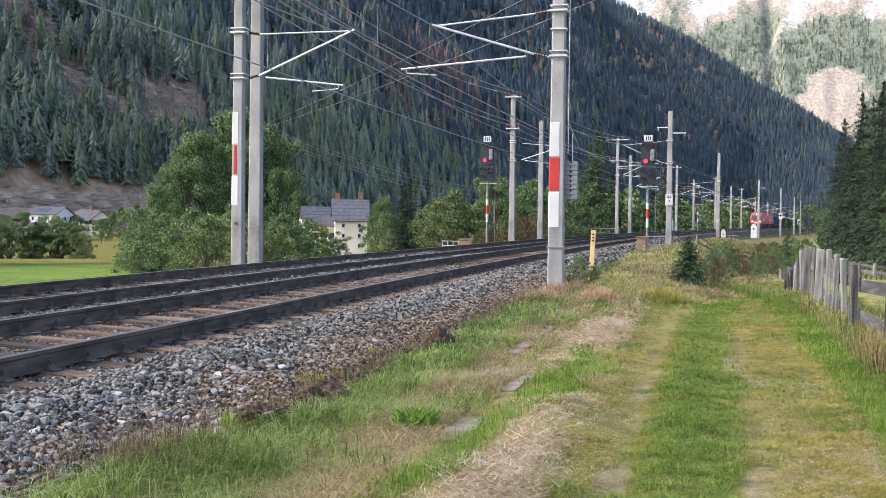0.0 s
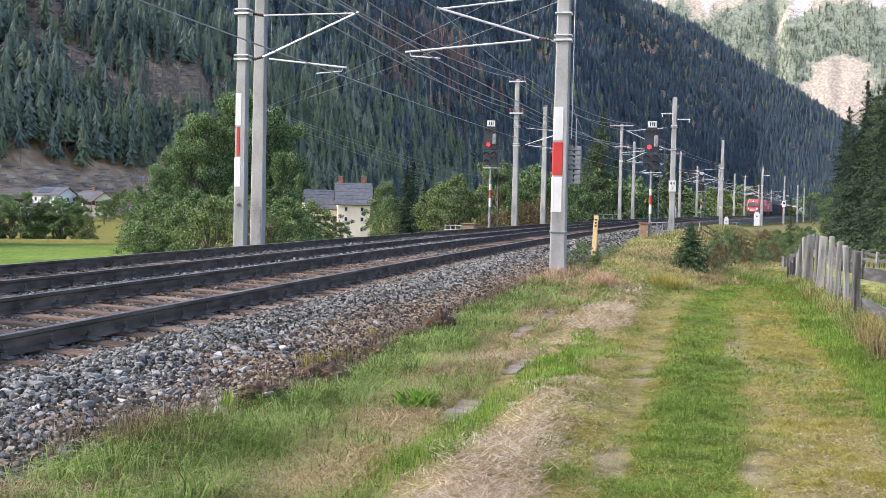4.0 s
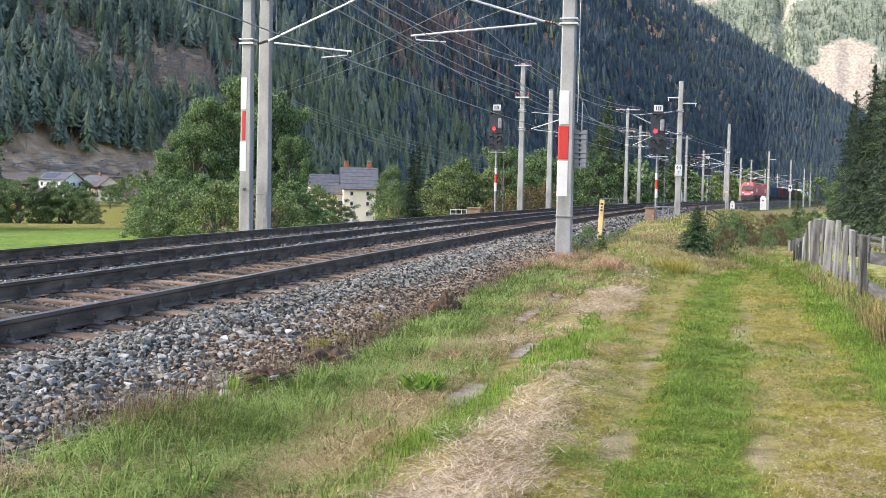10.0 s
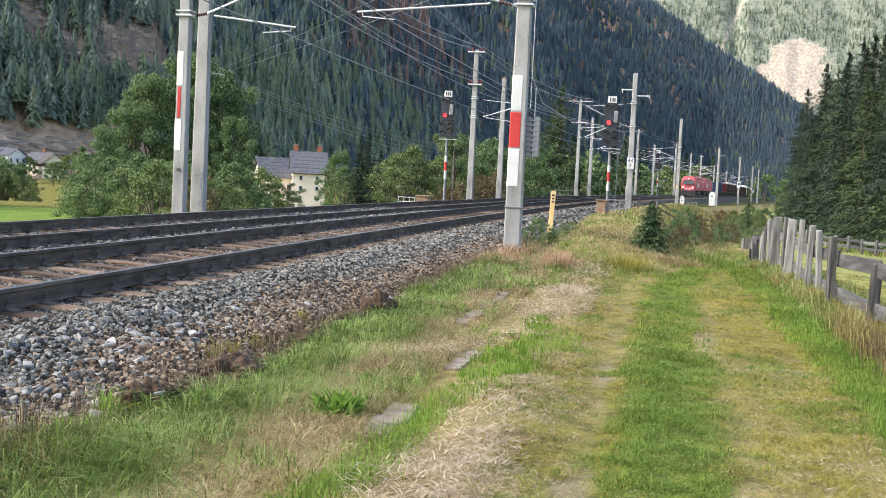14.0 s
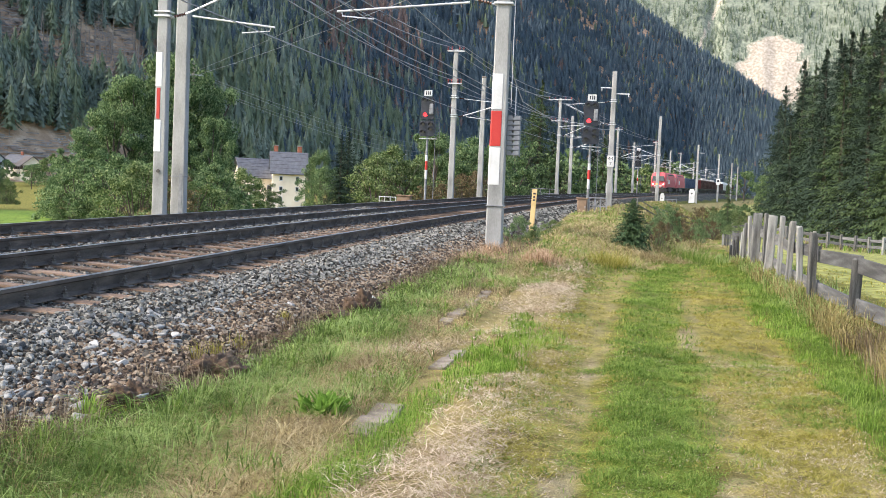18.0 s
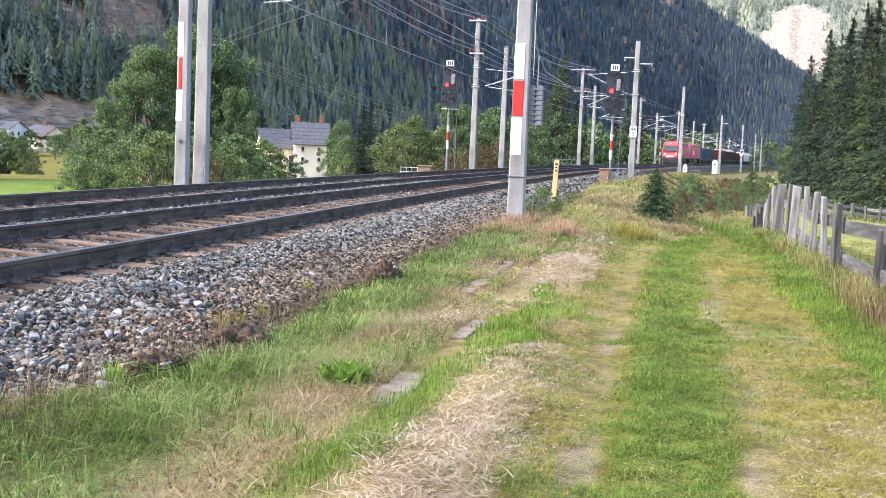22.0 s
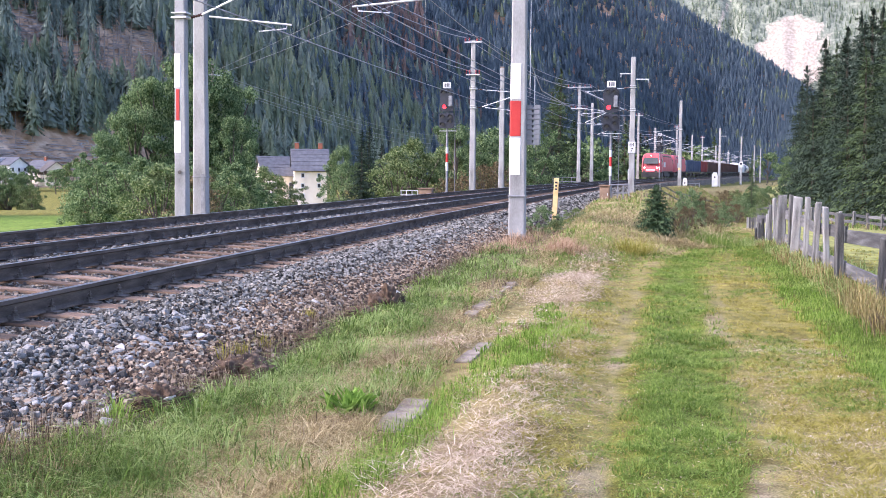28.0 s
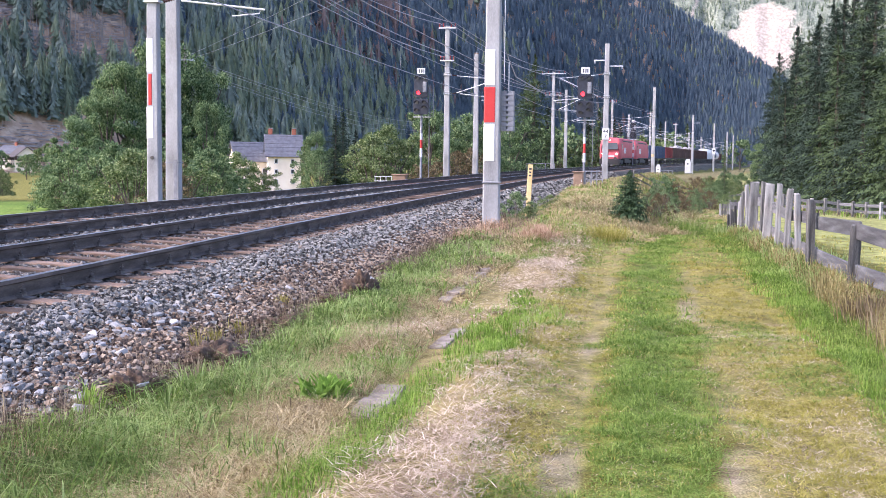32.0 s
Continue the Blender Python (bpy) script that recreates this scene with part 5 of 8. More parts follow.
# ---- signals ----
def signal(s, d, z, top_z, label, ladder=True, lit=True, scale=1.0):
    top = tagged(new("railway_signal"), label, "railway signal", "railway signals")
    top.matrix_basis = stand(s, d, z)
    h = top_z - z
    bm = bmesh.new()
    rod(bm, (0, 0, 0), (0, 0, h - 0.5), 0.07, 0.07, 10)
    part("post", bm, GREY_IRON, top)
    for z0, z1, mat in ((1.55, 2.05, WHITE_PAINT), (2.05, 2.55, RED_PAINT), (2.55, 2.9, WHITE_PAINT)):
        bm = bmesh.new()
        rod(bm, (0, 0, z0 * scale), (0, 0, z1 * scale), 0.078, n=10)
        part("painted_band", bm, mat, top, "painted post band")
    yo = -0.16
    bm = bmesh.new()
    prism(bm, [(-0.33, h - 1.62), (0.33, h - 1.62), (0.39, h - 1.52), (0.39, h - 0.48), (0.26, h - 0.34), (-0.26, h - 0.34), (-0.39, h - 0.48), (-0.39, h - 1.52)], 0.12)
    head = part("main_head", bm, BLACK_PAINT, top, "black signal backboard")
    head.location = (0, yo, 0)
    bm = bmesh.new()
    prism(bm, [(-0.38, h - 2.58), (0.38, h - 2.58), (0.44, h - 2.46), (0.44, h - 1.82), (0.34, h - 1.70), (-0.34, h - 1.70), (-0.44, h - 1.82), (-0.44, h - 2.46)], 0.12)
    low = part("lower_head", bm, BLACK_PAINT, top, "black signal backboard")
    low.location = (0, yo, 0)
    bm = bmesh.new()
    box(bm, (0.24, -0.12, h - 1.05), (0.22, 0.14, 0.62), bevel=0.03)
    part("indicator_box", bm, GREY_IRON, head, "grey indicator box")

    def lens(x, zz, parent, on):
        bm = bmesh.new()
        rod(bm, (x, -0.06, zz), (x, -0.09, zz), 0.115 if on else 0.085, n=12)
        part("lens", bm, RED_LIGHT if on else GLASS_DARK, parent, "lit red lens" if on else "")
        bm = bmesh.new()
        for i in range(7):
            a0, a1 = 3.1416 * (i / 7) * 1.1 - 0.15, 3.1416 * ((i + 1) / 7) * 1.1 - 0.15
            p = [(x + 0.12 * math.cos(a), y, zz + 0.12 * math.sin(a)) for a in (a0, a1) for y in (-0.06, -0.26)]
            vs = [bm.verts.new(q) for q in p]
            bm.faces.new((vs[0], vs[1], vs[3], vs[2]))
        part("hood", bm, BLACK_PAINT, parent)

    for x, zz in ((-0.17, h - 0.56), (0.18, h - 0.56)):
        lens(x, zz, head, False)
    lens(-0.12, h - 1.36, head, lit)
    for x, zz in ((-0.22, h - 1.92), (0.22, h - 1.92), (0.21, h - 2.2), (-0.22, h - 2.36)):
        lens(x, zz, low, False)
    bm = bmesh.new()
    box(bm, (0, -0.18, h - 0.14), (0.46, 0.06, 0.34), bevel=0.01)
    pl = part("speed_plate", bm, WHITE_PAINT, top, "white plate with dark figures")
    for x in (-0.10, 0.02, 0.12):
        bm = bmesh.new()
        box(bm, (x, -0.218, h - 0.14), (0.05, 0.008, 0.20))
        part("figure_bar", bm, BLACK_PAINT, pl)
    bm = bmesh.new()
    box(bm, (0.05, 0, h - 2.72), (1.0, 0.3, 0.04), bevel=0.005)
    part("platform", bm, GALV, top)
    if ladder:
        bm = bmesh.new()
        for x in (0.42, 0.66):
            rod(bm, (x, 0.15, h - 2.7 if x > 0.5 else 0.2), (x, 0.15, h - 0.9), 0.018, n=5)
        for i in range(12):
            rod(bm, (0.42, 0.15, h - 2.6 + i * 0.15), (0.66, 0.15, h - 2.6 + i * 0.15), 0.012, n=4)
        part("ladder", bm, GREY_IRON, top)
    return top


signal(66.3, -7.2, 0.2, 6.75, "tall black railway signal showing red beyond the far track")
signal(63.3, 2.3, 0.0, 6.5, "tall black railway signal showing red, beside a brown cabinet")
signal(168.0, -2.4, 0.9, 7.6, "distant dark railway signal between the tracks", lit=False)


def white_marker(s, d, z, h, w, label):
    top = tagged(new("track_marker"), label, "track marker", "white track markers")
    top.matrix_basis = stand(s, d, z)
    bm = bmesh.new()
    prism(bm, [(-w / 2, -0.3), (w / 2, -0.3), (w / 2, h * 0.78), (w * 0.28, h), (-w * 0.28, h), (-w / 2, h * 0.78)], w * 0.7)
    body = part("housing", bm, WHITE_PAINT, top)
    bm = bmesh.new()
    rod(bm, (0, -w * 0.35, h * 0.62), (0, -w * 0.37, h * 0.62), w * 0.16, n=10)
    part("mark", bm, DARK_STEEL, top, "dark round mark")


white_marker(150.0, 2.6, -0.3, 1.7, 0.55, "white slanted concrete track marker on the embankment")
white_marker(205.0, 2.8, 0.2, 2.1, 0.95, "large white housing with a pitched top beside the track")
white_marker(176.0, -7.4, 0.3, 2.6, 1.0, "white housing behind the far track")


def marker_post(s, d):
    top = tagged(new("marker_post"), "yellow wooden marker post with dark figures near its top", "marker post")
    top.matrix_basis = stand(s, d, None) @ pose(0, 0, 0, 0, 2.5, 0)
    bm = bmesh.new()
    box(bm, (0, 0, 0.60), (0.13, 0.08, 1.80), bevel=0.008)
    part("post", bm, YELLOW_PAINT, top)
    for z, w in ((1.38, 0.07), (1.29, 0.05), (1.20, 0.06)):
        bm = bmesh.new()
        box(bm, (0, -0.042, z), (w, 0.006, 0.045))
        part("figure_bar", bm, BLACK_PAINT, top)


marker_post(33.0, 2.62)


def cabinet(s, d, z, w, h, mat, label):
    top = tagged(new("trackside_cabinet"), label, "cabinet", "trackside cabinets")
    top.matrix_basis = stand(s, d, z)
    bm = bmesh.new()
    box(bm, (0, 0, h / 2), (w, 0.45, h), bevel=0.02)
    part("body", bm, mat, top)
    bm = bmesh.new()
    box(bm, (0, -0.02, h + 0.03), (w + 0.1, 0.56, 0.06), bevel=0.012)
    part("lid", bm, mat, top)
    bm = bmesh.new()
    box(bm, (0.0, -0.235, h * 0.5), (w * 0.86, 0.02, h * 0.84), bevel=0.006)
    door = part("door", bm, mat, top)
    bm = bmesh.new()
    box(bm, (w * 0.32, -0.255, h * 0.52), (0.03, 0.03, 0.12), bevel=0.005)
    part("handle", bm, GALV, door)


def railing(s, d, z, w, h, label, mat=GREY_IRON):
    top = tagged(new("guard_rail"), label, "railing", "small railings")
    top.matrix_basis = stand(s, d, z)
    for i in range(4):
        bm = bmesh.new()
        x = -w / 2 + w * i / 3
        box(bm, (x, 0, h / 2), (0.055 * h, 0.05 * h, h), bevel=0.004)
        part("post", bm, mat, top)
    for zz in (h - 0.03, h * 0.55):
        bm = bmesh.new()
        box(bm, (0, -0.03, zz), (w + 0.06, 0.03, 0.055 * h), bevel=0.004)
        part("bar", bm, mat, top)
    return top


cabinet(59.0, 2.35, 0.20, 0.48, 0.85, BROWN_BOX, "brown metal trackside cabinet in front of the signal")
railing(59.0, 3.1, 0.2, 0.85, 0.95, "low white-grey railing beside the cabinet")
cabinet(62.0, -7.4, 0.1, 0.72, 0.66, BROWN_BOX, "brown wooden-looking cabinet behind the far track")
railing(62.5, -8.45, 0.1, 0.92, 0.60, "low pale yellowish railing behind the far track", GALV)
railing(150.0, 3.6, -0.5, 1.6, 1.2, "low grey railing on the embankment")
railing(125.0, -8.2, 0.3, 3.0, 1.1, "pale railing behind the far track")


# ---- fence beside the path ----
def post_mesh(seed, w, t, h):
    rng = random.Random(seed)
    bm = bmesh.new()
    box(bm, (0, 0, h / 2 - 0.15), (w, t, h + 0.3), bevel=0.012)
    for v in bm.verts:
        k = max(0.0, v.co.z) / h
        v.co.x += rng.uniform(-0.008, 0.008) + k * rng.uniform(-0.012, 0.012)
        v.co.y += rng.uniform(-0.008, 0.008)
        if v.co.z > h - 0.1:
            v.co.z += rng.uniform(-0.02, 0.02) + v.co.x * rng.uniform(-0.25, 0.25)
    me = bpy.data.meshes.new("post")
    bm.to_mesh(me)
    bm.free()
    me.materials.append(OLD_WOOD)
    return me


FENCE_POSTS = ((-5.4, 1.0, 0.14), (-2.4, 0.95, 0.13), (0.6, 1.02, 0.14), (3.6, 1.0, 0.14), (6.6, 0.95, 0.13), (9.6, 1.0, 0.14), (12.5, 0.92, 0.14), (15.5, 0.87, 0.14), (18.2, 1.08, 0.14), (19.7, 1.12, 0.11), (20.7, 1.17, 0.13), (22.3, 1.22, 0.12), (23.5, 1.21, 0.21), (24.7, 1.23, 0.1),
               (26.0, 1.2, 0.23), (27.6, 1.11, 0.1), (28.3, 0.92, 0.08), (28.9, 0.80, 0.08), (29.4, 0.70, 0.09), (30.4, 0.56, 0.08), (31.0, 0.44, 0.08), (31.4, 0.37, 0.08), (32.4, 0.25, 0.07), (33.2, 0.2, 0.08))


def build_fence():
    top = tagged(new("wooden_fence"), "old grey wooden fence of uneven posts and planks along the path", "fence")
    rng = random.Random(17)
    posts = [post_mesh(i, 0.105 + 0.015 * (i % 3), 0.10, 1.0 + 0.04 * (i % 4)) for i in range(5)]
    boards = [post_mesh(20 + i, 0.10 + 0.018 * i, 0.045, 1.08 + 0.05 * i) for i in range(4)]
    bm = bmesh.new()
    spots = [-5.4, -2.4, 0.6, 3.6, 6.6, 9.6, 12.5, 15.4, 18.4, 21.4, 24.4, 27.4, 30.2, 33.2]
    # along the fence, height of the top, width
    for i, (s, h, w) in enumerate(FENCE_POSTS):
        kind = posts if w < 0.17 else boards
        m = kind[i % len(kind)]
        lean = rng.uniform(-2.8, 2.8)
        tall = max(v.co.z for v in m.vertices)
        broad = max(v.co.x for v in m.vertices) - min(v.co.x for v in m.vertices)
        shared("post" if kind is posts else "board", m, top, stand(s, 7.93 + 0.05 * (i % 2), h - tall, rng.uniform(-6, 6)) @ pose(0, 0, 0, 0, lean, 0) @ Matrix.Diagonal(((0.84 if s > 18 else 1.0) * w / broad, 1, 1, 1)))
    for a, b in zip(spots, spots[1:]):
        if a > 32:
            break
        for zc, hh in ((0.70, 0.18), (0.26, 0.18)):
            p, q = at(a - 0.12, 8.03), at(b + 0.12, 8.03)
            p.z += zc + rng.uniform(-0.05, 0.05)
            q.z += zc + rng.uniform(-0.05, 0.05)
            bm = bmesh.new()
            L = (q - p).length
            box(bm, (0, 0, 0), (0.032, L, hh), bevel=0.006)
            for v in bm.verts:
                v.co.z += rng.uniform(-0.008, 0.008)
                v.co.x += rng.uniform(-0.004, 0.004)
            ob = part("plank", bm, OLD_PLANK, top)
            ob.matrix_basis = Matrix.Translation((p + q) / 2) @ (q - p).to_track_quat("Y", "Z").to_matrix().to_4x4()
    return top


build_fence()


def far_fence():
    """The second fence at the far edge of the meadow."""
    top = tagged(new("meadow_fence"), "low dark wooden fence at the far edge of the meadow", "fence")
    rng = random.Random(5)
    pts = [polar(20.9 + 0.62 * i, 62 - 0.4 * i + rng.uniform(-0.5, 0.5)) for i in range(13)]
    me = post_mesh(40, 0.13, 0.12, 0.8)
    for p in pts:
        shared("post", me, top, pose(p.x, p.y, p.z, 0, rng.uniform(-3, 3), 20))
    for a, b in zip(pts, pts[1:]):
        for z in (0.32, 0.62):
            bm = bmesh.new()
            L = (b - a).length
            box(bm, (0, 0, 0), (0.05, L, 0.14), bevel=0.006)
            ob = part("plank", bm, OLD_PLANK, top)
            ob.matrix_basis = Matrix.Translation((a + b) / 2 + Vector((0, 0, z))) @ (b - a).to_track_quat("Y", "Z").to_matrix().to_4x4()


far_fence()


def handrail():
    """Wooden steps' handrails that come down the embankment."""
    for s, d in ((78.0, 5.2), (84.0, 6.4)):
        top = tagged(new("handrail"), "grey wooden handrail slanting down the overgrown embankment", "handrail", "embankment handrails")
        a, b = at(s, d - 0.8), at(s + 2.5, d + 1.6)
        for p in (a, b):
            bm = bmesh.new()
            rod(bm, p - Vector((0, 0, 0.1)), p + Vector((0, 0, 0.85)), 0.05, n=6)
            part("post", bm, OLD_WOOD, top)
        for z in (0.45, 0.82):
            bm = bmesh.new()
            rod(bm, a + Vector((0, 0, z)), b + Vector((0, 0, z)), 0.04, n=6)
            part("rail_bar", bm, OLD_WOOD, top)


handrail()


def picket_gate(s, d, w, h):
    top = tagged(new("picket_gate"), "small weathered picket gate at the far end of the path", "gate")
    top.matrix_basis = stand(s, d, None, -8)
    for i in range(7):
        bm = bmesh.new()
        box(bm, (-w / 2 + w * i / 6, 0, h / 2 + 0.02 * (i % 2)), (0.07, 0.03, h), bevel=0.005)
        part("picket", bm, OLD_WOOD, top)
    for zz in (h * 0.3, h * 0.75):
        bm = bmesh.new()
        box(bm, (0, 0.03, zz), (w + 0.05, 0.03, 0.08), bevel=0.005)
        part("bar", bm, OLD_PLANK, top)


picket_gate(43.0, 8.62, 0.5, 0.42)


# ---- houses ----
def house(az, dist, z, turn, w, dpt, eave, ridge, wall, roof, label, rows, chimneys=((0.2, 0.0),), timber=0.0, small=1.0):
    """A gabled house: ridge along local x; w along x, dpt along y."""
    top = tagged(new("house"), label, "house", "houses in the valley")
    p = polar(az, dist, z)
    top.matrix_basis = pose(p.x, p.y, p.z, 0, 0, turn)
    bm = bmesh.new()
    prism(bm, [(-dpt / 2, -1), (dpt / 2, -1), (dpt / 2, eave), (0, ridge - 0.15), (-dpt / 2, eave)], w)
    walls = part("wall", bm, wall, top)
    walls.matrix_basis = pose(0, 0, 0, 0, 0, 90)
    if timber:
        bm = bmesh.new()
        box(bm, (0, 0, eave - timber / 2), (w + 0.12, dpt + 0.12, timber), bevel=0.02)
        part("cladding", bm, TIMBER, top, "dark timber cladding")
    for sgn in (-1, 1):
        bm = bmesh.new()
        run, rise = dpt / 2 + 0.7, (ridge - eave) * (dpt / 2 + 0.7) / (dpt / 2)
        L = math.hypot(run, rise)
        box(bm, (0, 0, 0), (w + 1.4, L, 0.22), bevel=0.03)
        r = part("roof", bm, roof, top)
        r.matrix_basis = pose(0, sgn * run / 2, ridge - rise / 2 + 0.05, -sgn * math.degrees(math.atan2(rise, run)), 0, 0)
        for i in range(6):
            bm = bmesh.new()
            box(bm, (0, -L / 2 + L * (i + 0.5) / 6, 0.13), (w + 1.36, 0.08, 0.05))
            part("roof_batten", bm, roof, r)
    for cx, cy in chimneys:
        bm = bmesh.new()
        box(bm, (cx * w, cy * dpt, ridge + 0.4), (0.9, 0.9, 2.0), bevel=0.03)
        c = part("chimney", bm, CHIMNEY, top, "red brick chimney")
        bm = bmesh.new()
        box(bm, (cx * w, cy * dpt, ridge + 1.45), (1.1, 1.1, 0.14), bevel=0.02)
        part("cap", bm, CONCRETE, c)

    def window(x, y, zz, face, ww=0.9 * small, hh=1.25 * small):
        bm = bmesh.new()
        box(bm, (0, 0, 0), (ww + 0.24, 0.10, hh + 0.24), bevel=0.02)
        win = part("window", bm, WHITE_PAINT, top, "white framed window")
        win.matrix_basis = pose(x, y, zz, 0, 0, face)
        bm = bmesh.new()
        box(bm, (0, -0.045, 0), (ww, 0.06, hh))
        part("pane", bm, GLASS_DARK, win)
        bm = bmesh.new()
        box(bm, (0, -0.10, -hh / 2 - 0.12), (ww + 0.3, 0.16, 0.06))
        part("sill", bm, CONCRETE, win)

    for zz in rows:
        n = max(2, int(w / 3.0))
        for i in range(n):
            window(-w / 2 + w * (i + 0.5) / n, -dpt / 2 - 0.03, zz, 0)
        n = max(2, int(dpt / 2.8))
        for i in range(n):
            window(w / 2 + 0.03, -dpt / 2 + dpt * (i + 0.5) / n, zz, 90)
            window(-w / 2 - 0.03, -dpt / 2 + dpt * (i + 0.5) / n, zz, -90)
    return top


house(-0.98, 256, -5.0, 4, 7.0, 9.0, 7.6, 11.8, PLASTER, SLATE, "three-storey cream plaster house with a grey slate roof and red chimneys", (1.7, 3.9, 6.1), ((-0.40, 0.05), (0.34, 0.1)), small=0.62)
house(-2.55, 262, -5.0, 16, 8.0, 9.0, 6.4, 10.2, PLASTER, SLATE, "pale house wing with a grey slate roof and balcony", (1.6, 3.8), ())


def solar_panels(top, w, dpt, eave, ridge, count):
    """Dark panels in two rows on the front slope of a roof."""
    run, rise = dpt / 2 + 0.7, (ridge - eave) * (dpt / 2 + 0.7) / (dpt / 2)
    tilt = math.degrees(math.atan2(rise, run))
    for i in range(count):
        for k in (0.35, 0.62):
            bm = bmesh.new()
            box(bm, (0, 0, 0.24), (1.5, 1.7, 0.06), bevel=0.01)
            p = part("solar_panel", bm, GLASS_DARK, top, "dark glossy solar panel")
            p.matrix_basis = pose(-w / 2 + 1.6 + i * 1.65, -run * k, ridge + 0.05 - rise * k, tilt, 0, 0)


def balcony(top, w, dpt, zz, wide):
    """A timber balcony across the gable."""
    bm = bmesh.new()
    box(bm, (w / 2 + 0.65, 0, zz), (1.3, wide, 0.16), bevel=0.02)
    b = part("balcony", bm, TIMBER, top, "dark timber balcony")
    for k in range(int(wide / 0.45)):
        bm = bmesh.new()
        box(bm, (w / 2 + 1.25, -wide / 2 + 0.25 + k * 0.45, zz + 0.5), (0.06, 0.32, 0.95))
        part("balustrade_board", bm, TIMBER, b)


top = house(-15.15, 455, -2.2, -24, 12.0, 10.0, 6.0, 8.6, PLASTER_WHITE, SLATE, "white house with a low dark grey roof and solar panels", (1.6, 4.2), ())
solar_panels(top, 12.0, 10.0, 6.0, 8.6, 4)
house(-16.75, 470, -2.2, 4, 15.0, 9.0, 4.4, 8.0, TIMBER, ROOF_DARK, "long dark timber barn with a brown roof", (1.6,), ())
house(-16.5, 440, -3.2, 8, 9.0, 5.0, 2.6, 3.6, PLASTER_WHITE, ROOF_DARK, "low white shed before the barn", (1.3,), ())
top = house(-13.05, 455, -3.0, -62, 9.5, 8.6, 4.6, 8.0, PLASTER, ROOF_DARK, "small cream chalet with a dark gable roof and timber balcony", (1.5, 3.6), (), 1.4)
balcony(top, 9.5, 8.6, 3.0, 7.4)
house(-13.45, 478, -2.6, -20, 8.5, 8.0, 5.4, 8.2, PLASTER, SLATE, "pale yellow house with a blue-grey roof", (1.6, 4.0), ((0.1, 0.0),))
top = house(-13.95, 490, -2.2, -70, 9.0, 8.5, 4.2, 7.4, PLASTER_WHITE, ROOF_DARK, "white gabled cottage behind a dark bush", (1.5, 3.6), (), 1.2)
balcony(top, 9.0, 8.5, 2.9, 7.0)

# ---- trees and bushes ----
def quads_mesh(name, cen, ux, uy, mat):
    """Many small pointed leaves: a kite round each centre, spanned by ux (length) and uy (half width)."""
    n = len(cen)
    v = np.stack([cen - ux * 0.5, cen + uy - ux * 0.05, cen + ux * 0.5, cen - uy - ux * 0.05], 1).reshape(-1, 3)
    f = np.arange(n * 4).reshape(n, 4)
    return mesh_data(name, v, f, mat)


def spruce_meshes(seed, needle, whorls=30, per=13, slim=0.20, sprays=7, first=0.03, fat=1.0, taper=0.8):
    """A unit-high conifer: trunk, and drooping branches of many needle sprays."""
    rng = np.random.default_rng(seed)
    bm = bmesh.new()
    rod(bm, (0, 0, -0.03), (0, 0, 0.55), 0.014, 0.008, 7)
    rod(bm, (0, 0, 0.55), (0, 0, 0.985), 0.008, 0.0015, 5)
    tm = bpy.data.meshes.new("trunk")
    bm.to_mesh(tm)
    bm.free()
    tm.materials.append(BARK)
    C, U, W = [], [], []
    for w in range(whorls):
        f = w / (whorls - 1)
        z = first + (0.985 - first) * f ** 0.92
        reach = slim * (1 - f) ** taper + 0.008
        for b in range(max(5, int(per * (1 - 0.55 * f)))):
            a = rng.uniform(0, 6.283)
            L = reach * rng.uniform(0.55, 1.18)
            if rng.random() < 0.08:
                L *= 0.4
            zb = z + rng.normal(0, 0.012)
            droop = rng.uniform(0.15, 0.5) * (1 - 0.7 * f) - 0.30 * f
            ca, sa = math.cos(a), math.sin(a)
            for k in range(sprays):
                t = (k + rng.uniform(0.2, 1.0)) / sprays
                r = L * t
                side = rng.normal(0, 0.14) * L * (1.15 - t)
                p = (ca * r - sa * side, sa * r + ca * side, zb - droop * r * (0.6 + 0.5 * t) + rng.normal(0, 0.006))
                size = (0.013 + 0.017 * rng.random()) * (0.6 + 0.6 * (1 - f)) * fat
                a2 = a + rng.normal(0, 0.7)
                u = np.array([math.cos(a2), math.sin(a2), -droop - rng.uniform(-0.1, 1.5)])
                u = u / np.linalg.norm(u) * size * 1.6
                tilt = rng.uniform(-0.9, 0.9)
                wv = np.array([-math.sin(a2) * math.cos(tilt), math.cos(a2) * math.cos(tilt), math.sin(tilt)]) * size * 0.30
                C.append(p), U.append(u), W.append(wv)
    return tm, quads_mesh("crown", np.array(C), np.array(U), np.array(W), needle)


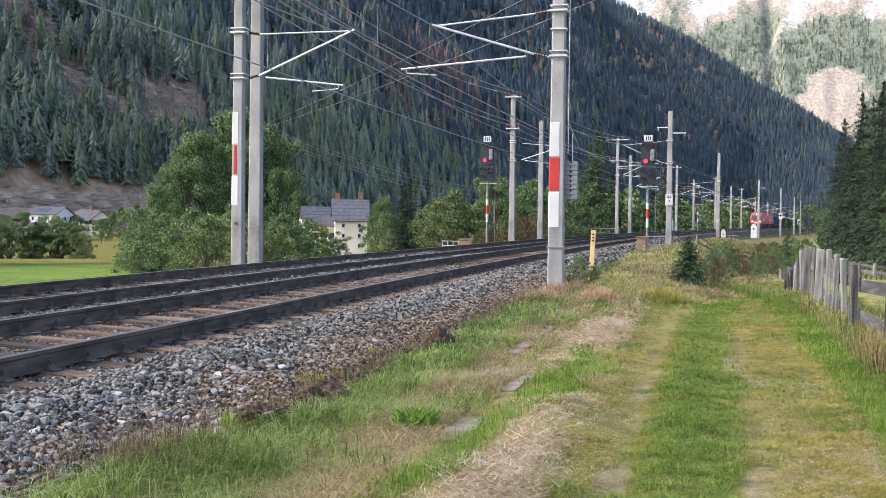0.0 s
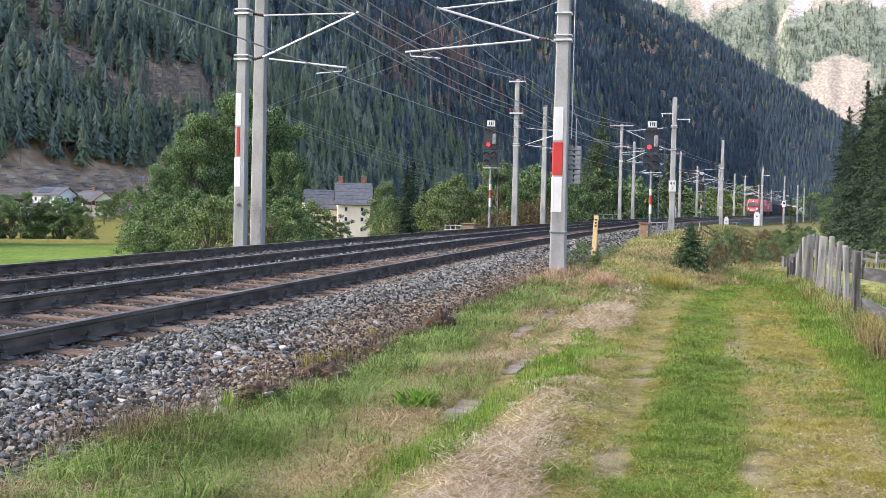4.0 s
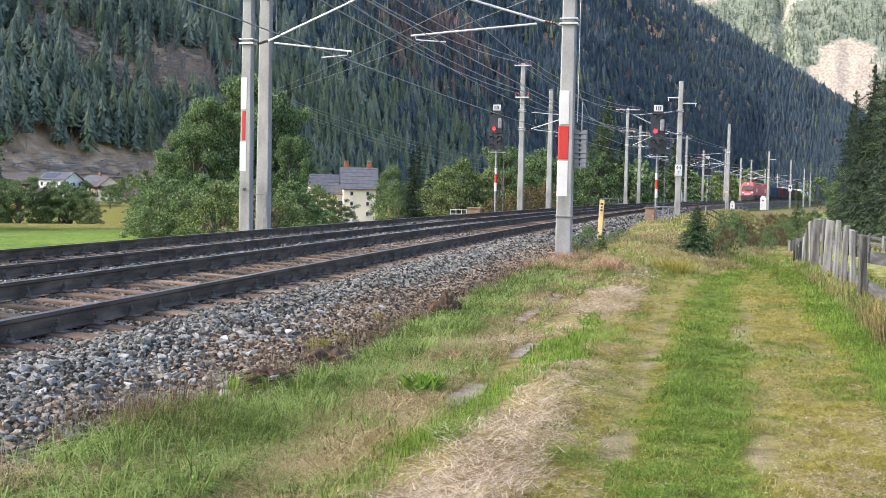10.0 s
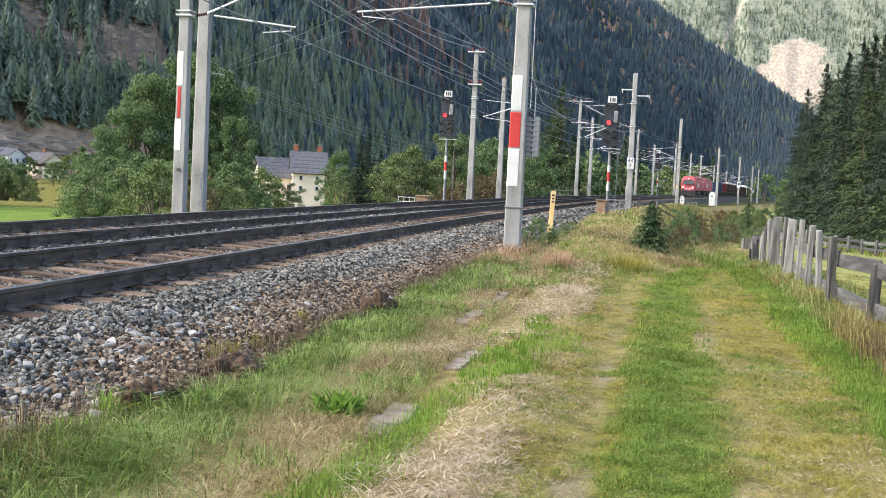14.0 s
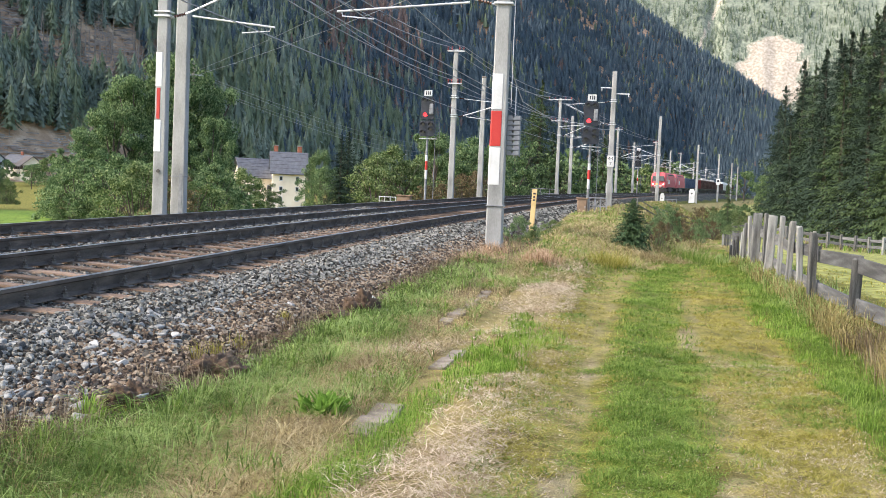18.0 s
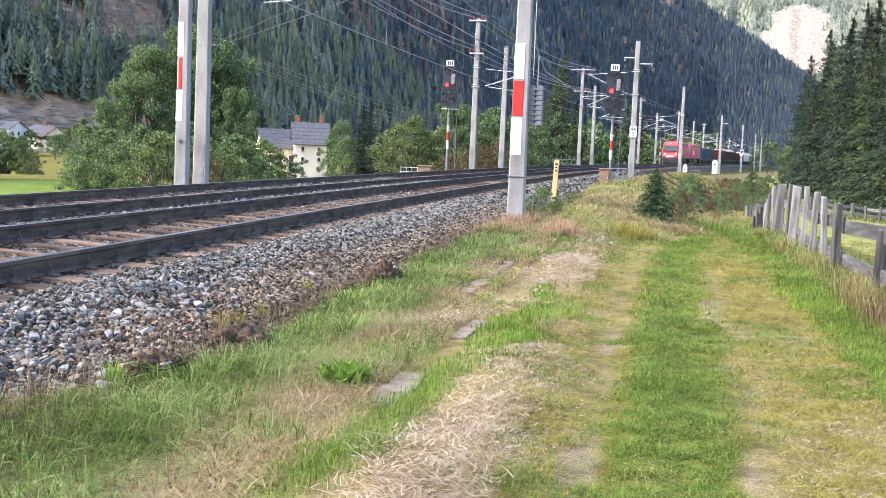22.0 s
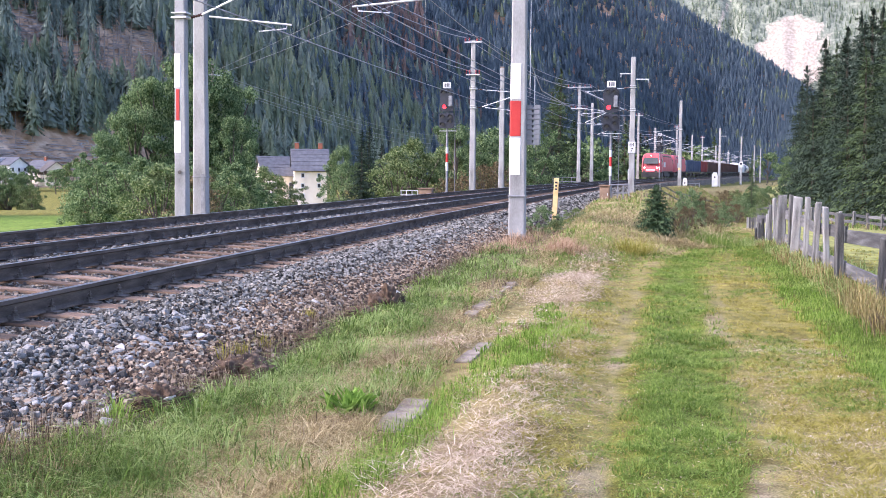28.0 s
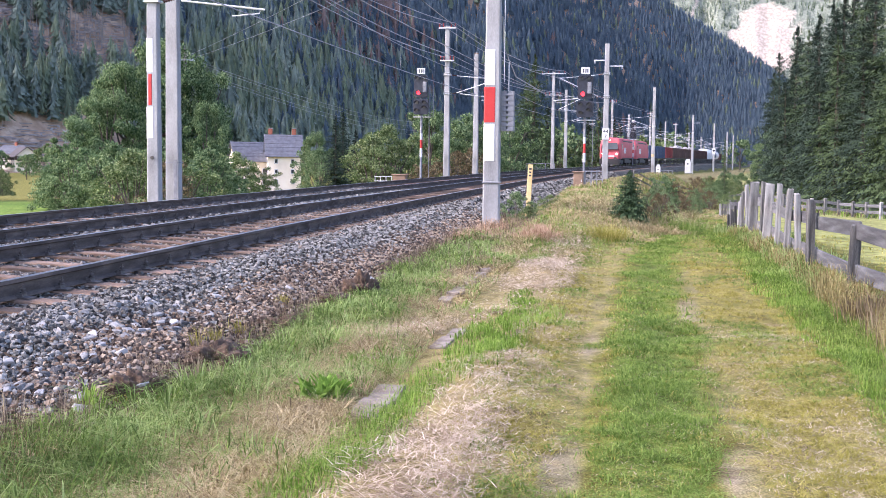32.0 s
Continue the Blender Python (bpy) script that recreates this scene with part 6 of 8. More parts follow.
def leafy_meshes(seed, leaf, leaves=5200, bushy=False, spread=0.42, size=0.024, limbs=9):
    """A unit-high broadleaf tree or bush: stem with limbs, and a crown of clumped leaves with gaps."""
    rng = np.random.default_rng(seed)
    bm = bmesh.new()
    ends = []
    if not bushy:
        rod(bm, (0, 0, -0.04), (0.01, 0, 0.30), 0.026, 0.018, 8)
        for i in range(limbs):
            a, z0 = rng.uniform(0, 6.283), rng.uniform(0.14, 0.5)
            r, z1 = rng.uniform(0.14, spread), rng.uniform(0.40, 0.95)
            rod(bm, (0.01, 0, min(z0, 0.42)), (r * 0.5 * math.cos(a), r * 0.5 * math.sin(a), (z0 + z1) / 2), 0.012, 0.008, 5)
            rod(bm, (r * 0.5 * math.cos(a), r * 0.5 * math.sin(a), (z0 + z1) / 2), (r * math.cos(a), r * math.sin(a), z1), 0.008, 0.002, 5)
            ends.append((r * math.cos(a) * 0.9, r * math.sin(a) * 0.9, z1))
        rod(bm, (0.01, 0, 0.30), (0.0, 0.01, 0.92), 0.018, 0.003, 6)
    else:
        for i in range(limbs + 5):
            a, r, z1 = rng.uniform(0, 6.283), rng.uniform(0.08, spread), rng.uniform(0.45, 0.95)
            rod(bm, (0.03 * math.cos(a), 0.03 * math.sin(a), -0.05), (r * math.cos(a), r * math.sin(a), z1), 0.012, 0.003, 5)
            ends.append((r * math.cos(a), r * math.sin(a), z1))
    tm = bpy.data.meshes.new("trunk")
    bm.to_mesh(tm)
    bm.free()
    tm.materials.append(BARK)
    clumps = [np.array(e) for e in ends]
    lo = 0.05 if bushy else 0.14
    for _ in range(46 if not bushy else 64):
        a, q = rng.uniform(0, 6.283), rng.random()
        z = lo + (0.96 - lo) * rng.random() ** (1.35 if bushy else 1.0)
        prof = spread * (1 - abs((z - (0.42 if not bushy else 0.3)) / 0.62) ** 2.2)
        r = max(0.03, prof) * (0.55 + 0.5 * q)
        clumps.append(np.array([r * math.cos(a), r * math.sin(a), z]))
    per = leaves // len(clumps)
    C = []
    for c in clumps:
        rad = rng.uniform(0.045, 0.10) * (1.3 if bushy else 1.0)
        g = rng.normal(0, 1, (per, 3))
        g = g / np.linalg.norm(g, axis=1)[:, None] * rng.random((per, 1)) ** 0.45 * rad * np.array([1.15, 1.15, 0.85])
        C.append(c + g)
    C = np.concatenate(C)
    C[:, 2] = np.maximum(C[:, 2], 0.01)
    n = len(C)
    u = rng.normal(0, 1, (n, 3))
    u[:, 2] -= 0.4
    u = u / np.linalg.norm(u, axis=1)[:, None]
    w = np.cross(u, rng.normal(0, 1, (n, 3)))
    w = w / np.linalg.norm(w, axis=1)[:, None]
    k = size * rng.uniform(0.6, 1.4, (n, 1))
    return tm, quads_mesh("crown", C, u * k * 1.3, w * k * 0.42, leaf)


SPRUCES = [spruce_meshes(100 + i, NEEDLE, 30, 17, sl, 58, fat=0.36) for i, sl in enumerate((0.17, 0.20, 0.15, 0.22))]
LARCHES = [spruce_meshes(120 + i, NEEDLE_LARCH, 28, 15, sl, 50, fat=0.40) for i, sl in enumerate((0.17, 0.20))]
YOUNG = spruce_meshes(130, NEEDLE_YOUNG, 32, 26, 0.36, 22, 0.02, 1.3, 0.55)
TREES = [leafy_meshes(140 + i, LEAF, 24000, False, sp, 0.0145) for i, sp in enumerate((0.42, 0.46, 0.38))]
BUSHES = [leafy_meshes(150 + i, LEAF, 9500, True, sp, 0.027) for i, sp in enumerate((0.55, 0.75, 0.62))]
PALE_BUSHES = [leafy_meshes(160 + i, LEAF_PALE, 9500, True, sp, 0.025) for i, sp in enumerate((0.55, 0.7))]
BROWN_BUSHES = [leafy_meshes(165 + i, LEAF_BROWN, 2600, True, sp, 0.035, 14) for i, sp in enumerate((0.55, 0.7))]
FAR = {
    "spruce": [spruce_meshes(170 + i, NEEDLE, 22, 9, sl, 5, 0.03, 2.0) for i, sl in enumerate((0.18, 0.22))],
    "larch": [spruce_meshes(175 + i, NEEDLE_LARCH, 20, 9, sl, 5, 0.03, 2.0) for i, sl in enumerate((0.18, 0.21))],
    "tree": [leafy_meshes(180 + i, LEAF, 2400, False, sp, 0.045, 6) for i, sp in enumerate((0.45, 0.52))],
    "bush": [leafy_meshes(184 + i, LEAF, 2200, True, sp, 0.06, 5) for i, sp in enumerate((0.55, 0.7))],
    "pale": [leafy_meshes(187, LEAF_PALE, 2200, True, 0.6, 0.055, 5)],
    "thicket": BROWN_BUSHES,
}
KINDS = {
    "spruce": (SPRUCES, "spruce_tree", "dark green spruce tree with drooping branches", "tree", "spruce trees"),
    "larch": (LARCHES, "larch_tree", "yellowish green larch tree", "tree", "larch trees"),
    "tree": (TREES, "broadleaf_tree", "green broadleaf tree with a dense crown", "tree", "broadleaf trees"),
    "bush": (BUSHES, "bush", "dense green bush beside the railway", "bush", "bushes"),
    "pale": (PALE_BUSHES, "willow_bush", "pale green willow bush", "bush", "bushes"),
    "thicket": (BROWN_BUSHES, "thicket", "brownish autumn thicket with bare twigs", "bush", "thickets"),
}
_tree_rng = random.Random(77)
_seq = {}


def plant(kind, p, h, wide=1.0, label=""):
    meshes, name, lab, cat, group = KINDS[kind]
    if p.length > 160:
        meshes = FAR[kind]
    i = _seq[kind] = _seq.get(kind, -1) + 1
    tm, cm = meshes[i % len(meshes)]
    # keep crowns clear of the line
    s, d = to_line(p.x, p.y)
    if p.length > 60 and d < 3:
        reach = max(max(abs(v.co.x), abs(v.co.y)) for v in cm.vertices) * h * wide
        if d + reach > -8.4:
            p = at(s, -8.4 - reach)
    top = tagged(new(name), label or lab, cat, group)
    top.matrix_basis = pose(p.x, p.y, p.z, _tree_rng.uniform(-2, 2), _tree_rng.uniform(-2, 2), _tree_rng.uniform(0, 360)) @ Matrix.Diagonal((h * wide, h * wide, h, 1))
    shared("trunk", tm, top)
    shared("crown", cm, top)
    return top


# left of the tracks, near to far: kind, azimuth, distance, height of the tip above the eye's ground, width
for kind, az, dist, tip, wide in (
        ("tree", -21.3, 76, 8.5, 1.0), ("pale", -20.2, 84, 1.4, 1.0), ("tree", -19.3, 96, 1.9, 1.0), ("bush", -18.6, 98, 1.3, 1.1), ("tree", -17.9, 98, 2.1, 1.0), ("bush", -17.3, 97, 1.5, 1.0), ("tree", -16.7, 98, 2.2, 0.9), ("pale", -16.1, 99, 1.3, 1.1), ("tree", -15.5, 98, 2.0, 0.9), ("bush", -15.0, 97, 1.7, 1.0), ("tree", -14.5, 96, 1.3, 0.9), ("pale", -14.0, 95, 0.6, 0.9),
        ("bush", -12.0, 66, 0.4, 0.9), ("pale", -11.4, 62, 1.2, 0.9), ("tree", -10.6, 66, 3.6, 0.85), ("tree", -9.4, 70, 5.6, 0.75), ("tree", -8.3, 72, 7.3, 0.72), ("tree", -7.2, 73, 8.7, 0.74), ("tree", -6.1, 75, 8.5, 0.72), ("tree", -5.2, 74, 7.2, 0.66), ("tree", -4.7, 70, 4.8, 0.6),
        ("bush", -10.8, 58, 1.9, 1.0), ("bush", -9.2, 56, 2.3, 1.0), ("pale", -8.2, 52, 1.9, 1.1), ("bush", -7.0, 55, 2.4, 1.0), ("pale", -5.9, 50, 1.8, 1.1), ("bush", -4.7, 56, 2.0, 1.0), ("bush", -3.9, 58, 1.3, 1.0), ("pale", -3.2, 66, 1.9, 1.0), ("pale", -2.4, 72, 1.1, 1.1), ("bush", -11.3, 57, 0.3, 1.0), ("thicket", -6.5, 48, 1.4, 1.0),
        ("pale", -1.9, 95, -0.6, 1.0), ("tree", 0.65, 98, 4.0, 0.62), ("bush", 0.75, 92, 2.4, 0.8), ("spruce", 1.55, 78, 4.5, 1.5), ("spruce", 1.9, 100, 5.6, 1.5), ("spruce", 2.5, 104, 4.2, 1.5), ("pale", 3.3, 92, 3.6, 1.0), ("pale", 4.2, 94, 4.4, 1.0), ("pale", 5.0, 96, 3.2, 1.0), ("thicket", 5.9, 88, 1.3, 1.2), ("thicket", 6.6, 92, 1.5, 1.2), ("tree", 6.3, 106, 6.2, 0.9),
        ("bush", 7.4, 112, 5.6, 0.9), ("bush", 8.2, 115, 6.0, 0.9), ("thicket", 7.6, 100, 2.4, 1.2), ("thicket", 8.4, 104, 2.8, 1.2), ("bush", 9.2, 120, 5.4, 0.9), ("spruce", 9.9, 140, 8.8, 1.3), ("bush", 10.5, 132, 7.2, 0.9), ("larch", 11.4, 150, 15.2, 1.6), ("larch", 10.9, 156, 12.2, 1.6), ("spruce", 11.0, 146, 8.4, 1.7), ("spruce", 12.0, 165, 9.3, 1.4), ("bush", 12.6, 165, 6.6, 0.9), ("bush", 13.2, 172, 7.2, 0.9),
        ("spruce", 14.0, 190, 9.0, 1.3), ("larch", 14.5, 200, 10.8, 1.2), ("bush", 15.0, 205, 6.5, 1.0), ("spruce", 15.6, 215, 9.4, 1.3), ("bush", 16.2, 230, 7.3, 1.0), ("bush", 16.9, 240, 7.8, 1.0), ("spruce", 17.6, 345, 13.5, 1.3), ("bush", 18.3, 370, 11.0, 1.0), ("larch", 19.0, 385, 14.5, 1.2), ("bush", 19.6, 400, 10.0, 1.1), ("spruce", 20.4, 420, 13.0, 1.3), ("tree", 21.3, 420, 10.5, 1.0)):
    base = polar(az, dist)
    plant(kind, base, tip - base.z, wide)
# farther copses on the valley floor, in front of the slope
for i in range(64):
    az, dist = -20 + 0.62 * i + _tree_rng.uniform(-0.3, 0.3), _tree_rng.uniform(230, 430)
    if -17.8 < az < -13.0 or -3.6 < az < -0.4:
        if dist < 440:
            dist = _tree_rng.uniform(440, 520)
    kind = _tree_rng.choice(("tree", "tree", "bush", "pale", "spruce", "larch", "tree"))
    p = polar(az, dist, -3.6 if az < 6 else -1.5)
    plant(kind, p, _tree_rng.uniform(5, 9.5) * (1.3 if kind in ("spruce", "larch") else 1.0), 1.0, {"spruce": "far spruce at the foot of the slope", "larch": "far larch at the foot of the slope"}.get(kind, "far green tree at the foot of the slope"))
# the spruce wood on the far side of the meadow
for kind, az, dist, tip, wide in (
        ("tree", 22.3, 150, 3.2, 0.9), ("tree", 22.7, 140, 5.4, 0.9), ("spruce", 22.6, 150, 13.0, 1.2), ("spruce", 23.1, 135, 13.9, 1.3), ("spruce", 23.7, 122, 13.4, 1.4), ("spruce", 23.4, 112, 9.0, 1.5), ("larch", 24.2, 112, 13.4, 1.4), ("spruce", 24.5, 98, 9.5, 1.5), ("spruce", 24.8, 103, 14.1, 1.4), ("spruce", 25.3, 95, 13.6, 1.4),
        ("larch", 25.7, 78, 9.6, 1.3), ("spruce", 25.9, 86, 13.3, 1.5), ("larch", 26.5, 80, 13.3, 1.5), ("spruce", 25.0, 84, 7.6, 1.6), ("spruce", 26.9, 72, 9.0, 1.5), ("spruce", 27.3, 76, 13.6, 1.5), ("larch", 28.2, 72, 13.5, 1.5), ("spruce", 29.2, 68, 13.0, 1.5), ("larch", 27.9, 66, 9.0, 1.3), ("spruce", 30.5, 66, 13.0, 1.5),
        ("spruce", 24.0, 128, 16.0, 1.3), ("spruce", 25.6, 108, 16.0, 1.3), ("spruce", 27.0, 98, 15.0, 1.4), ("spruce", 28.6, 92, 15.0, 1.4), ("spruce", 23.5, 150, 14.0, 1.3), ("spruce", 26.2, 100, 15.5, 1.4), ("spruce", 24.7, 118, 15.0, 1.4)):
    base = polar(az, dist)
    plant(kind, base, tip - base.z, wide * 0.98)
# the young fir and the bushes on the embankment
YL = "small dense young spruce beside the grassy path"
fir = tagged(new("young_spruce"), YL, "tree")
fir.matrix_basis = stand(28.5, 5.40, None) @ Matrix.Diagonal((1.45, 1.45, 1.15, 1))
shared("trunk", YOUNG[0], fir)
shared("crown", YOUNG[1], fir)
for kind, s, d, h, wide in (("pale", 37.0, 2.9, 0.5, 1.4), ("pale", 31.0, 2.85, 0.45, 1.4), ("bush", 31.5, 2.5, 0.75, 0.9), ("thicket", 29.6, 6.05, 0.75, 0.9), ("bush", 37.0, 6.3, 1.15, 0.7), ("thicket", 40.0, 6.7, 1.05, 0.9), ("thicket", 44.0, 7.0, 0.9, 1.0), ("bush", 30.6, 5.9, 0.7, 0.8)):
    plant(kind, at(s, d), h, wide)
for kind, az, dist, h, wide in (("bush", 18.1, 47, 1.35, 0.9), ("pale", 18.8, 44, 0.8, 1.2), ("bush", 19.3, 50, 1.1, 1.1), ("thicket", 19.9, 54, 1.3, 1.0), ("thicket", 18.7, 55, 1.2, 1.1), ("thicket", 17.9, 66, 1.2, 1.2), ("bush", 18.5, 72, 1.4, 1.1), ("thicket", 19.4, 76, 1.6, 1.1), ("bush", 20.2, 60, 1.5, 1.0), ("bush", 19.3, 64, 1.7, 0.9), ("bush", 20.3, 66, 2.1, 0.9), ("pale", 20.9, 70, 2.2, 0.9), ("bush", 21.4, 84, 1.8, 0.9), ("pale", 21.0, 58, 1.2, 1.2), ("bush", 20.8, 92, 1.7, 1.0), ("thicket", 18.6, 40, 0.6, 1.2), ("pale", 19.9, 80, 1.6, 1.0)):
    base = polar(az, dist)
    plant(kind, base, min(h, 1.25 - base.z) * (0.72 if dist < 75 else 1.0), wide)
plant("larch", polar(20.6, 62), 3.4, 0.8, "thin young larch on the embankment")


# ---- the freight train on the far track ----
TRACK_D = -3.977 - GAUGE / 2
TRAIN = []      # (thing, distance of its middle behind the train's front, half the distance of its bogies)
WHEELS = []     # (wheelset, its pose on the wagon, radius)


def wheelset(parent, x, y, r, mat):
    top = new("wheelset")
    top.parent = parent
    top["label"] = "dark steel wheelset"
    for sx in (-0.75, 0.75):
        bm = bmesh.new()
        rod(bm, (sx - 0.06, 0, 0), (sx + 0.06, 0, 0), r, n=16)
        rod(bm, (sx - 0.075, 0, 0), (sx + 0.075, 0, 0), r * 0.35, n=10)
        part("wheel", bm, mat, top)
    bm = bmesh.new()
    rod(bm, (-0.8, 0, 0), (0.8, 0, 0), 0.09, n=8)
    part("axle", bm, mat, top)
    WHEELS.append((top, (x, y, r), r))


def bogie(parent, y, base, r, mat=None):
    mat = mat or LOCO_DARK
    for sx in (-1.05, 1.05):
        bm = bmesh.new()
        prism(bm, [(-base / 2 - 0.5, r), (-base / 2 - 0.4, r + 0.28), (base / 2 + 0.4, r + 0.28), (base / 2 + 0.5, r), (base / 2 - 0.3, r - 0.08), (base / 2 - 0.5, r - 0.25), (-base / 2 + 0.5, r - 0.25), (-base / 2 + 0.3, r - 0.08)], 0.16)
        b = part("bogie_frame", bm, mat, parent, "dark bogie frame")
        b.matrix_basis = pose(sx, y, 0, 0, 0, 90)
    for k in (-1, 1):
        wheelset(parent, 0, y + k * base / 2, r, DARK_STEEL)


def loco(label):
    """An electric locomotive, 19.3 m long; its front looks along -y."""
    top = tagged(new("locomotive"), label, "locomotive", "pair of locomotives")
    L = 19.2
    # body as rings along y, with raked and rounded fronts
    prof = [(-1.42, 1.05), (-1.49, 1.5), (-1.49, 2.7), (-1.40, 3.35), (-1.12, 3.80), (-0.6, 3.95), (0.6, 3.95), (1.12, 3.80), (1.40, 3.35), (1.49, 2.7), (1.49, 1.5), (1.42, 1.05)]
    bm = bmesh.new()
    rings = []
    stations = [(0.0, 0.80), (0.35, 0.92), (0.9, 0.985), (1.8, 1.0), (L - 1.8, 1.0), (L - 0.9, 0.985), (L - 0.35, 0.92), (L, 0.80)]
    for y, k in stations:
        ring = []
        for x, z in prof:
            rake = max(0.0, z - 2.1) * 0.55
            yy = y - L / 2
            if y < 2:
                yy += rake * (1.8 - min(y, 1.8)) / 1.8
            elif y > L - 2:
                yy -= rake * (1.8 - min(L - y, 1.8)) / 1.8
            ring.append(bm.verts.new((x * k, yy, z if z < 3 else 3 + (z - 3) * (0.75 + 0.25 * (k - 0.8) / 0.2))))
        rings.append(ring)
    n = len(prof)
    for a, b in zip(rings, rings[1:]):
        for i in range(n - 1):
            bm.faces.new((a[i], a[i + 1], b[i + 1], b[i]))
        bm.faces.new((a[n - 1], a[0], b[0], b[n - 1]))
    bm.faces.new(rings[0][::-1])
    bm.faces.new(rings[-1])
    body = part("body", bm, LOCO_RED, top)
    for sgn in (-1, 1):
        bm = bmesh.new()
        prism(bm, [(-1.08, 2.22), (1.08, 2.22), (1.12, 2.5), (0.98, 3.22), (-0.98, 3.22), (-1.12, 2.5)], 0.06)
        w = part("windscreen", bm, CAB_GLASS, top, "raked windscreen reflecting the sky")
        w.matrix_basis = Matrix.Translation((0, sgn * (L / 2 - 0.28), 2.75)) @ pose(0, 0, 0, sgn * 27, 0, 0) @ Matrix.Translation((0, sgn * 0.06, -2.75))
        for x in (-0.95, 0.95):
            bm = bmesh.new()
            rod(bm, (x, sgn * (L / 2 - 0.12), 1.72), (x, sgn * (L / 2 + 0.05), 1.72), 0.125, n=12)
            part("headlight", bm, WHITE_LIGHT if sgn < 0 else GLASS_DARK, top, "bright round headlight" if sgn < 0 else "")
            bm = bmesh.new()
            rod(bm, (x * 0.92, sgn * (L / 2 - 0.1), 1.05), (x * 0.92, sgn * (L / 2 + 0.62), 1.05), 0.09, 0.11, 8)
            rod(bm, (x * 0.92, sgn * (L / 2 + 0.62), 1.05), (x * 0.92, sgn * (L / 2 + 0.67), 1.05), 0.25, n=10)
            part("buffer", bm, DARK_STEEL, top)
        bm = bmesh.new()
        rod(bm, (0, sgn * (L / 2 - 0.62), 3.55), (0, sgn * (L / 2 - 0.45), 3.53), 0.09, n=10)
        part("top_headlight", bm, WHITE_LIGHT if sgn < 0 else GLASS_DARK, top)
        bm = bmesh.new()
        prism(bm, [(-1.35, 0.25), (1.35, 0.25), (1.42, 1.0), (-1.42, 1.0)], 0.2)
        part("snow_plough", bm, LOCO_DARK, top).location = (0, sgn * (L / 2 - 0.12), 0)
        bm = bmesh.new()
        box(bm, (0, sgn * (L / 2 + 0.01), 1.38), (1.3, 0.05, 0.22), bevel=0.01)
        part("front_plate", bm, WHITE_PAINT, top, "pale front plate")
    for sx in (-1, 1):
        for y in (-7.7, 7.7):
            bm = bmesh.new()
            box(bm, (sx * 1.47, y, 2.72), (0.06, 0.8, 0.75), bevel=0.02)
            part("side_window", bm, GLASS_DARK, top)
        bm = bmesh.new()
        box(bm, (sx * 1.48, 0, 1.12), (0.05, 14.5, 0.14))
        part("sill_stripe", bm, WHITE_PAINT if sx > 5 else LOCO_DARK, top)
        for k in (-2.1, -1.2, -0.3):
            bm = bmesh.new()
            box(bm, (sx * 1.492, k - 3.2, 2.2), (0.015, 0.7, 0.8), bevel=0.004)
            part("side_mark", bm, WHITE_PAINT, top, "white block lettering on the side")
        for i in range(9):
            bm = bmesh.new()
            box(bm, (sx * 1.33, -5.5 + i * 1.35, 3.40), (0.10, 1.05, 0.34), bevel=0.01)
            part("vent_grille", bm, LOCO_DARK, top)
    bm = bmesh.new()
    box(bm, (0, 0, 0.80), (2.6, 6.0, 0.75), bevel=0.06)
    part("underfloor_box", bm, LOCO_DARK, top)
    for y in (-5.0, 5.0):
        bogie(top, y, 3.0, 0.575)
    for y, up in ((-5.6, 0), (5.6, 1)):
        bm = bmesh.new()
        zt = 5.35 if up else 4.35
        rod(bm, (-0.5, y, 4.0), (-0.4, y + 1.2, (4.0 + zt) / 2), 0.04, n=5)
        rod(bm, (0.5, y, 4.0), (0.4, y + 1.2, (4.0 + zt) / 2), 0.04, n=5)
        rod(bm, (-0.4, y + 1.2, (4.0 + zt) / 2), (-0.35, y, zt), 0.03, n=5)
        rod(bm, (0.4, y + 1.2, (4.0 + zt) / 2), (0.35, y, zt), 0.03, n=5)
        box(bm, (0, y, zt + 0.03), (1.7, 0.3, 0.06), bevel=0.02)
        part("pantograph", bm, DARK_STEEL, top)
    return top, L + 1.2


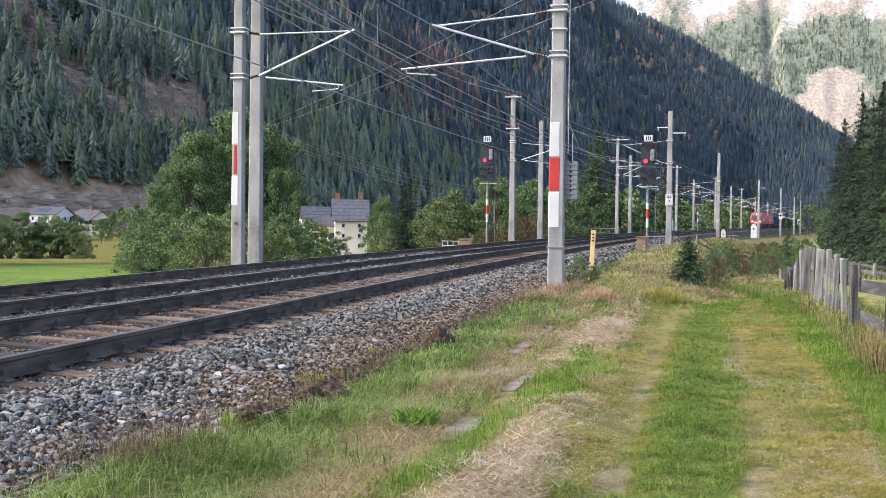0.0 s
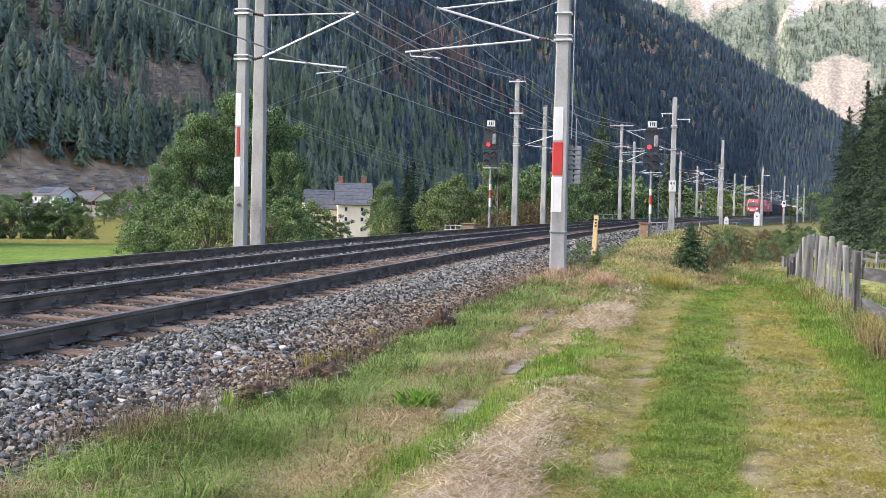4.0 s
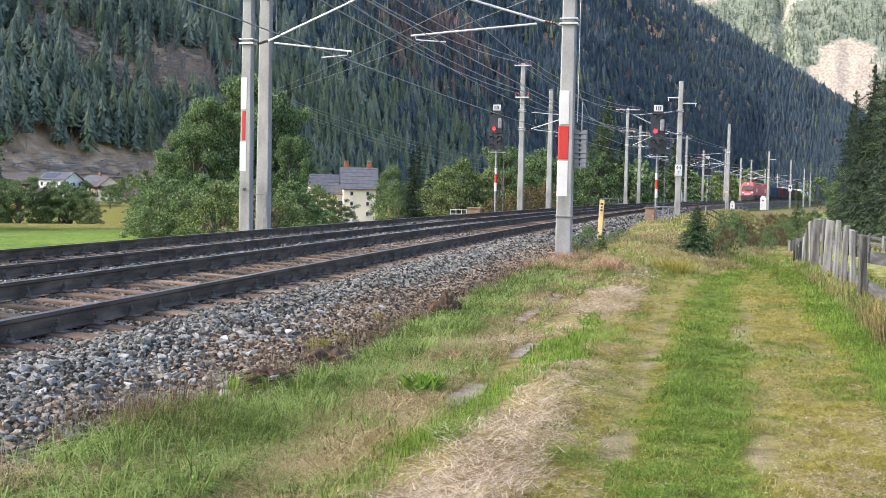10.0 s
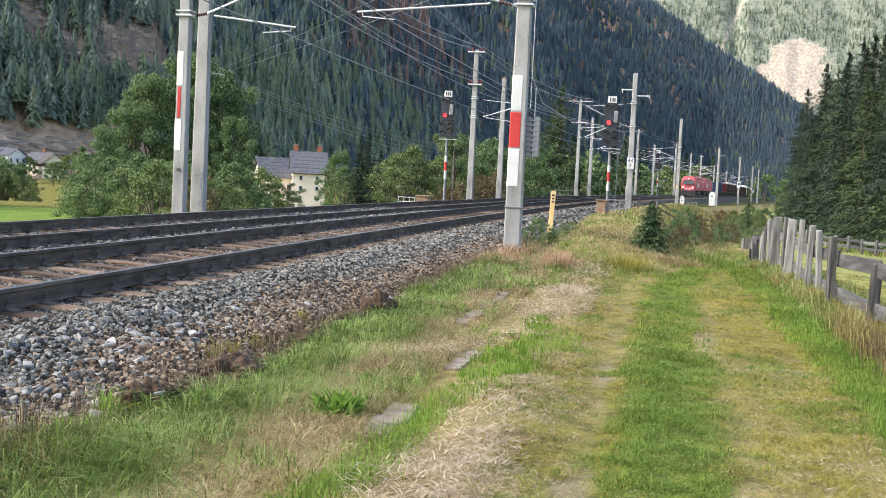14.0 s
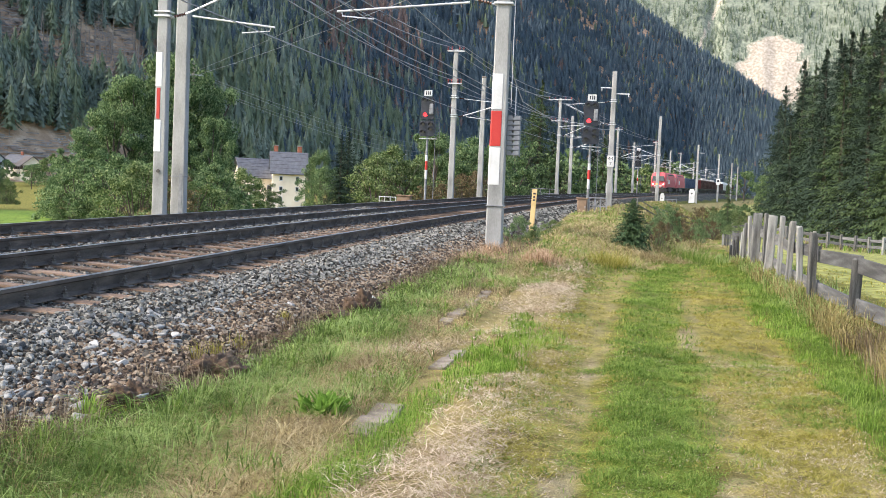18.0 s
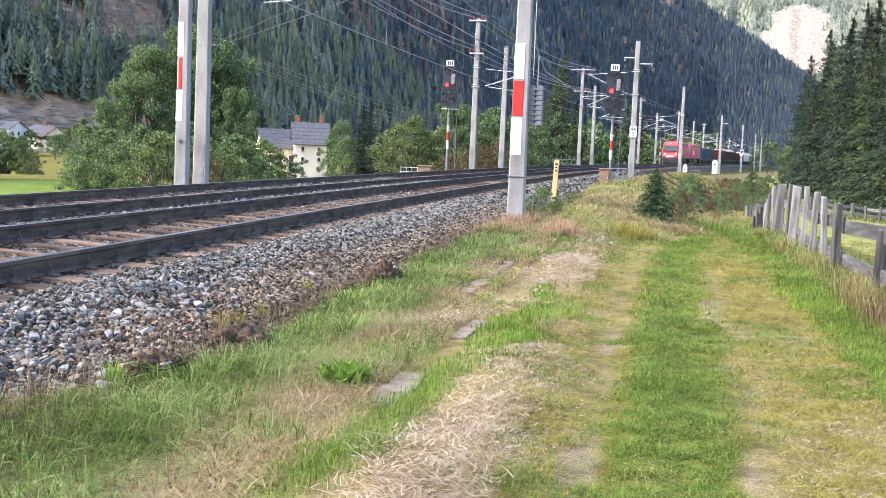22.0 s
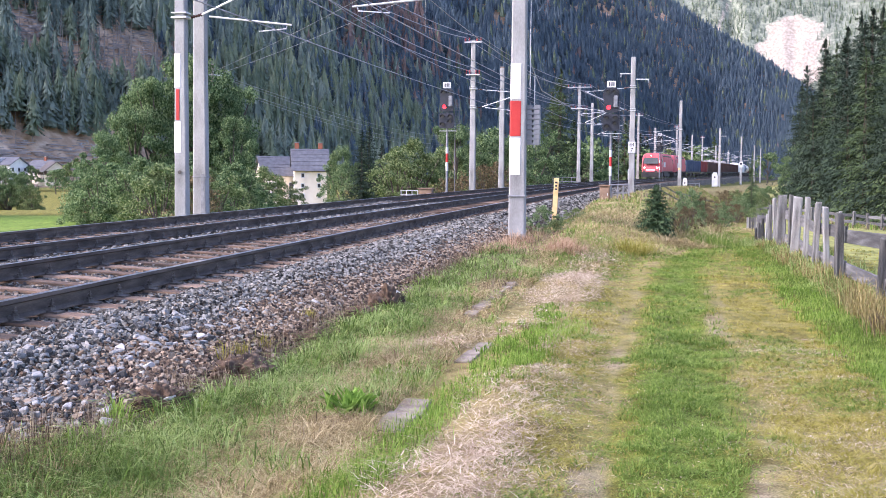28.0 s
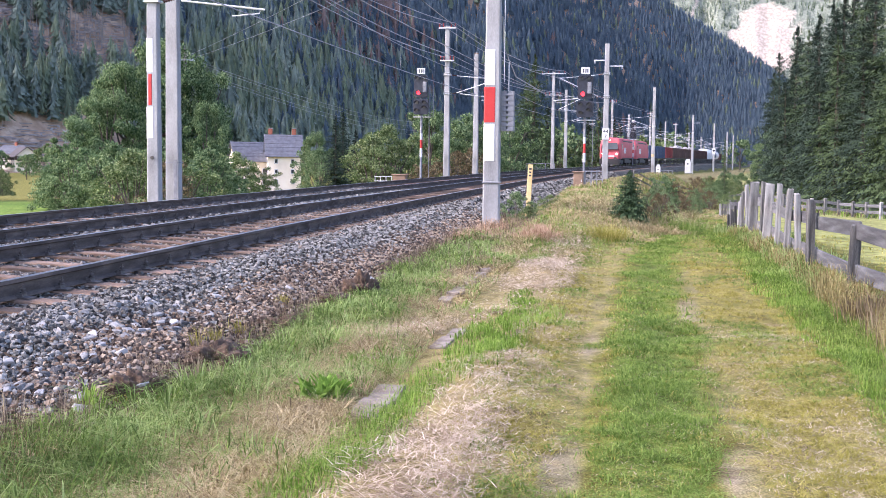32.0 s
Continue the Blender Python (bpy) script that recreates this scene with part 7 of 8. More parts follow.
def wagon(kind, mat, label, load=False):
    top = tagged(new("freight_wagon"), label, "freight wagon", "freight wagons")
    L = {"open": 13.0, "box": 15.5, "tank": 14.0}[kind]
    bm = bmesh.new()
    box(bm, (0, 0, 1.12), (2.5, L, 0.28), bevel=0.02)
    part("underframe", bm, LOCO_DARK, top)
    if kind == "open":
        for sx in (-1.35, 1.35):
            bm = bmesh.new()
            box(bm, (sx, 0, 2.25), (0.08, L - 0.2, 2.0), bevel=0.01)
            part("side_wall", bm, mat, top)
            for i in range(10):
                bm = bmesh.new()
                box(bm, (sx * 1.045, -L / 2 + 0.6 + i * (L - 1.2) / 9, 2.2), (0.12, 0.14, 2.0), bevel=0.01)
                part("stanchion", bm, mat, top)
            bm = bmesh.new()
            box(bm, (sx, 0, 3.28), (0.18, L - 0.1, 0.12), bevel=0.02)
            part("top_rail", bm, mat, top)
        for sy in (-1, 1):
            bm = bmesh.new()
            box(bm, (0, sy * (L / 2 - 0.1), 2.25), (2.7, 0.08, 2.0), bevel=0.01)
            part("end_wall", bm, mat, top)
        bm = bmesh.new()
        box(bm, (0, 0, 1.32), (2.6, L - 0.3, 0.08))
        part("floor_plate", bm, mat, top)
        if load:
            rng = random.Random(len(TRAIN))
            bm = bmesh.new()
            for _ in range(40):
                r = bmesh.ops.create_icosphere(bm, subdivisions=1, radius=rng.uniform(0.4, 0.7), matrix=pose(rng.uniform(-0.8, 0.8), rng.uniform(-L / 2 + 1, L / 2 - 1), rng.uniform(2.9, 3.5), rng.uniform(0, 90), rng.uniform(0, 90), 0))
                for v in r["verts"]:
                    v.co += Vector((rng.uniform(-0.15, 0.15), rng.uniform(-0.15, 0.15), rng.uniform(-0.15, 0.15)))
            part("scrap_load", bm, SCRAP, top, "heap of pale scrap metal")
    elif kind == "box":
        bm = bmesh.new()
        prism(bm, [(-1.4, 1.25), (1.4, 1.25), (1.45, 3.2), (1.1, 3.9), (0.4, 4.15), (-0.4, 4.15), (-1.1, 3.9), (-1.45, 3.2)], L - 0.2)
        part("hood", bm, mat, top)
        for i in range(8):
            bm = bmesh.new()
            box(bm, (1.46, -L / 2 + 1 + i * (L - 2) / 7, 2.3), (0.06, 0.1, 1.9))
            part("rib", bm, mat, top)
    else:
        bm = bmesh.new()
        rod(bm, (0, -L / 2 + 0.6, 2.6), (0, L / 2 - 0.6, 2.6), 1.35, n=20)
        for sy in (-1, 1):
            rod(bm, (0, sy * (L / 2 - 0.6), 2.6), (0, sy * (L / 2 - 0.15), 2.6), 1.34, 0.7, 20)
        part("tank", bm, mat, top)
        bm = bmesh.new()
        rod(bm, (0, 0, 3.9), (0, 0, 4.2), 0.35, n=10)
        part("dome", bm, mat, top)
    for sy in (-1, 1):
        for x in (-0.87, 0.87):
            bm = bmesh.new()
            rod(bm, (x, sy * L / 2, 1.05), (x, sy * (L / 2 + 0.55), 1.05), 0.09, n=6)
            rod(bm, (x, sy * (L / 2 + 0.55), 1.05), (x, sy * (L / 2 + 0.6), 1.05), 0.23, n=8)
            part("buffer", bm, DARK_STEEL, top)
        bogie(top, sy * (L / 2 - 2.4), 1.8, 0.46)
    return top, L + 1.24


def build_train():
    behind = 0.65
    make = [(loco, ("red electric locomotive with lit headlights leading a freight train",), 5.0), (loco, ("second red electric locomotive with white side lettering",), 5.0)]
    rows = [("open", WAGON_BLUE, "dark blue open freight wagon", False), ("open", WAGON_BLUE, "dark blue open freight wagon", False), ("open", WAGON_RED, "red open freight wagon", False), ("open", WAGON_BROWN, "brown open freight wagon", False),
            ("open", WAGON_BROWN, "brown open freight wagon heaped with scrap", True), ("open", WAGON_BROWN, "dark brown open freight wagon", False), ("open", WAGON_BROWN, "dark brown open freight wagon heaped with scrap", True), ("open", WAGON_BROWN, "dark brown open freight wagon", False), ("open", WAGON_BROWN, "dark brown open freight wagon", False), ("open", WAGON_BROWN, "brown open freight wagon", False), ("box", WAGON_WHITE, "white hooded freight wagon", False),
            ("box", WAGON_WHITE, "white hooded freight wagon", False), ("tank", WAGON_BLUE, "dark blue steel tank wagon", False), ("tank", WAGON_WHITE, "pale grey tank wagon", False), ("open", WAGON_BROWN, "brown open freight wagon", False)]
    for fn, args, piv in make:
        ob, L = fn(*args)
        TRAIN.append((ob, behind + L / 2 - 0.6, piv))
        behind += L
    for kind, mat, label, load in rows:
        ob, L = wagon(kind, mat, label, load)
        TRAIN.append((ob, behind + L / 2 - 0.6, L / 2 - 3.0))
        behind += L


build_train()


def train_front(t):
    return 299.0 - 4.36 * t


def motions():
    """The train rolls along the far track towards the camera; its wheels turn with it."""
    for ob, back, piv in TRAIN:
        rows = []
        for i in range(17):
            t = i * 2.0
            s = train_front(t) + back
            a, b = at(s - piv, TRACK_D, float(rail_z(s - piv)) - 0.033), at(s + piv, TRACK_D, float(rail_z(s + piv)) - 0.033)
            c = (a + b) / 2
            yaw = math.degrees(math.atan2(-(b.x - a.x), b.y - a.y))
            pitch = math.degrees(math.atan2(b.z - a.z, math.hypot(b.x - a.x, b.y - a.y)))
            rows.append((t, pose(c.x, c.y, c.z, pitch, 0, yaw)))
        walk(ob, rows)
    for ob, (x, y, z), r in WHEELS:
        step = 84.0
        dt = radians(step) * r / 4.36
        n = int(32.0 / dt) + 1
        rows = [(min(32.0, i * dt), pose(x, y, z, step * min(i, 32.0 / dt), 0, 0)) for i in range(n + 1)]
        clean, last = [], -1
        for t, m in rows:
            if frame(t) != last:
                clean.append((t, m))
                last = frame(t)
        walk(ob, clean)


# ---- grass, hay and stones ----
def blades(name, s, d, h, width, lean, mat, label, seed, flat=0.0, lift=0.0, aim=None):
    """Bent blades standing at (s, d): three faces each. flat: 0 upright, 1 lying."""
    rng = np.random.default_rng(seed)
    n = len(s)
    x, y = line_np(s, d)
    z = ground_z(s, d) - 0.005 + lift * rng.random(n)
    a = rng.uniform(0, 6.283, n) if aim is None else aim + rng.normal(0, 0.5, n)
    ux, uy = np.cos(a), np.sin(a)
    f = a + 1.5708 + rng.normal(0, 0.5, n)
    width = width * rng.uniform(0.6, 1.6, n)
    wx, wy = np.cos(f) * width / 2, np.sin(f) * width / 2
    bend_ = np.abs(rng.normal(lean, lean * 0.4, n))
    up1, out1 = h * 0.55 * (1 - flat * 0.9), h * (0.15 * bend_ + 0.5 * flat)
    up2, out2 = h * (1 - 0.35 * bend_) * (1 - flat * 0.92), h * (0.75 * bend_ + flat)
    z2 = z + np.maximum(up2, 0.004)
    v = np.stack([
        np.stack([x - wx, y - wy, z], 1), np.stack([x + wx, y + wy, z], 1),
        np.stack([x + ux * out1 + wx * 0.75, y + uy * out1 + wy * 0.75, z + up1], 1), np.stack([x + ux * out1 - wx * 0.75, y + uy * out1 - wy * 0.75, z + up1], 1),
        np.stack([x + ux * out2, y + uy * out2, z2], 1)], 1).reshape(-1, 3)
    b = (np.arange(n) * 5)[:, None, None]
    faces = (np.array([[0, 1, 2], [0, 2, 3], [3, 2, 4]])[None] + b).reshape(-1, 3)
    ob = new(name, mesh_data(name, v, faces, mat))
    return tagged(ob, label, "grass", kind="stuff")


GR = np.random.default_rng(500)


def field(n, s0, s1, d0, d1, power=1.7):
    """Random places, denser towards the camera."""
    s = s0 + (s1 - s0) * GR.random(n) ** power
    d = d0 + (d1 - d0) * GR.random(n)
    return s, d


def thin(s, d, scale, seed, level, soft=0.08):
    k = fractal(s * 10 + 300, d * 10 + 300, scale * 10, seed, 4)
    return (k + GR.normal(0, soft, len(s))) > level


def far_w(s, w):
    return w * np.clip(s / 12, 0.8, 5)


def lid_d(s):
    return np.where(s < 10, 3.77, np.where(s < 13, 3.86, 3.44))


def toe_d(s):
    """Where the ballast ends and the verge grass begins."""
    return np.interp(s, [3, 7, 7.5, 8.0, 8.6, 9.6, 10.8, 14.4, 15.4, 17.5, 30], [2.06, 2.06, 2.10, 2.38, 2.52, 2.48, 2.42, 2.48, 2.44, 2.36, 2.2])


def on_lid(s, d):
    """The parts of the trough lids that the grass leaves bare."""
    ragged = np.where(s < 10, 0.065, 0.035) + 0.03 * np.sin(s * 9) + GR.normal(0, 0.02, len(s))
    return (np.abs(d - lid_d(s)) < ragged + np.where(s > 13, 0.06 * np.sin(s * 2.6 + 1.0), 0.0)) & ((np.abs(s - 8.6) < 0.55) | (np.abs(s - 11.15) < 0.45) | (np.abs(s - 15.7) < 1.9))


# short turf of the path
def loose(s, d):
    """Where a place lies across the path, with ragged strip edges."""
    return d - path_shift(s) + 0.17 * (fractal(s * 10 + 50, d * 10, 6, 30, 4) - 0.5) * 2 + GR.normal(0, 0.06, len(s))


def clump(s, d):
    """Taller and shorter tufts, a hand's width across."""
    return 0.5 + 1.15 * smooth(0.30, 0.72, fractal(s * 10 + 5, d * 10 + 9, 1.3, 62, 2))


s, d = field(150000, 3.5, 40, 4.5, 8.2, 1.9)
e = loose(s, d)
yellow = ((e < 5.05) | ((e < 6.9) & (GR.random(len(s)) < 0.04 + 0.28 * smooth(0.50, 0.66, fractal(s * 10 + 33, d * 10 + 14, 4, 157, 3)))) | ((e > 5.78) & (e < 6.75))) & (GR.random(len(s)) < 0.04 + 0.96 * smooth(0.38, 0.46, fractal(s * 10 + 11, d * 10 + 40, 8, 55, 4))) & ~((s > 20) & (GR.random(len(s)) < 0.5))
worn = ((e > 4.72) & (e < 5.03) | (e > 5.72) & (e < 6.0)) & thin(s, d, 0.7, 31, 0.46)
spot = (np.hypot((s - 9.3) / 4, d - 5.88) < 0.11) | (np.hypot((s - 13.6) / 7, d - 5.97) < 0.11) | (np.hypot((s - 7.1) / 3, d - 5.84) < 0.11) | (np.hypot((s - 7.2) / 4, d - 5.05) < 0.11)
bank = d < bank_foot(s) - 0.2
spot = spot | bank
q = yellow & ~worn & ~spot
blades("path_turf", s[q], d[q], GR.uniform(0.02, 0.06, q.sum()) * clump(s[q], d[q]), far_w(s[q], 0.0052), 1.5, GRASS_YELLOW, "short yellowish trodden turf on the path", 1, 0.35)
q = ~yellow & ~worn & ~spot
hh = np.where(e[q] > 6.9, GR.uniform(0.05, 0.10, q.sum()), GR.uniform(0.025, 0.06, q.sum())) * clump(s[q], d[q])
blades("green_turf", s[q], d[q], hh, far_w(s[q], 0.005), 1.4, GRASS_TURF, "dark green turf in the middle and at the edge of the path", 2, 0.25)
# fine matted turf where the path is nearest
s = 4.6 + 8.4 * GR.random(125000) ** 1.25
d = GR.uniform(4.35, 7.5, len(s))
e = loose(s, d)
bare = (((e > 4.74) & (e < 5.0)) | ((e > 5.74) & (e < 5.98))) & thin(s, d, 0.7, 31, 0.50)
bare |= (np.hypot((s - 9.3) / 4, d - 5.88) < 0.10) | (np.hypot((s - 7.1) / 3, d - 5.84) < 0.10) | (np.hypot((s - 7.2) / 4, d - 5.05) < 0.10)
green = ((e > 5.02) & (e < 5.78)) | (e > 6.75) | (fractal(s * 10 + 11, d * 10 + 40, 7, 155, 4) + GR.normal(0, 0.05, len(s)) > 0.69)
green &= ~((e < 6.75) & (GR.random(len(s)) < 0.04 + 0.28 * smooth(0.50, 0.66, fractal(s * 10 + 33, d * 10 + 14, 4, 157, 3))))
dryer = ~green & (GR.random(len(s)) < 0.30 + 0.5 * smooth(0.45, 0.6, fractal(s * 10 + 70, d * 10 + 5, 5, 156, 3)))
q = ~bare & green
blades("matted_turf", s[q], d[q], GR.uniform(0.025, 0.065, q.sum()) * clump(s[q], d[q]), 0.0042, 1.4, GRASS_TURF, "fine matted green turf on the path", 131, 0.4)
q = ~bare & ~green & ~dryer
blades("matted_turf", s[q], d[q], GR.uniform(0.025, 0.06, q.sum()) * clump(s[q], d[q]), 0.0042, 1.4, GRASS_YELLOW, "fine matted yellow-green turf on the path", 132, 0.5)
q = ~bare & dryer
blades("matted_turf", s[q], d[q], GR.uniform(0.02, 0.055, q.sum()), 0.004, 1.4, HAY, "withered straw-coloured turf on the path", 133, 0.6)
s, d = field(34000, 3.5, 26, 4.95, 6.4)
e = loose(s, d)
q = (e > 5.02) & (e < 5.78) & thin(s, d, 0.9, 32, 0.40) & (d > bank_foot(s))
blades("middle_strip", s[q], d[q], GR.uniform(0.02, 0.06, q.sum()) * clump(s[q], d[q]), far_w(s[q], 0.0065), 1.1, GRASS_TURF, "greener grass strip between the wheel tracks", 3)
s, d = field(5000, 3.5, 30, 4.4, 6.9)
q = thin(s, d, 0.5, 48, 0.50, 0.06)
blades("brown_turf", s[q], d[q], GR.uniform(0.015, 0.045, q.sum()), far_w(s[q], 0.005), 1.3, DRY_BROWN, "brownish withered turf on the path", 26)
s, d = field(13000, 3.5, 34, 7.0, 7.95)
blades("edge_grass", s, d, GR.uniform(0.03, 0.10, len(s)), far_w(s, 0.006), 1.1, GRASS_TURF, "lush green grass along the fence", 4)
# bright strip beside the hay
s, d = field(52000, 3.5, 15, 3.2, 4.8, 1.6)
e = d + 0.05 * np.sin(s * 2.3) + GR.normal(0, 0.06, len(s))
q = (e > np.interp(s, [5, 6.4, 7.5, 8.6, 9.8, 11.5, 13], [3.66, 3.74, 3.74, 3.82, 3.92, 4.02, 4.2])) & (e < np.interp(s, [5, 6.4, 7.5, 8.6, 9.8, 11.5, 13, 14], [3.86, 3.98, 4.0, 4.08, 4.3, 4.56, 4.7, 4.3])) & thin(s, d, 0.5, 33, np.where(s > 9.4, 0.46, 0.36)) & ~on_lid(s, d)
blades("bright_grass", s[q], d[q], GR.uniform(0.05, 0.14, q.sum()) * np.where(s[q] > 9.4, 0.9, 1.25), far_w(s[q], 0.005), 1.5, GRASS_BRIGHT, "bright green grass strip beside the mown hay", 5)
# verge between ballast and path
s, d = field(92000, 3.0, 26, 1.9, 3.75)
k1 = 0.5 + 1.6 * (fractal(s * 10 + 300, d * 10 + 300, 5, 34, 4) - 0.5) + 0.22 * (1 - smooth(2.6, 3.1, d)) - 0.19
g = k1 + GR.normal(0, 0.10, len(s)) > 0.48
tall = GR.random(len(s))
slab_gap = (np.abs(d - lid_d(s)) < 0.15 + 0.05 * np.sin(s * 9)) & ((np.abs(s - 8.65) < 0.6) | (np.abs(s - 11.15) < 0.5) | (np.abs(s - 15.6) < 2.0)) & (GR.random(len(s)) < 0.97)
slab_gap = slab_gap | on_lid(s, d) | (d < toe_d(s) + GR.normal(0.02, 0.07, len(s)))
size_k = 0.55 + 0.9 * fractal(s * 10 + 900, d * 10, 4, 44, 3)
q = g & ~slab_gap
turfy = fractal(s * 10 + 40, d * 10 + 900, 3.5, 61, 3) + GR.normal(0, 0.06, len(s)) > 0.52
for pick, mat, seed, lab in ((q & ~turfy, GRASS_GREEN, 6, "tall bent green grass on the verge beside the ballast"), (q & turfy, GRASS_TURF, 60, "darker matted grass between the tall grass of the verge")):
    blades("verge_grass", s[pick], d[pick], GR.uniform(0.06, 0.23, pick.sum()) * np.where(tall[pick] > 0.95, 1.6, 1.0) * size_k[pick], far_w(s[pick], 0.0075), 1.55, mat, lab, seed, 0.1)
q = ~g & ~slab_gap
blades("dry_verge_grass", s[q], d[q], GR.uniform(0.05, 0.17, q.sum()) * size_k[q], far_w(s[q], 0.005), 1.8, GRASS_DRY, "dry straw-coloured grass on the verge", 7, 0.45, 0.05)
# tussocks: blades that arch outwards from a common foot
def tussocks(name, count, s0, s1, d0, d1, per, spread_, h0, h1, width, mat, label, seed, lean=0.95, flat=0.0):
    cs, cd = field(count, s0, s1, d0, d1, 1.5)
    tall_ = GR.uniform(h0, h1, count)
    if d0 > 2.2:
        cd = np.maximum(cd, toe_d(cs) + 0.10)
    n = count * per
    i = np.repeat(np.arange(count), per)
    a = GR.uniform(0, 6.283, n)
    r = np.abs(GR.normal(0, spread_, n))
    s = cs[i] + r * np.cos(a)
    d = cd[i] + r * np.sin(a)
    keep = ~on_lid(s, d)
    s, d, i = s[keep], d[keep], i[keep]
    n = len(s)
    x0, y0 = line_np(cs[i], cd[i])
    x1, y1 = line_np(s, d)
    return blades(name, s, d, tall_[i] * GR.uniform(0.5, 1.1, n), far_w(s, width), lean, mat, label, seed, flat, aim=np.arctan2(y1 - y0, x1 - x0))


tussocks("grass_tussocks", 620, 3.2, 24, 2.25, 3.05, 34, 0.05, 0.14, 0.34, 0.0088, GRASS_GREEN, "arching green grass tussocks on the verge", 21, 1.4, 0.1)
tussocks("dry_tussocks", 520, 3.2, 24, 2.55, 3.6, 30, 0.06, 0.12, 0.30, 0.005, GRASS_DRY, "arching straw-coloured tussocks on the verge", 22, 1.6, 0.35)
tussocks("weed_tussocks", 210, 7, 31, 7.62, 8.2, 30, 0.09, 0.10, 0.46, 0.004, WEED, "tall golden tussocks along the fence", 23, 1.2)
tussocks("weed_tussocks", 150, 12, 31, 7.55, 8.1, 24, 0.08, 0.08, 0.30, 0.0045, GRASS_GREEN, "green tussocks between the golden weeds", 123, 1.3)
tussocks("strip_tussocks", 36, 9.6, 13.5, 3.9, 4.4, 26, 0.05, 0.08, 0.16, 0.007, GRASS_BRIGHT, "low bright grass tussocks beside the hay", 24)
s, d = field(14000, 3.0, 28, 2.35, 3.55)
q = thin(s, d, 0.6, 47, 0.52, 0.05) & ~on_lid(s, d)
blades("dead_verge_grass", s[q], d[q], GR.uniform(0.05, 0.18, q.sum()), far_w(s[q], 0.0055), 1.2, DRY_BROWN, "brown dead grass between the green on the verge", 25)
tussocks("root_tufts", 70, 7.2, 15, 2.0, 2.5, 26, 0.06, 0.10, 0.24, 0.004, DRY_BROWN, "dead brown roots and stalks in the dug-up earth", 73)
tussocks("toe_tussocks", 6, 7.0, 14, 1.9, 2.45, 30, 0.04, 0.12, 0.26, 0.006, GRASS_YELLOW, "yellow-green tussocks among the stones at the foot of the ballast", 30)
s, d = field(12000, 3.0, 26, 1.75, 2.6)
q = thin(s, d, 0.5, 35, 0.51, 0.03) & (np.abs(d - toe_d(s)) < 0.3)
blades("dead_tufts", s[q], d[q], GR.uniform(0.08, 0.28, q.sum()), far_w(s[q], 0.004), 0.9, DRY_BROWN, "dead brown tufts at the foot of the ballast", 8)
tussocks("yellow_tussock", 3, 7.75, 7.85, 2.15, 2.3, 44, 0.03, 0.16, 0.26, 0.009, GRASS_BRIGHT, "yellow-green tussock among the stones", 77)
tussocks("dead_stalks", 26, 6.3, 7.4, 1.95, 2.45, 30, 0.07, 0.18, 0.38, 0.004, DRY_BROWN, "dead brown stalks where the ballast meets the grass", 78)
tussocks("straw_mounds", 46, 5.4, 7.9, 3.1, 3.75, 60, 0.10, 0.14, 0.30, 0.005, GRASS_DRY, "mounds of bent straw-coloured grass on the verge", 79, 1.7, 0.45)
tussocks("straw_mounds", 30, 9.0, 16.0, 2.85, 3.5, 50, 0.10, 0.12, 0.26, 0.005, DRY_BROWN, "low mounds of withered brown grass on the verge", 80, 1.7, 0.45)
tussocks("pale_stalks", 22, 6.2, 7.2, 2.0, 2.6, 30, 0.08, 0.14, 0.32, 0.004, GRASS_DRY, "pale dead stalks at the edge of the ballast", 81, 1.2)
tussocks("reddish_tufts", 44, 8.8, 15.5, 2.75, 3.6, 26, 0.09, 0.12, 0.28, 0.004, RED_GRASS, "reddish seed-bearing grass among the green on the verge", 191, 1.3, 0.15)
tussocks("tangled_grass", 70, 9.0, 16.0, 2.65, 3.55, 34, 0.09, 0.14, 0.30, 0.0038, GRASS_GREEN, "long tangled pale green grass on the verge", 192, 1.4, 0.1)
tussocks("tangled_grass", 64, 6.0, 9.2, 2.55, 3.3, 34, 0.09, 0.14, 0.30, 0.004, GRASS_GREEN, "long tangled green grass between the straw on the verge", 198, 1.3, 0.1)
tussocks("pale_tufts", 60, 5.6, 7.4, 2.15, 3.0, 40, 0.10, 0.14, 0.32, 0.004, GRASS_GREEN, "pale green grass tufts at the foot of the ballast", 193, 1.2)
tussocks("pale_stalks", 30, 5.6, 7.3, 2.1, 3.0, 26, 0.10, 0.12, 0.30, 0.0035, GRASS_DRY, "pale dry stalks among the grass at the foot of the ballast", 194, 1.3, 0.2)
# mown hay
s, d = field(125000, 3.3, 30, 3.3, 4.75, 1.6)
e = d + 0.06 * np.sin(s * 0.8) + GR.normal(0, 0.08, len(s)) + np.where(s > 10, 0.9, 0.25) * (fractal(s * 10 + 20, d * 10, 9, 58, 4) - 0.5)
first = (s < 9.7) & (e > np.interp(s, [5, 6.3, 7.4, 9.1], [3.86, 4.0, 4.08, 4.2])) & (e < 4.6)
second = (s > 12.7) & (s + GR.normal(0, 0.8, len(s)) < 23.5) & (e > np.interp(s, [12.7, 14, 17.5, 20, 22], [4.02, 3.96, 3.92, 3.98, 4.08])) & (e < np.interp(s, [12.7, 14.6, 22], [4.3, 4.72, 4.68])) & thin(s, d, 0.8, 46, 0.42, 0.10)
third = (s > 9.8) & (s <= 13.2) & (e > np.interp(s, [9.8, 13.2], [3.28, 3.45])) & (e < np.interp(s, [9.8, 13.2], [3.72, 3.95])) & ~on_lid(s, d) & thin(s, d, 0.5, 57, 0.55, 0.06)
q = (first | second | third) & thin(s, d, 0.6, 36, np.where(s < 10, 0.30, 0.36))
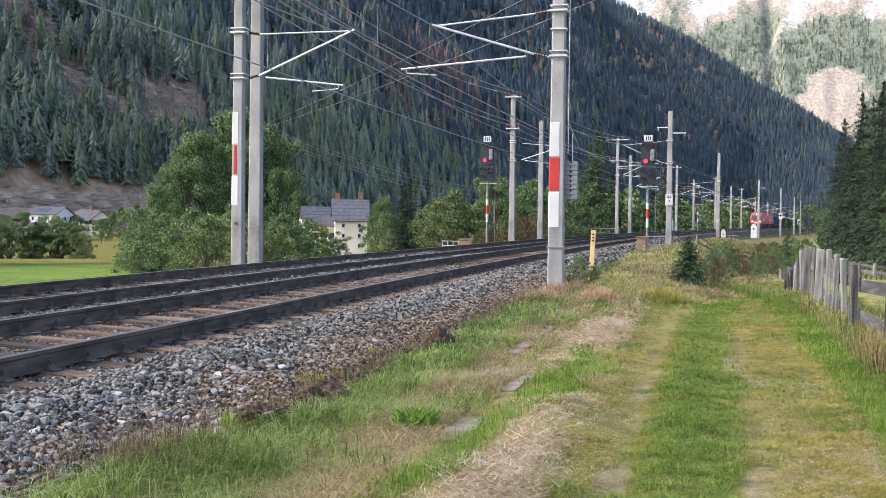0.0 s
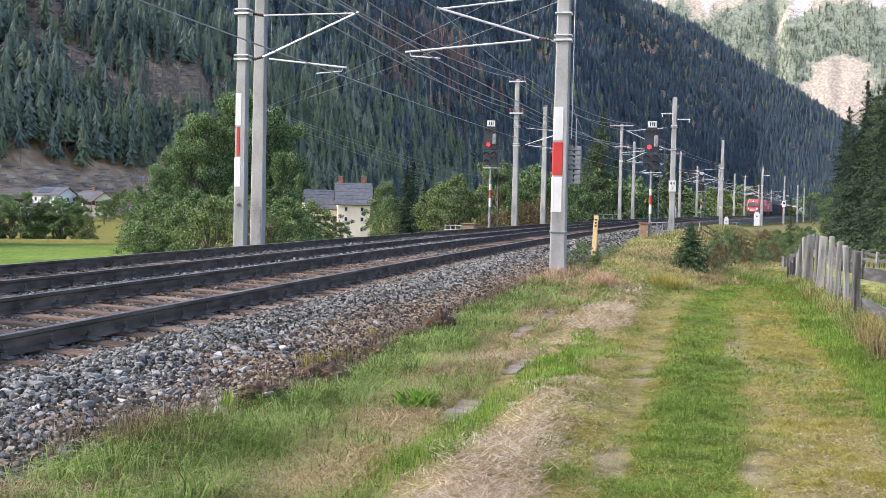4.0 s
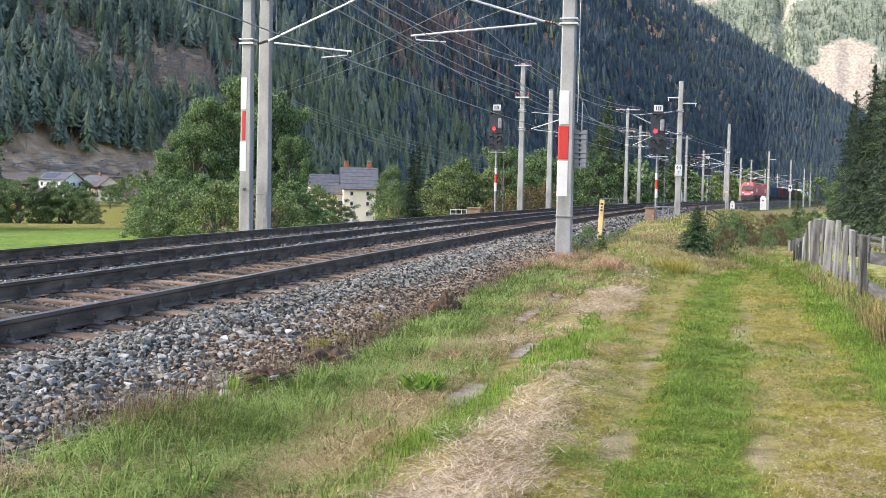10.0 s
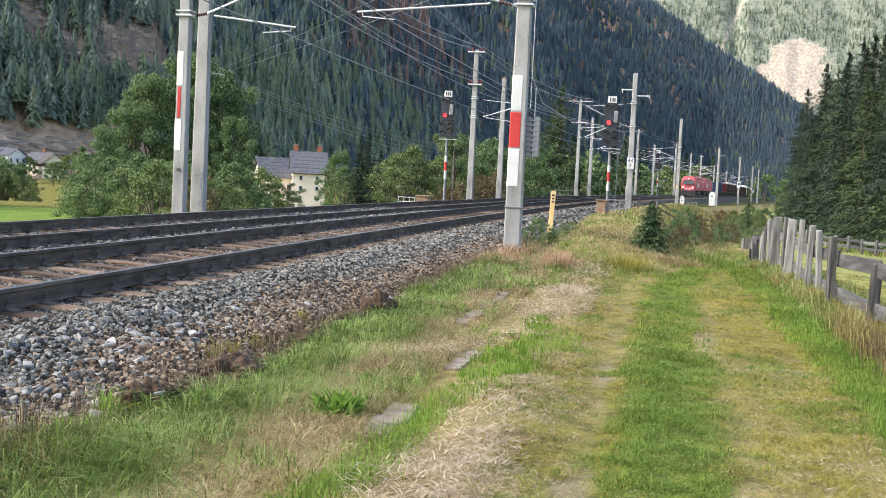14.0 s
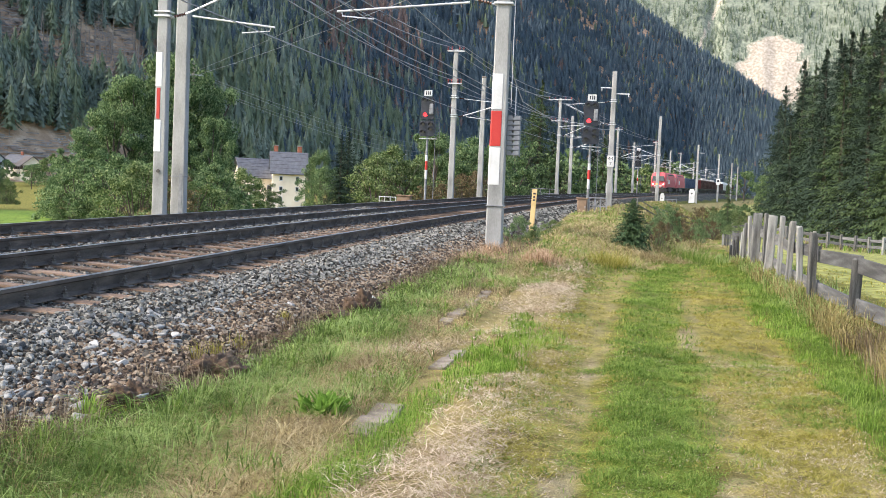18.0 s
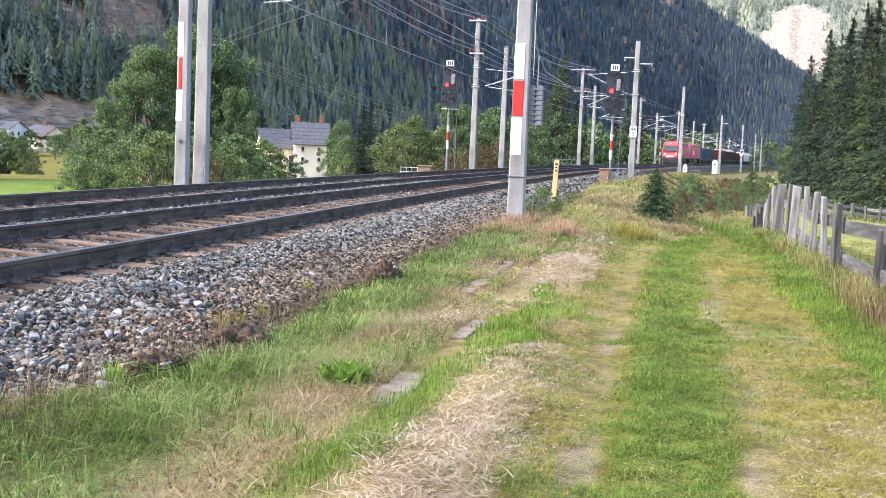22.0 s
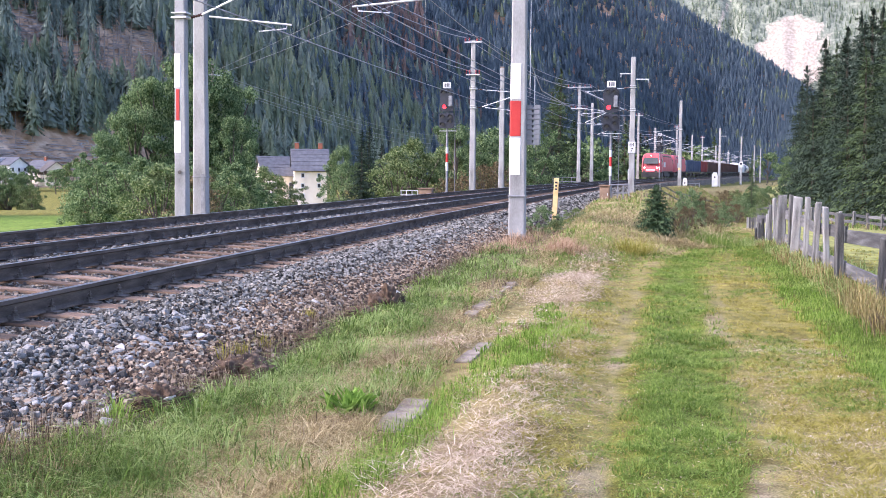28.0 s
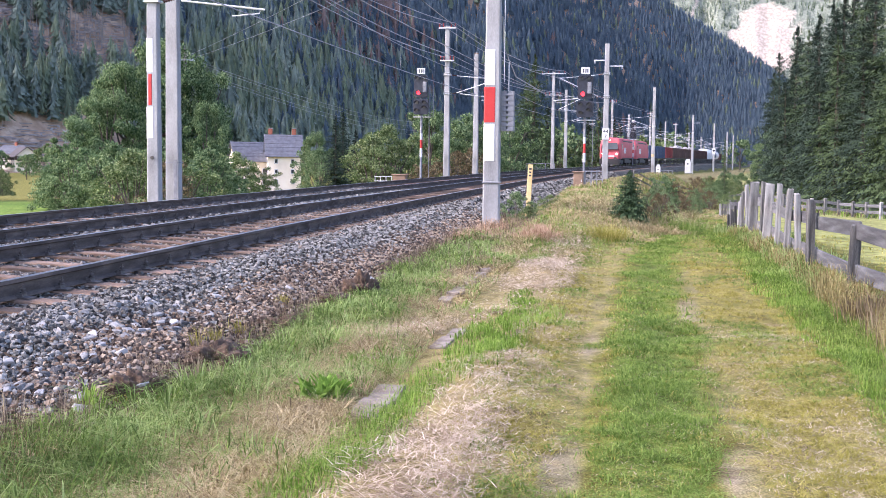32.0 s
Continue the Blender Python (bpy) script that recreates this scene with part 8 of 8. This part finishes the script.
blades("mown_hay", s[q], d[q], GR.uniform(0.04, 0.125, q.sum()), far_w(s[q], 0.0052), 0.3, HAY, "pale mown hay lying beside the path", 9, 0.86, 0.10)
s, d = field(6000, 3.3, 24, 4.3, 5.0, 1.5)
blades("loose_straw", s, d, GR.uniform(0.03, 0.08, len(s)), far_w(s, 0.004), 0.3, HAY, "loose pale straws scattered over the path", 10, 0.95, 0.02)
s, d = field(16000, 3.3, 24, 2.5, 3.6, 1.5)
q = thin(s, d, 0.7, 37, 0.50, 0.05) & ~on_lid(s, d)
blades("flattened_straw", s[q], d[q], GR.uniform(0.08, 0.22, q.sum()), far_w(s[q], 0.005), 0.4, GRASS_DRY, "flattened dry straw on the verge", 11, 0.85, 0.08)
# weeds along the fence
s, d = field(15000, 6.0, 34, 7.6, 8.4, 1.3)
q = thin(s, d, 1.1, 54, 0.50, 0.06)
s, d = s[q], d[q]
tallk = fractal(s * 10, d * 10, 9, 38, 3)
blades("fence_weeds", s, d, GR.uniform(0.06, 0.24, len(s)) * (0.5 + tallk) * np.where(s < 13.5, 1.7, 1.0), far_w(s, 0.0045), 1.35, WEED, "golden brown weeds and dry stalks along the fence", 12)
s, d = field(6000, 6.0, 34, 7.6, 8.5, 1.3)
blades("fence_grass", s, d, GR.uniform(0.12, 0.32, len(s)), far_w(s, 0.006), 0.7, GRASS_GREEN, "green grass among the fence posts", 13)
tussocks("dry_weeds", 80, 9.6, 15.5, 7.5, 8.0, 46, 0.10, 0.22, 0.52, 0.0055, WEED, "tall dry golden weeds leaning out from the fence", 74)
tussocks("brown_weeds", 64, 9.6, 13.0, 7.5, 7.9, 46, 0.10, 0.20, 0.46, 0.005, DRY_BROWN, "dead brown weed stalks at the fence foot", 75)
tussocks("fence_tufts", 170, 8.2, 18.0, 6.9, 7.5, 34, 0.07, 0.06, 0.14, 0.0042, GRASS_BRIGHT, "lush green tufts on the path's edge by the fence", 76)
# meadow behind the fence
s, d = field(9000, 8, 26, 8.4, 16, 1.2)
blades("meadow_grass", s, d, GR.uniform(0.02, 0.06, len(s)), far_w(s, 0.008), 0.7, GRASS_YELLOW, "sunny yellow-green meadow grass", 14)
# the far embankment
s, d = field(90000, 19, 110, 2.3, 8.5, 2.0)
rough = thin(s, d, 3.0, 39, 0.44, 0.05)
q = (d < bank_foot(s) + GR.normal(0, 0.15, len(s))) | (rough & (s > 40))
dry = GR.random(len(s)) < 0.26 + 0.55 * smooth(0.42, 0.62, fractal(s * 10 + 77, d * 10, 16, 51, 3))
blades("embankment_dry_grass", s[q & dry], d[q & dry], GR.uniform(0.06, 0.22, (q & dry).sum()) * (0.5 + 1.1 * fractal(s[q & dry] * 10, d[q & dry] * 10, 14, 52, 3)), far_w(s[q & dry], 0.004), 1.7, GRASS_DRY, "tall dry grass on the railway embankment", 15, 0.35)
q2 = q & ~dry
blades("embankment_grass", s[q2], d[q2], GR.uniform(0.06, 0.22, q2.sum()), far_w(s[q2], 0.004), 1.5, GRASS_TURF, "green grass on the railway embankment", 16, 0.2)
s, d = field(14000, 50, 150, 2.2, 8.0, 1.0)
q = d < bank_foot(s) + 0.3
pale_ = GR.random(len(s)) < 0.3 + 0.5 * smooth(0.4, 0.6, fractal(s * 10, d * 10, 30, 56, 3))
blades("bank_dry_grass", s[q & pale_], d[q & pale_], GR.uniform(0.12, 0.4, (q & pale_).sum()), far_w(s[q & pale_], 0.006), 0.9, GRASS_DRY, "tall dry grass farther along the embankment", 28)
blades("bank_green_grass", s[q & ~pale_], d[q & ~pale_], GR.uniform(0.12, 0.35, (q & ~pale_).sum()), far_w(s[q & ~pale_], 0.006), 0.9, GRASS_TURF, "green grass farther along the embankment", 29)
s, d = field(9000, 55, 150, 3.0, 17.0, 1.1)
dry = GR.random(len(s)) < 0.35 + 0.4 * smooth(0.45, 0.6, fractal(s * 10, d * 10, 40, 66, 3))
blades("rough_grass", s[dry], d[dry], GR.uniform(0.15, 0.5, dry.sum()), far_w(s[dry], 0.006), 1.0, DRY_BROWN, "rough brown grass on the low ground beside the embankment", 196)
blades("rough_grass", s[~dry], d[~dry], GR.uniform(0.15, 0.45, (~dry).sum()), far_w(s[~dry], 0.006), 1.0, GRASS_TURF, "rough green grass on the low ground beside the embankment", 197)
lie, ld = field(15000, 19, 48, 2.9, 7.0, 1.4)
q = (ld < bank_foot(lie) - 0.2) & thin(lie, ld, 1.6, 49, 0.47, 0.04)
blades("fallen_straw", lie[q], ld[q], GR.uniform(0.08, 0.24, q.sum()), far_w(lie[q], 0.0028), 0.5, GRASS_DRY, "pale fallen straw on the embankment slope", 27, 0.7, 0.1)
s, d = field(3600, 16, 32, 2.15, 3.3, 1.0)
blades("reddish_grass", s, d, GR.uniform(0.08, 0.32, len(s)), far_w(s, 0.004), 0.9, DRY_BROWN, "reddish dry grass round the mast foot", 17)
tussocks("bank_tussocks", 26, 26.6, 30.5, 5.6, 6.5, 60, 0.20, 0.20, 0.48, 0.0028, GRASS_DRY, "tall dry grass at the foot of the embankment", 85, 1.6, 0.25)
tussocks("bank_tussocks", 16, 29.0, 34.0, 5.9, 6.6, 60, 0.24, 0.25, 0.60, 0.0028, GRASS_DRY, "tall dry grass along the foot of the embankment", 86, 1.5, 0.2)
tussocks("bank_tussocks", 22, 34.0, 46.0, 6.5, 7.3, 60, 0.24, 0.25, 0.60, 0.003, GRASS_DRY, "tall dry grass along the foot of the embankment", 186, 1.5, 0.2)
s, d = field(9000, 19, 46, 5.4, 8.0, 1.2)
q = (d > bank_foot(s) + 0.1) & (d < 7.6 + 0.02 * s)
blades("far_path_turf", s[q], d[q], GR.uniform(0.03, 0.08, q.sum()), far_w(s[q], 0.004), 1.1, GRASS_BRIGHT, "fresh green turf where the path runs on along the fence", 187, 0.3)
tussocks("bank_tussocks", 22, 27.0, 40.0, 5.9, 7.2, 60, 0.20, 0.3, 0.6, 0.0032, GRASS_TURF, "green grass clumps along the foot of the embankment", 87, 1.1)
tussocks("yellow_tussock", 9, 23.6, 24.8, 4.8, 5.2, 80, 0.18, 0.3, 0.65, 0.0028, GRASS_YELLOW, "tall yellow tussock at the corner of the embankment", 88, 1.3, 0.1)
tussocks("reddish_tussocks", 26, 22.4, 24.4, 3.4, 4.0, 60, 0.14, 0.2, 0.38, 0.0028, RED_GRASS, "reddish dry grass patch on the embankment", 89, 1.2)
tussocks("reddish_tussocks", 40, 22.5, 27.5, 2.2, 2.8, 50, 0.12, 0.2, 0.42, 0.0028, RED_GRASS, "reddish brown grass round the mast foot", 90, 1.0)
# beyond the tracks
s, d = field(14000, 5, 90, -14, -7.6, 1.3)
blades("far_verge_grass", s, d, GR.uniform(0.15, 0.45, len(s)), far_w(s, 0.006), 0.7, GRASS_GREEN, "green grass beyond the far track", 18)
# the same cover behind the camera
s, d = field(24000, -6, 3.6, 2.1, 8.2, 1.0)
e = loose(s, d)
q = (d < 3.4) | (e > 6.7)
blades("verge_grass", s[q], d[q], GR.uniform(0.05, 0.16, q.sum()), 0.008, 1.0, GRASS_GREEN, "green grass on the verge and along the fence", 31)
q = (d >= 3.4) & ((e < 5.05) | (e > 5.78) & (e <= 6.7))
blades("path_turf", s[q], d[q], GR.uniform(0.02, 0.05, q.sum()), 0.008, 1.2, GRASS_YELLOW, "short yellowish trodden turf on the path", 32)
q = (d >= 3.4) & (e >= 5.05) & (e <= 5.78)
blades("middle_strip", s[q], d[q], GR.uniform(0.02, 0.06, q.sum()), 0.008, 1.1, GRASS_TURF, "greener grass strip between the wheel tracks", 33)


def dock_plant(s, d):
    """A broad-leaved dock plant on the verge."""
    top = tagged(new("dock_plant"), "bright green broad-leaved dock plant on the verge", "plant")
    top.matrix_basis = stand(s, d, None)
    rng = random.Random(9)
    for i in range(150):
        a, L = rng.uniform(0, 6.28), rng.uniform(0.09, 0.22)
        bx, by = rng.gauss(0, 0.055), rng.gauss(0, 0.08)
        up = rng.uniform(0.75, 1.5)
        bm = bmesh.new()
        ca, sa = math.cos(a), math.sin(a)
        rows = []
        for k in range(5):
            t = k / 4
            r = L * (t * math.cos(up) + 0.15 * t * t)
            z = L * (t * math.sin(up) - 0.16 * t * t) + 0.02
            w = 0.018 * math.sin(3.1416 * min(0.97, 0.12 + 0.86 * t))
            rows.append([bm.verts.new((bx + ca * r - sa * w * q, by + sa * r + ca * w * q, z + abs(q) * 0.012)) for q in (-1, 0, 1)])
        for p, q in zip(rows, rows[1:]):
            for k in (0, 1):
                bm.faces.new((p[k], p[k + 1], q[k + 1], q[k]))
        part("leaf", bm, DOCK_LEAF, top)


dock_plant(8.5, 3.43)

# concrete lids of the cable trough that show through the grass
trough = tagged(new("cable_trough"), "half-overgrown concrete cable trough lids in the verge", "cable trough", kind="structure")
bm = bmesh.new()
box(bm, (0, 0, 0), (0.20, 0.50, 0.07), bevel=0.008)
lid_mesh = bpy.data.meshes.new("lid")
bm.to_mesh(lid_mesh)
bm.free()
lid_mesh.materials.append(CONCRETE_OLD)
for i, s in enumerate((8.3, 8.82, 10.9, 11.42, 13.9, 14.42, 14.94, 15.46, 15.98, 16.5, 17.02, 17.54)):
    d = float(lid_d(s))
    k = 1.0 if s < 10 else 0.72
    shared("lid", lid_mesh, trough, stand(s, d + (0.0 if s < 10 else 0.03 * math.sin(i * 2.9)), None, (2.0 if s < 10 else 5.0) * math.sin(i * 2.1)) @ Matrix.Diagonal((k, 1, 1, 1)) @ pose(0, 0, (0.004 if s > 13 else -0.016 if s > 10 else 0.004) + 0.008 * math.sin(i * 1.7), 2 * math.sin(i), 3 * math.cos(i * 1.3), 0))

def stone_meshes(mat, count, seed):
    out = []
    for i in range(count):
        rng = np.random.default_rng(seed + i)
        bm = bmesh.new()
        bmesh.ops.create_cube(bm, size=1.0)
        for v in bm.verts:
            v.co = Vector([c * k for c, k in zip(v.co + Vector(rng.uniform(-0.28, 0.28, 3)), (1.0, 0.8, 0.62))])
        bmesh.ops.bevel(bm, geom=list(bm.edges), offset=0.09, segments=1, affect="EDGES")
        bmesh.ops.triangulate(bm, faces=bm.faces)
        me = bpy.data.meshes.new("stone")
        bm.to_mesh(me)
        bm.free()
        me.materials.append(mat)
        out.append(me)
    return out


def stone_field(name, s, d, size, mat, label, seed, sink=0.25, round_=False):
    """Angular stones of about the given sizes, each an uneven cuboid with its corners knocked off, joined into one bed."""
    rng = np.random.default_rng(seed)
    n = len(s)
    x, y = line_np(s, d)
    z = ground_z(s, d)
    if round_:
        g = (1 + 5 ** 0.5) / 2
        c = np.array([(-1, g, 0), (1, g, 0), (-1, -g, 0), (1, -g, 0), (0, -1, g), (0, 1, g), (0, -1, -g), (0, 1, -g), (g, 0, -1), (g, 0, 1), (-g, 0, -1), (-g, 0, 1)]) / 1.9
        q = np.array([(0, 11, 5), (0, 5, 1), (0, 1, 7), (0, 7, 10), (0, 10, 11), (1, 5, 9), (5, 11, 4), (11, 10, 2), (10, 7, 6), (7, 1, 8), (3, 9, 4), (3, 4, 2), (3, 2, 6), (3, 6, 8), (3, 8, 9), (4, 9, 5), (2, 4, 11), (6, 2, 10), (8, 6, 7), (9, 8, 1)])
        v = c[None] * rng.uniform(0.68, 1.12, (n, 12, 1)) * 0.56
    else:
        c = np.array([(a, b, e) for a in (-1, 1) for b in (-1, 1) for e in (-1, 1)], float)
        q = np.array([(0, 1, 3, 2), (4, 6, 7, 5), (0, 4, 5, 1), (2, 3, 7, 6), (0, 2, 6, 4), (1, 5, 7, 3)])
        v = c[None] * rng.uniform(0.42, 1.0, (n, 8, 3)) * 0.52
    v = v * np.stack([size, size * rng.uniform(0.6, 0.95, n), size * rng.uniform(0.45, 0.8, n)], 1)[:, None]
    ang = rng.normal(0, 1, (n, 4))
    ang[:, 1:3] *= 0.45
    ang /= np.linalg.norm(ang, axis=1)[:, None]
    w, i, j, k = ang.T
    R = np.stack([np.stack([1 - 2 * (j * j + k * k), 2 * (i * j - k * w), 2 * (i * k + j * w)], -1), np.stack([2 * (i * j + k * w), 1 - 2 * (i * i + k * k), 2 * (j * k - i * w)], -1), np.stack([2 * (i * k - j * w), 2 * (j * k + i * w), 1 - 2 * (i * i + j * j)], -1)], 1)
    v = np.einsum("nij,nkj->nki", R, v)
    v = v + np.stack([x, y, z + size * (0.5 - sink) * rng.uniform(0.2, 1.0, n)], 1)[:, None]
    f = (q[None] + (np.arange(n) * len(c))[:, None, None]).reshape(-1, q.shape[1])
    return tagged(new(name, mesh_data(name, v.reshape(-1, 3), f, mat)), label, "ballast", kind="stuff")


def sizes(s, lo=0.026, hi=0.056):
    return GR.uniform(lo, hi, len(s)) * np.clip(s / 16, 1.0, 3.0)


s, d = field(40000, 3.5, 34, 0.50, 2.0, 1.7)
q = GR.random(len(s)) > 0.07 + smooth(1.20, 1.80, d + 0.35 * (fractal(s * 10, d * 10, 12, 91, 3) - 0.5) * 2) * 0.75 * (0.3 + 0.7 * smooth(7.6, 8.8, s))
for near in (True, False):
    p = (s < 9.5) == near
    stone_field("ballast", s[q & p], d[q & p], sizes(s[q & p], 0.031, 0.064), STONE, "grey angular ballast stones on the shoulder of the track", 92 + near, round_=near)
    stone_field("rusty_ballast", s[~q & p], d[~q & p], sizes(s[~q & p], 0.03, 0.06), STONE_BROWN, "rust-brown fouled ballast stones", 193 + near, round_=near)
s, d = field(18000, 3.5, 30, 1.35, 2.7, 1.5)
q = d < toe_d(s) + GR.normal(0.05, 0.08, len(s))
s, d = s[q], d[q]
p = d > 2.0 + 0.4 * (fractal(s * 10, d * 10, 8, 95, 3) - 0.5) * 2
stone_field("rusty_ballast", s[~p], d[~p], sizes(s[~p], 0.025, 0.06), STONE_BROWN, "rust-brown stones and gravel at the foot of the ballast", 94)
stone_field("earthy_stones", s[p], d[p], sizes(s[p], 0.02, 0.06), STONE_EARTHY, "earth-stained stones and crumbs where the ballast ends", 195)
s, d = field(15000, 3.5, 34, -1.42, 0.62, 1.5)
q = np.abs(((s - 0.2) / 0.67) % 1.0 - 0.5) < 0.30
s, d = s[q], d[q]
q = GR.random(len(s)) < 0.35 + 0.4 * smooth(10, 22, s)
stone_field("rusty_ballast", s[q], d[q], sizes(s[q], 0.03, 0.055), STONE_BROWN, "brownish ballast between the sleepers of the near track", 95, 0.6)
stone_field("ballast", s[~q], d[~q], sizes(s[~q], 0.03, 0.058), STONE, "grey ballast between the sleepers of the near track", 295, 0.6)
s, d = field(9000, 3.5, 46, -3.85, -1.62, 1.5)
stone_field("ballast", s, d, sizes(s), STONE, "grey ballast between the two tracks", 96, 0.35)
s, d = field(6000, 4, 46, -7.2, -4.1, 1.4)
stone_field("ballast", s, d, sizes(s), STONE, "grey ballast round the far track", 97, 0.45)
s, d = field(3200, 4, 46, -5.35, -4.1, 1.4)
stone_field("rusty_ballast", s, d, sizes(s), STONE_ONE_BED, "brownish ballast strewn over the sleepers of the far track", 197, 0.1)
s, d = field(1500, 4, 30, -1.4, -0.1, 1.4)
stone_field("rusty_ballast", s, d, sizes(s, 0.022, 0.042), STONE_ONE_BED, "small stones strewn over the sleepers of the near track", 198, 0.1)
s, d = field(9000, -6, 3.6, 0.55, 2.1, 1.0)
stone_field("ballast", s, d, sizes(s), STONE, "grey ballast shoulder beside the standing place", 99)
s, d = field(6000, 30, 110, 0.55, 2.2, 1.2)
stone_field("ballast", s, d, sizes(s), STONE, "distant grey ballast shoulder", 98)

s, d = field(5200, 6.8, 17, 1.8, 2.7, 1.2)
q = np.abs(d - toe_d(s) + 0.04) < np.abs(GR.normal(0, 0.13, len(s))) + 0.02
q &= fractal(s * 10, d * 10, 7, 71, 3) > 0.46
s, d = s[q], d[q]
stone_field("earth_crumbs", s, d, GR.uniform(0.02, 0.075, len(s)), EARTH, "crumbs of dark dug-up earth at the foot of the ballast", 72, 0.1)

# single stones: the pale ones and those nearest to the camera
bed = tagged(new("ballast_edge"), "loose grey and pale stones at the nearest edge of the ballast", "ballast", kind="structure")
grey, pale = stone_meshes(STONE_ONE, 8, 300), stone_meshes(PALE_STONE, 4, 330)
_sr = random.Random(41)
for i in range(250):
    s, d = 4.5 + 7 * _sr.random() ** 1.2, 0.8 + 0.95 * _sr.random()
    k = _sr.uniform(0.045, 0.08)
    shared("stone", grey[i % 8], bed, stand(s, d, None, _sr.uniform(0, 360)) @ pose(0, 0, k * 0.25, _sr.uniform(-25, 25), _sr.uniform(-25, 25), 0) @ Matrix.Diagonal((k, k, k, 1)))
for s, d, k in ((8.22, 2.20, 0.10), (8.32, 2.32, 0.13), (8.5, 2.12, 0.09), (15.0, 2.3, 0.16), (7.75, 2.15, 0.1), (7.95, 2.05, 0.09), (7.4, 1.55, 0.08), (9.6, 1.35, 0.08), (7.9, 1.8, 0.07), (6.6, 1.35, 0.07), (10.6, 1.6, 0.08), (12.2, 1.4, 0.08), (6.9, 0.95, 0.08), (8.2, 1.1, 0.07), (9.2, 1.75, 0.08), (13.5, 1.75, 0.09), (11.4, 1.1, 0.07), (7.1, 1.95, 0.08)):
    shared("stone", pale[_sr.randrange(4)], bed, stand(s, d, None, _sr.uniform(0, 360)) @ pose(0, 0, k * 0.3, _sr.uniform(-25, 25), _sr.uniform(-25, 25), 0) @ Matrix.Diagonal((k, k, k * 0.8, 1)))


def earth_clod(s, d, h, w, seed, label):
    """A dug-up heap of dark earth and roots at the foot of the ballast."""
    rng = np.random.default_rng(seed)
    bm = bmesh.new()
    bmesh.ops.create_icosphere(bm, subdivisions=5, radius=1.0)
    for v in bm.verts:
        p = v.co * 1.6 + Vector((seed * 7.0, 0, 0))
        k = 1 + 0.55 * noise.noise(p) + 0.35 * noise.noise(p * 2.7) + 0.26 * abs(noise.noise(p * 6.0)) + 0.16 * noise.noise(p * 13) + 0.07 * noise.noise(p * 29)
        v.co = Vector((v.co.x * w * 0.42 * k, v.co.y * w * 0.85 * k, v.co.z * h * 0.8 * k))
    for f in bm.faces:
        f.smooth = True
    ob = part("earth_clod", bm, EARTH)
    ob.matrix_basis = stand(s, d, None)
    tagged(ob, label, "earth heap", "dark earth heaps")


for s, d, h, w, seed, label in ((14.0, 2.44, 0.29, 0.42, 1, "dark brown clod of dug-up earth and roots beside the ballast"), (13.2, 2.34, 0.12, 0.34, 2, "low crumbling clod of brown earth beside the ballast"),
                                (8.25, 2.27, 0.13, 0.30, 3, "low dark lump of earth with pale stones on it"), (9.6, 2.33, 0.17, 0.42, 4, "low dark lump of earth under dry tufts"),
                                (11.7, 2.30, 0.08, 0.40, 6, "crumbling dark earth bank at the foot of the ballast")):
    earth_clod(s, d, h, w, seed, label)
for s, d, z, k in ((8.16, 2.20, 0.06, 0.08), (8.20, 2.33, 0.07, 0.10), (8.42, 2.24, 0.06, 0.06), (14.5, 2.62, 0.06, 0.12)):
    shared("stone", pale[_sr.randrange(4)], bed, stand(s, d, None, _sr.uniform(0, 360)) @ pose(0, 0, z, _sr.uniform(-20, 20), _sr.uniform(-20, 20), 0) @ Matrix.Diagonal((k, k, k * 0.7, 1)))


motions()
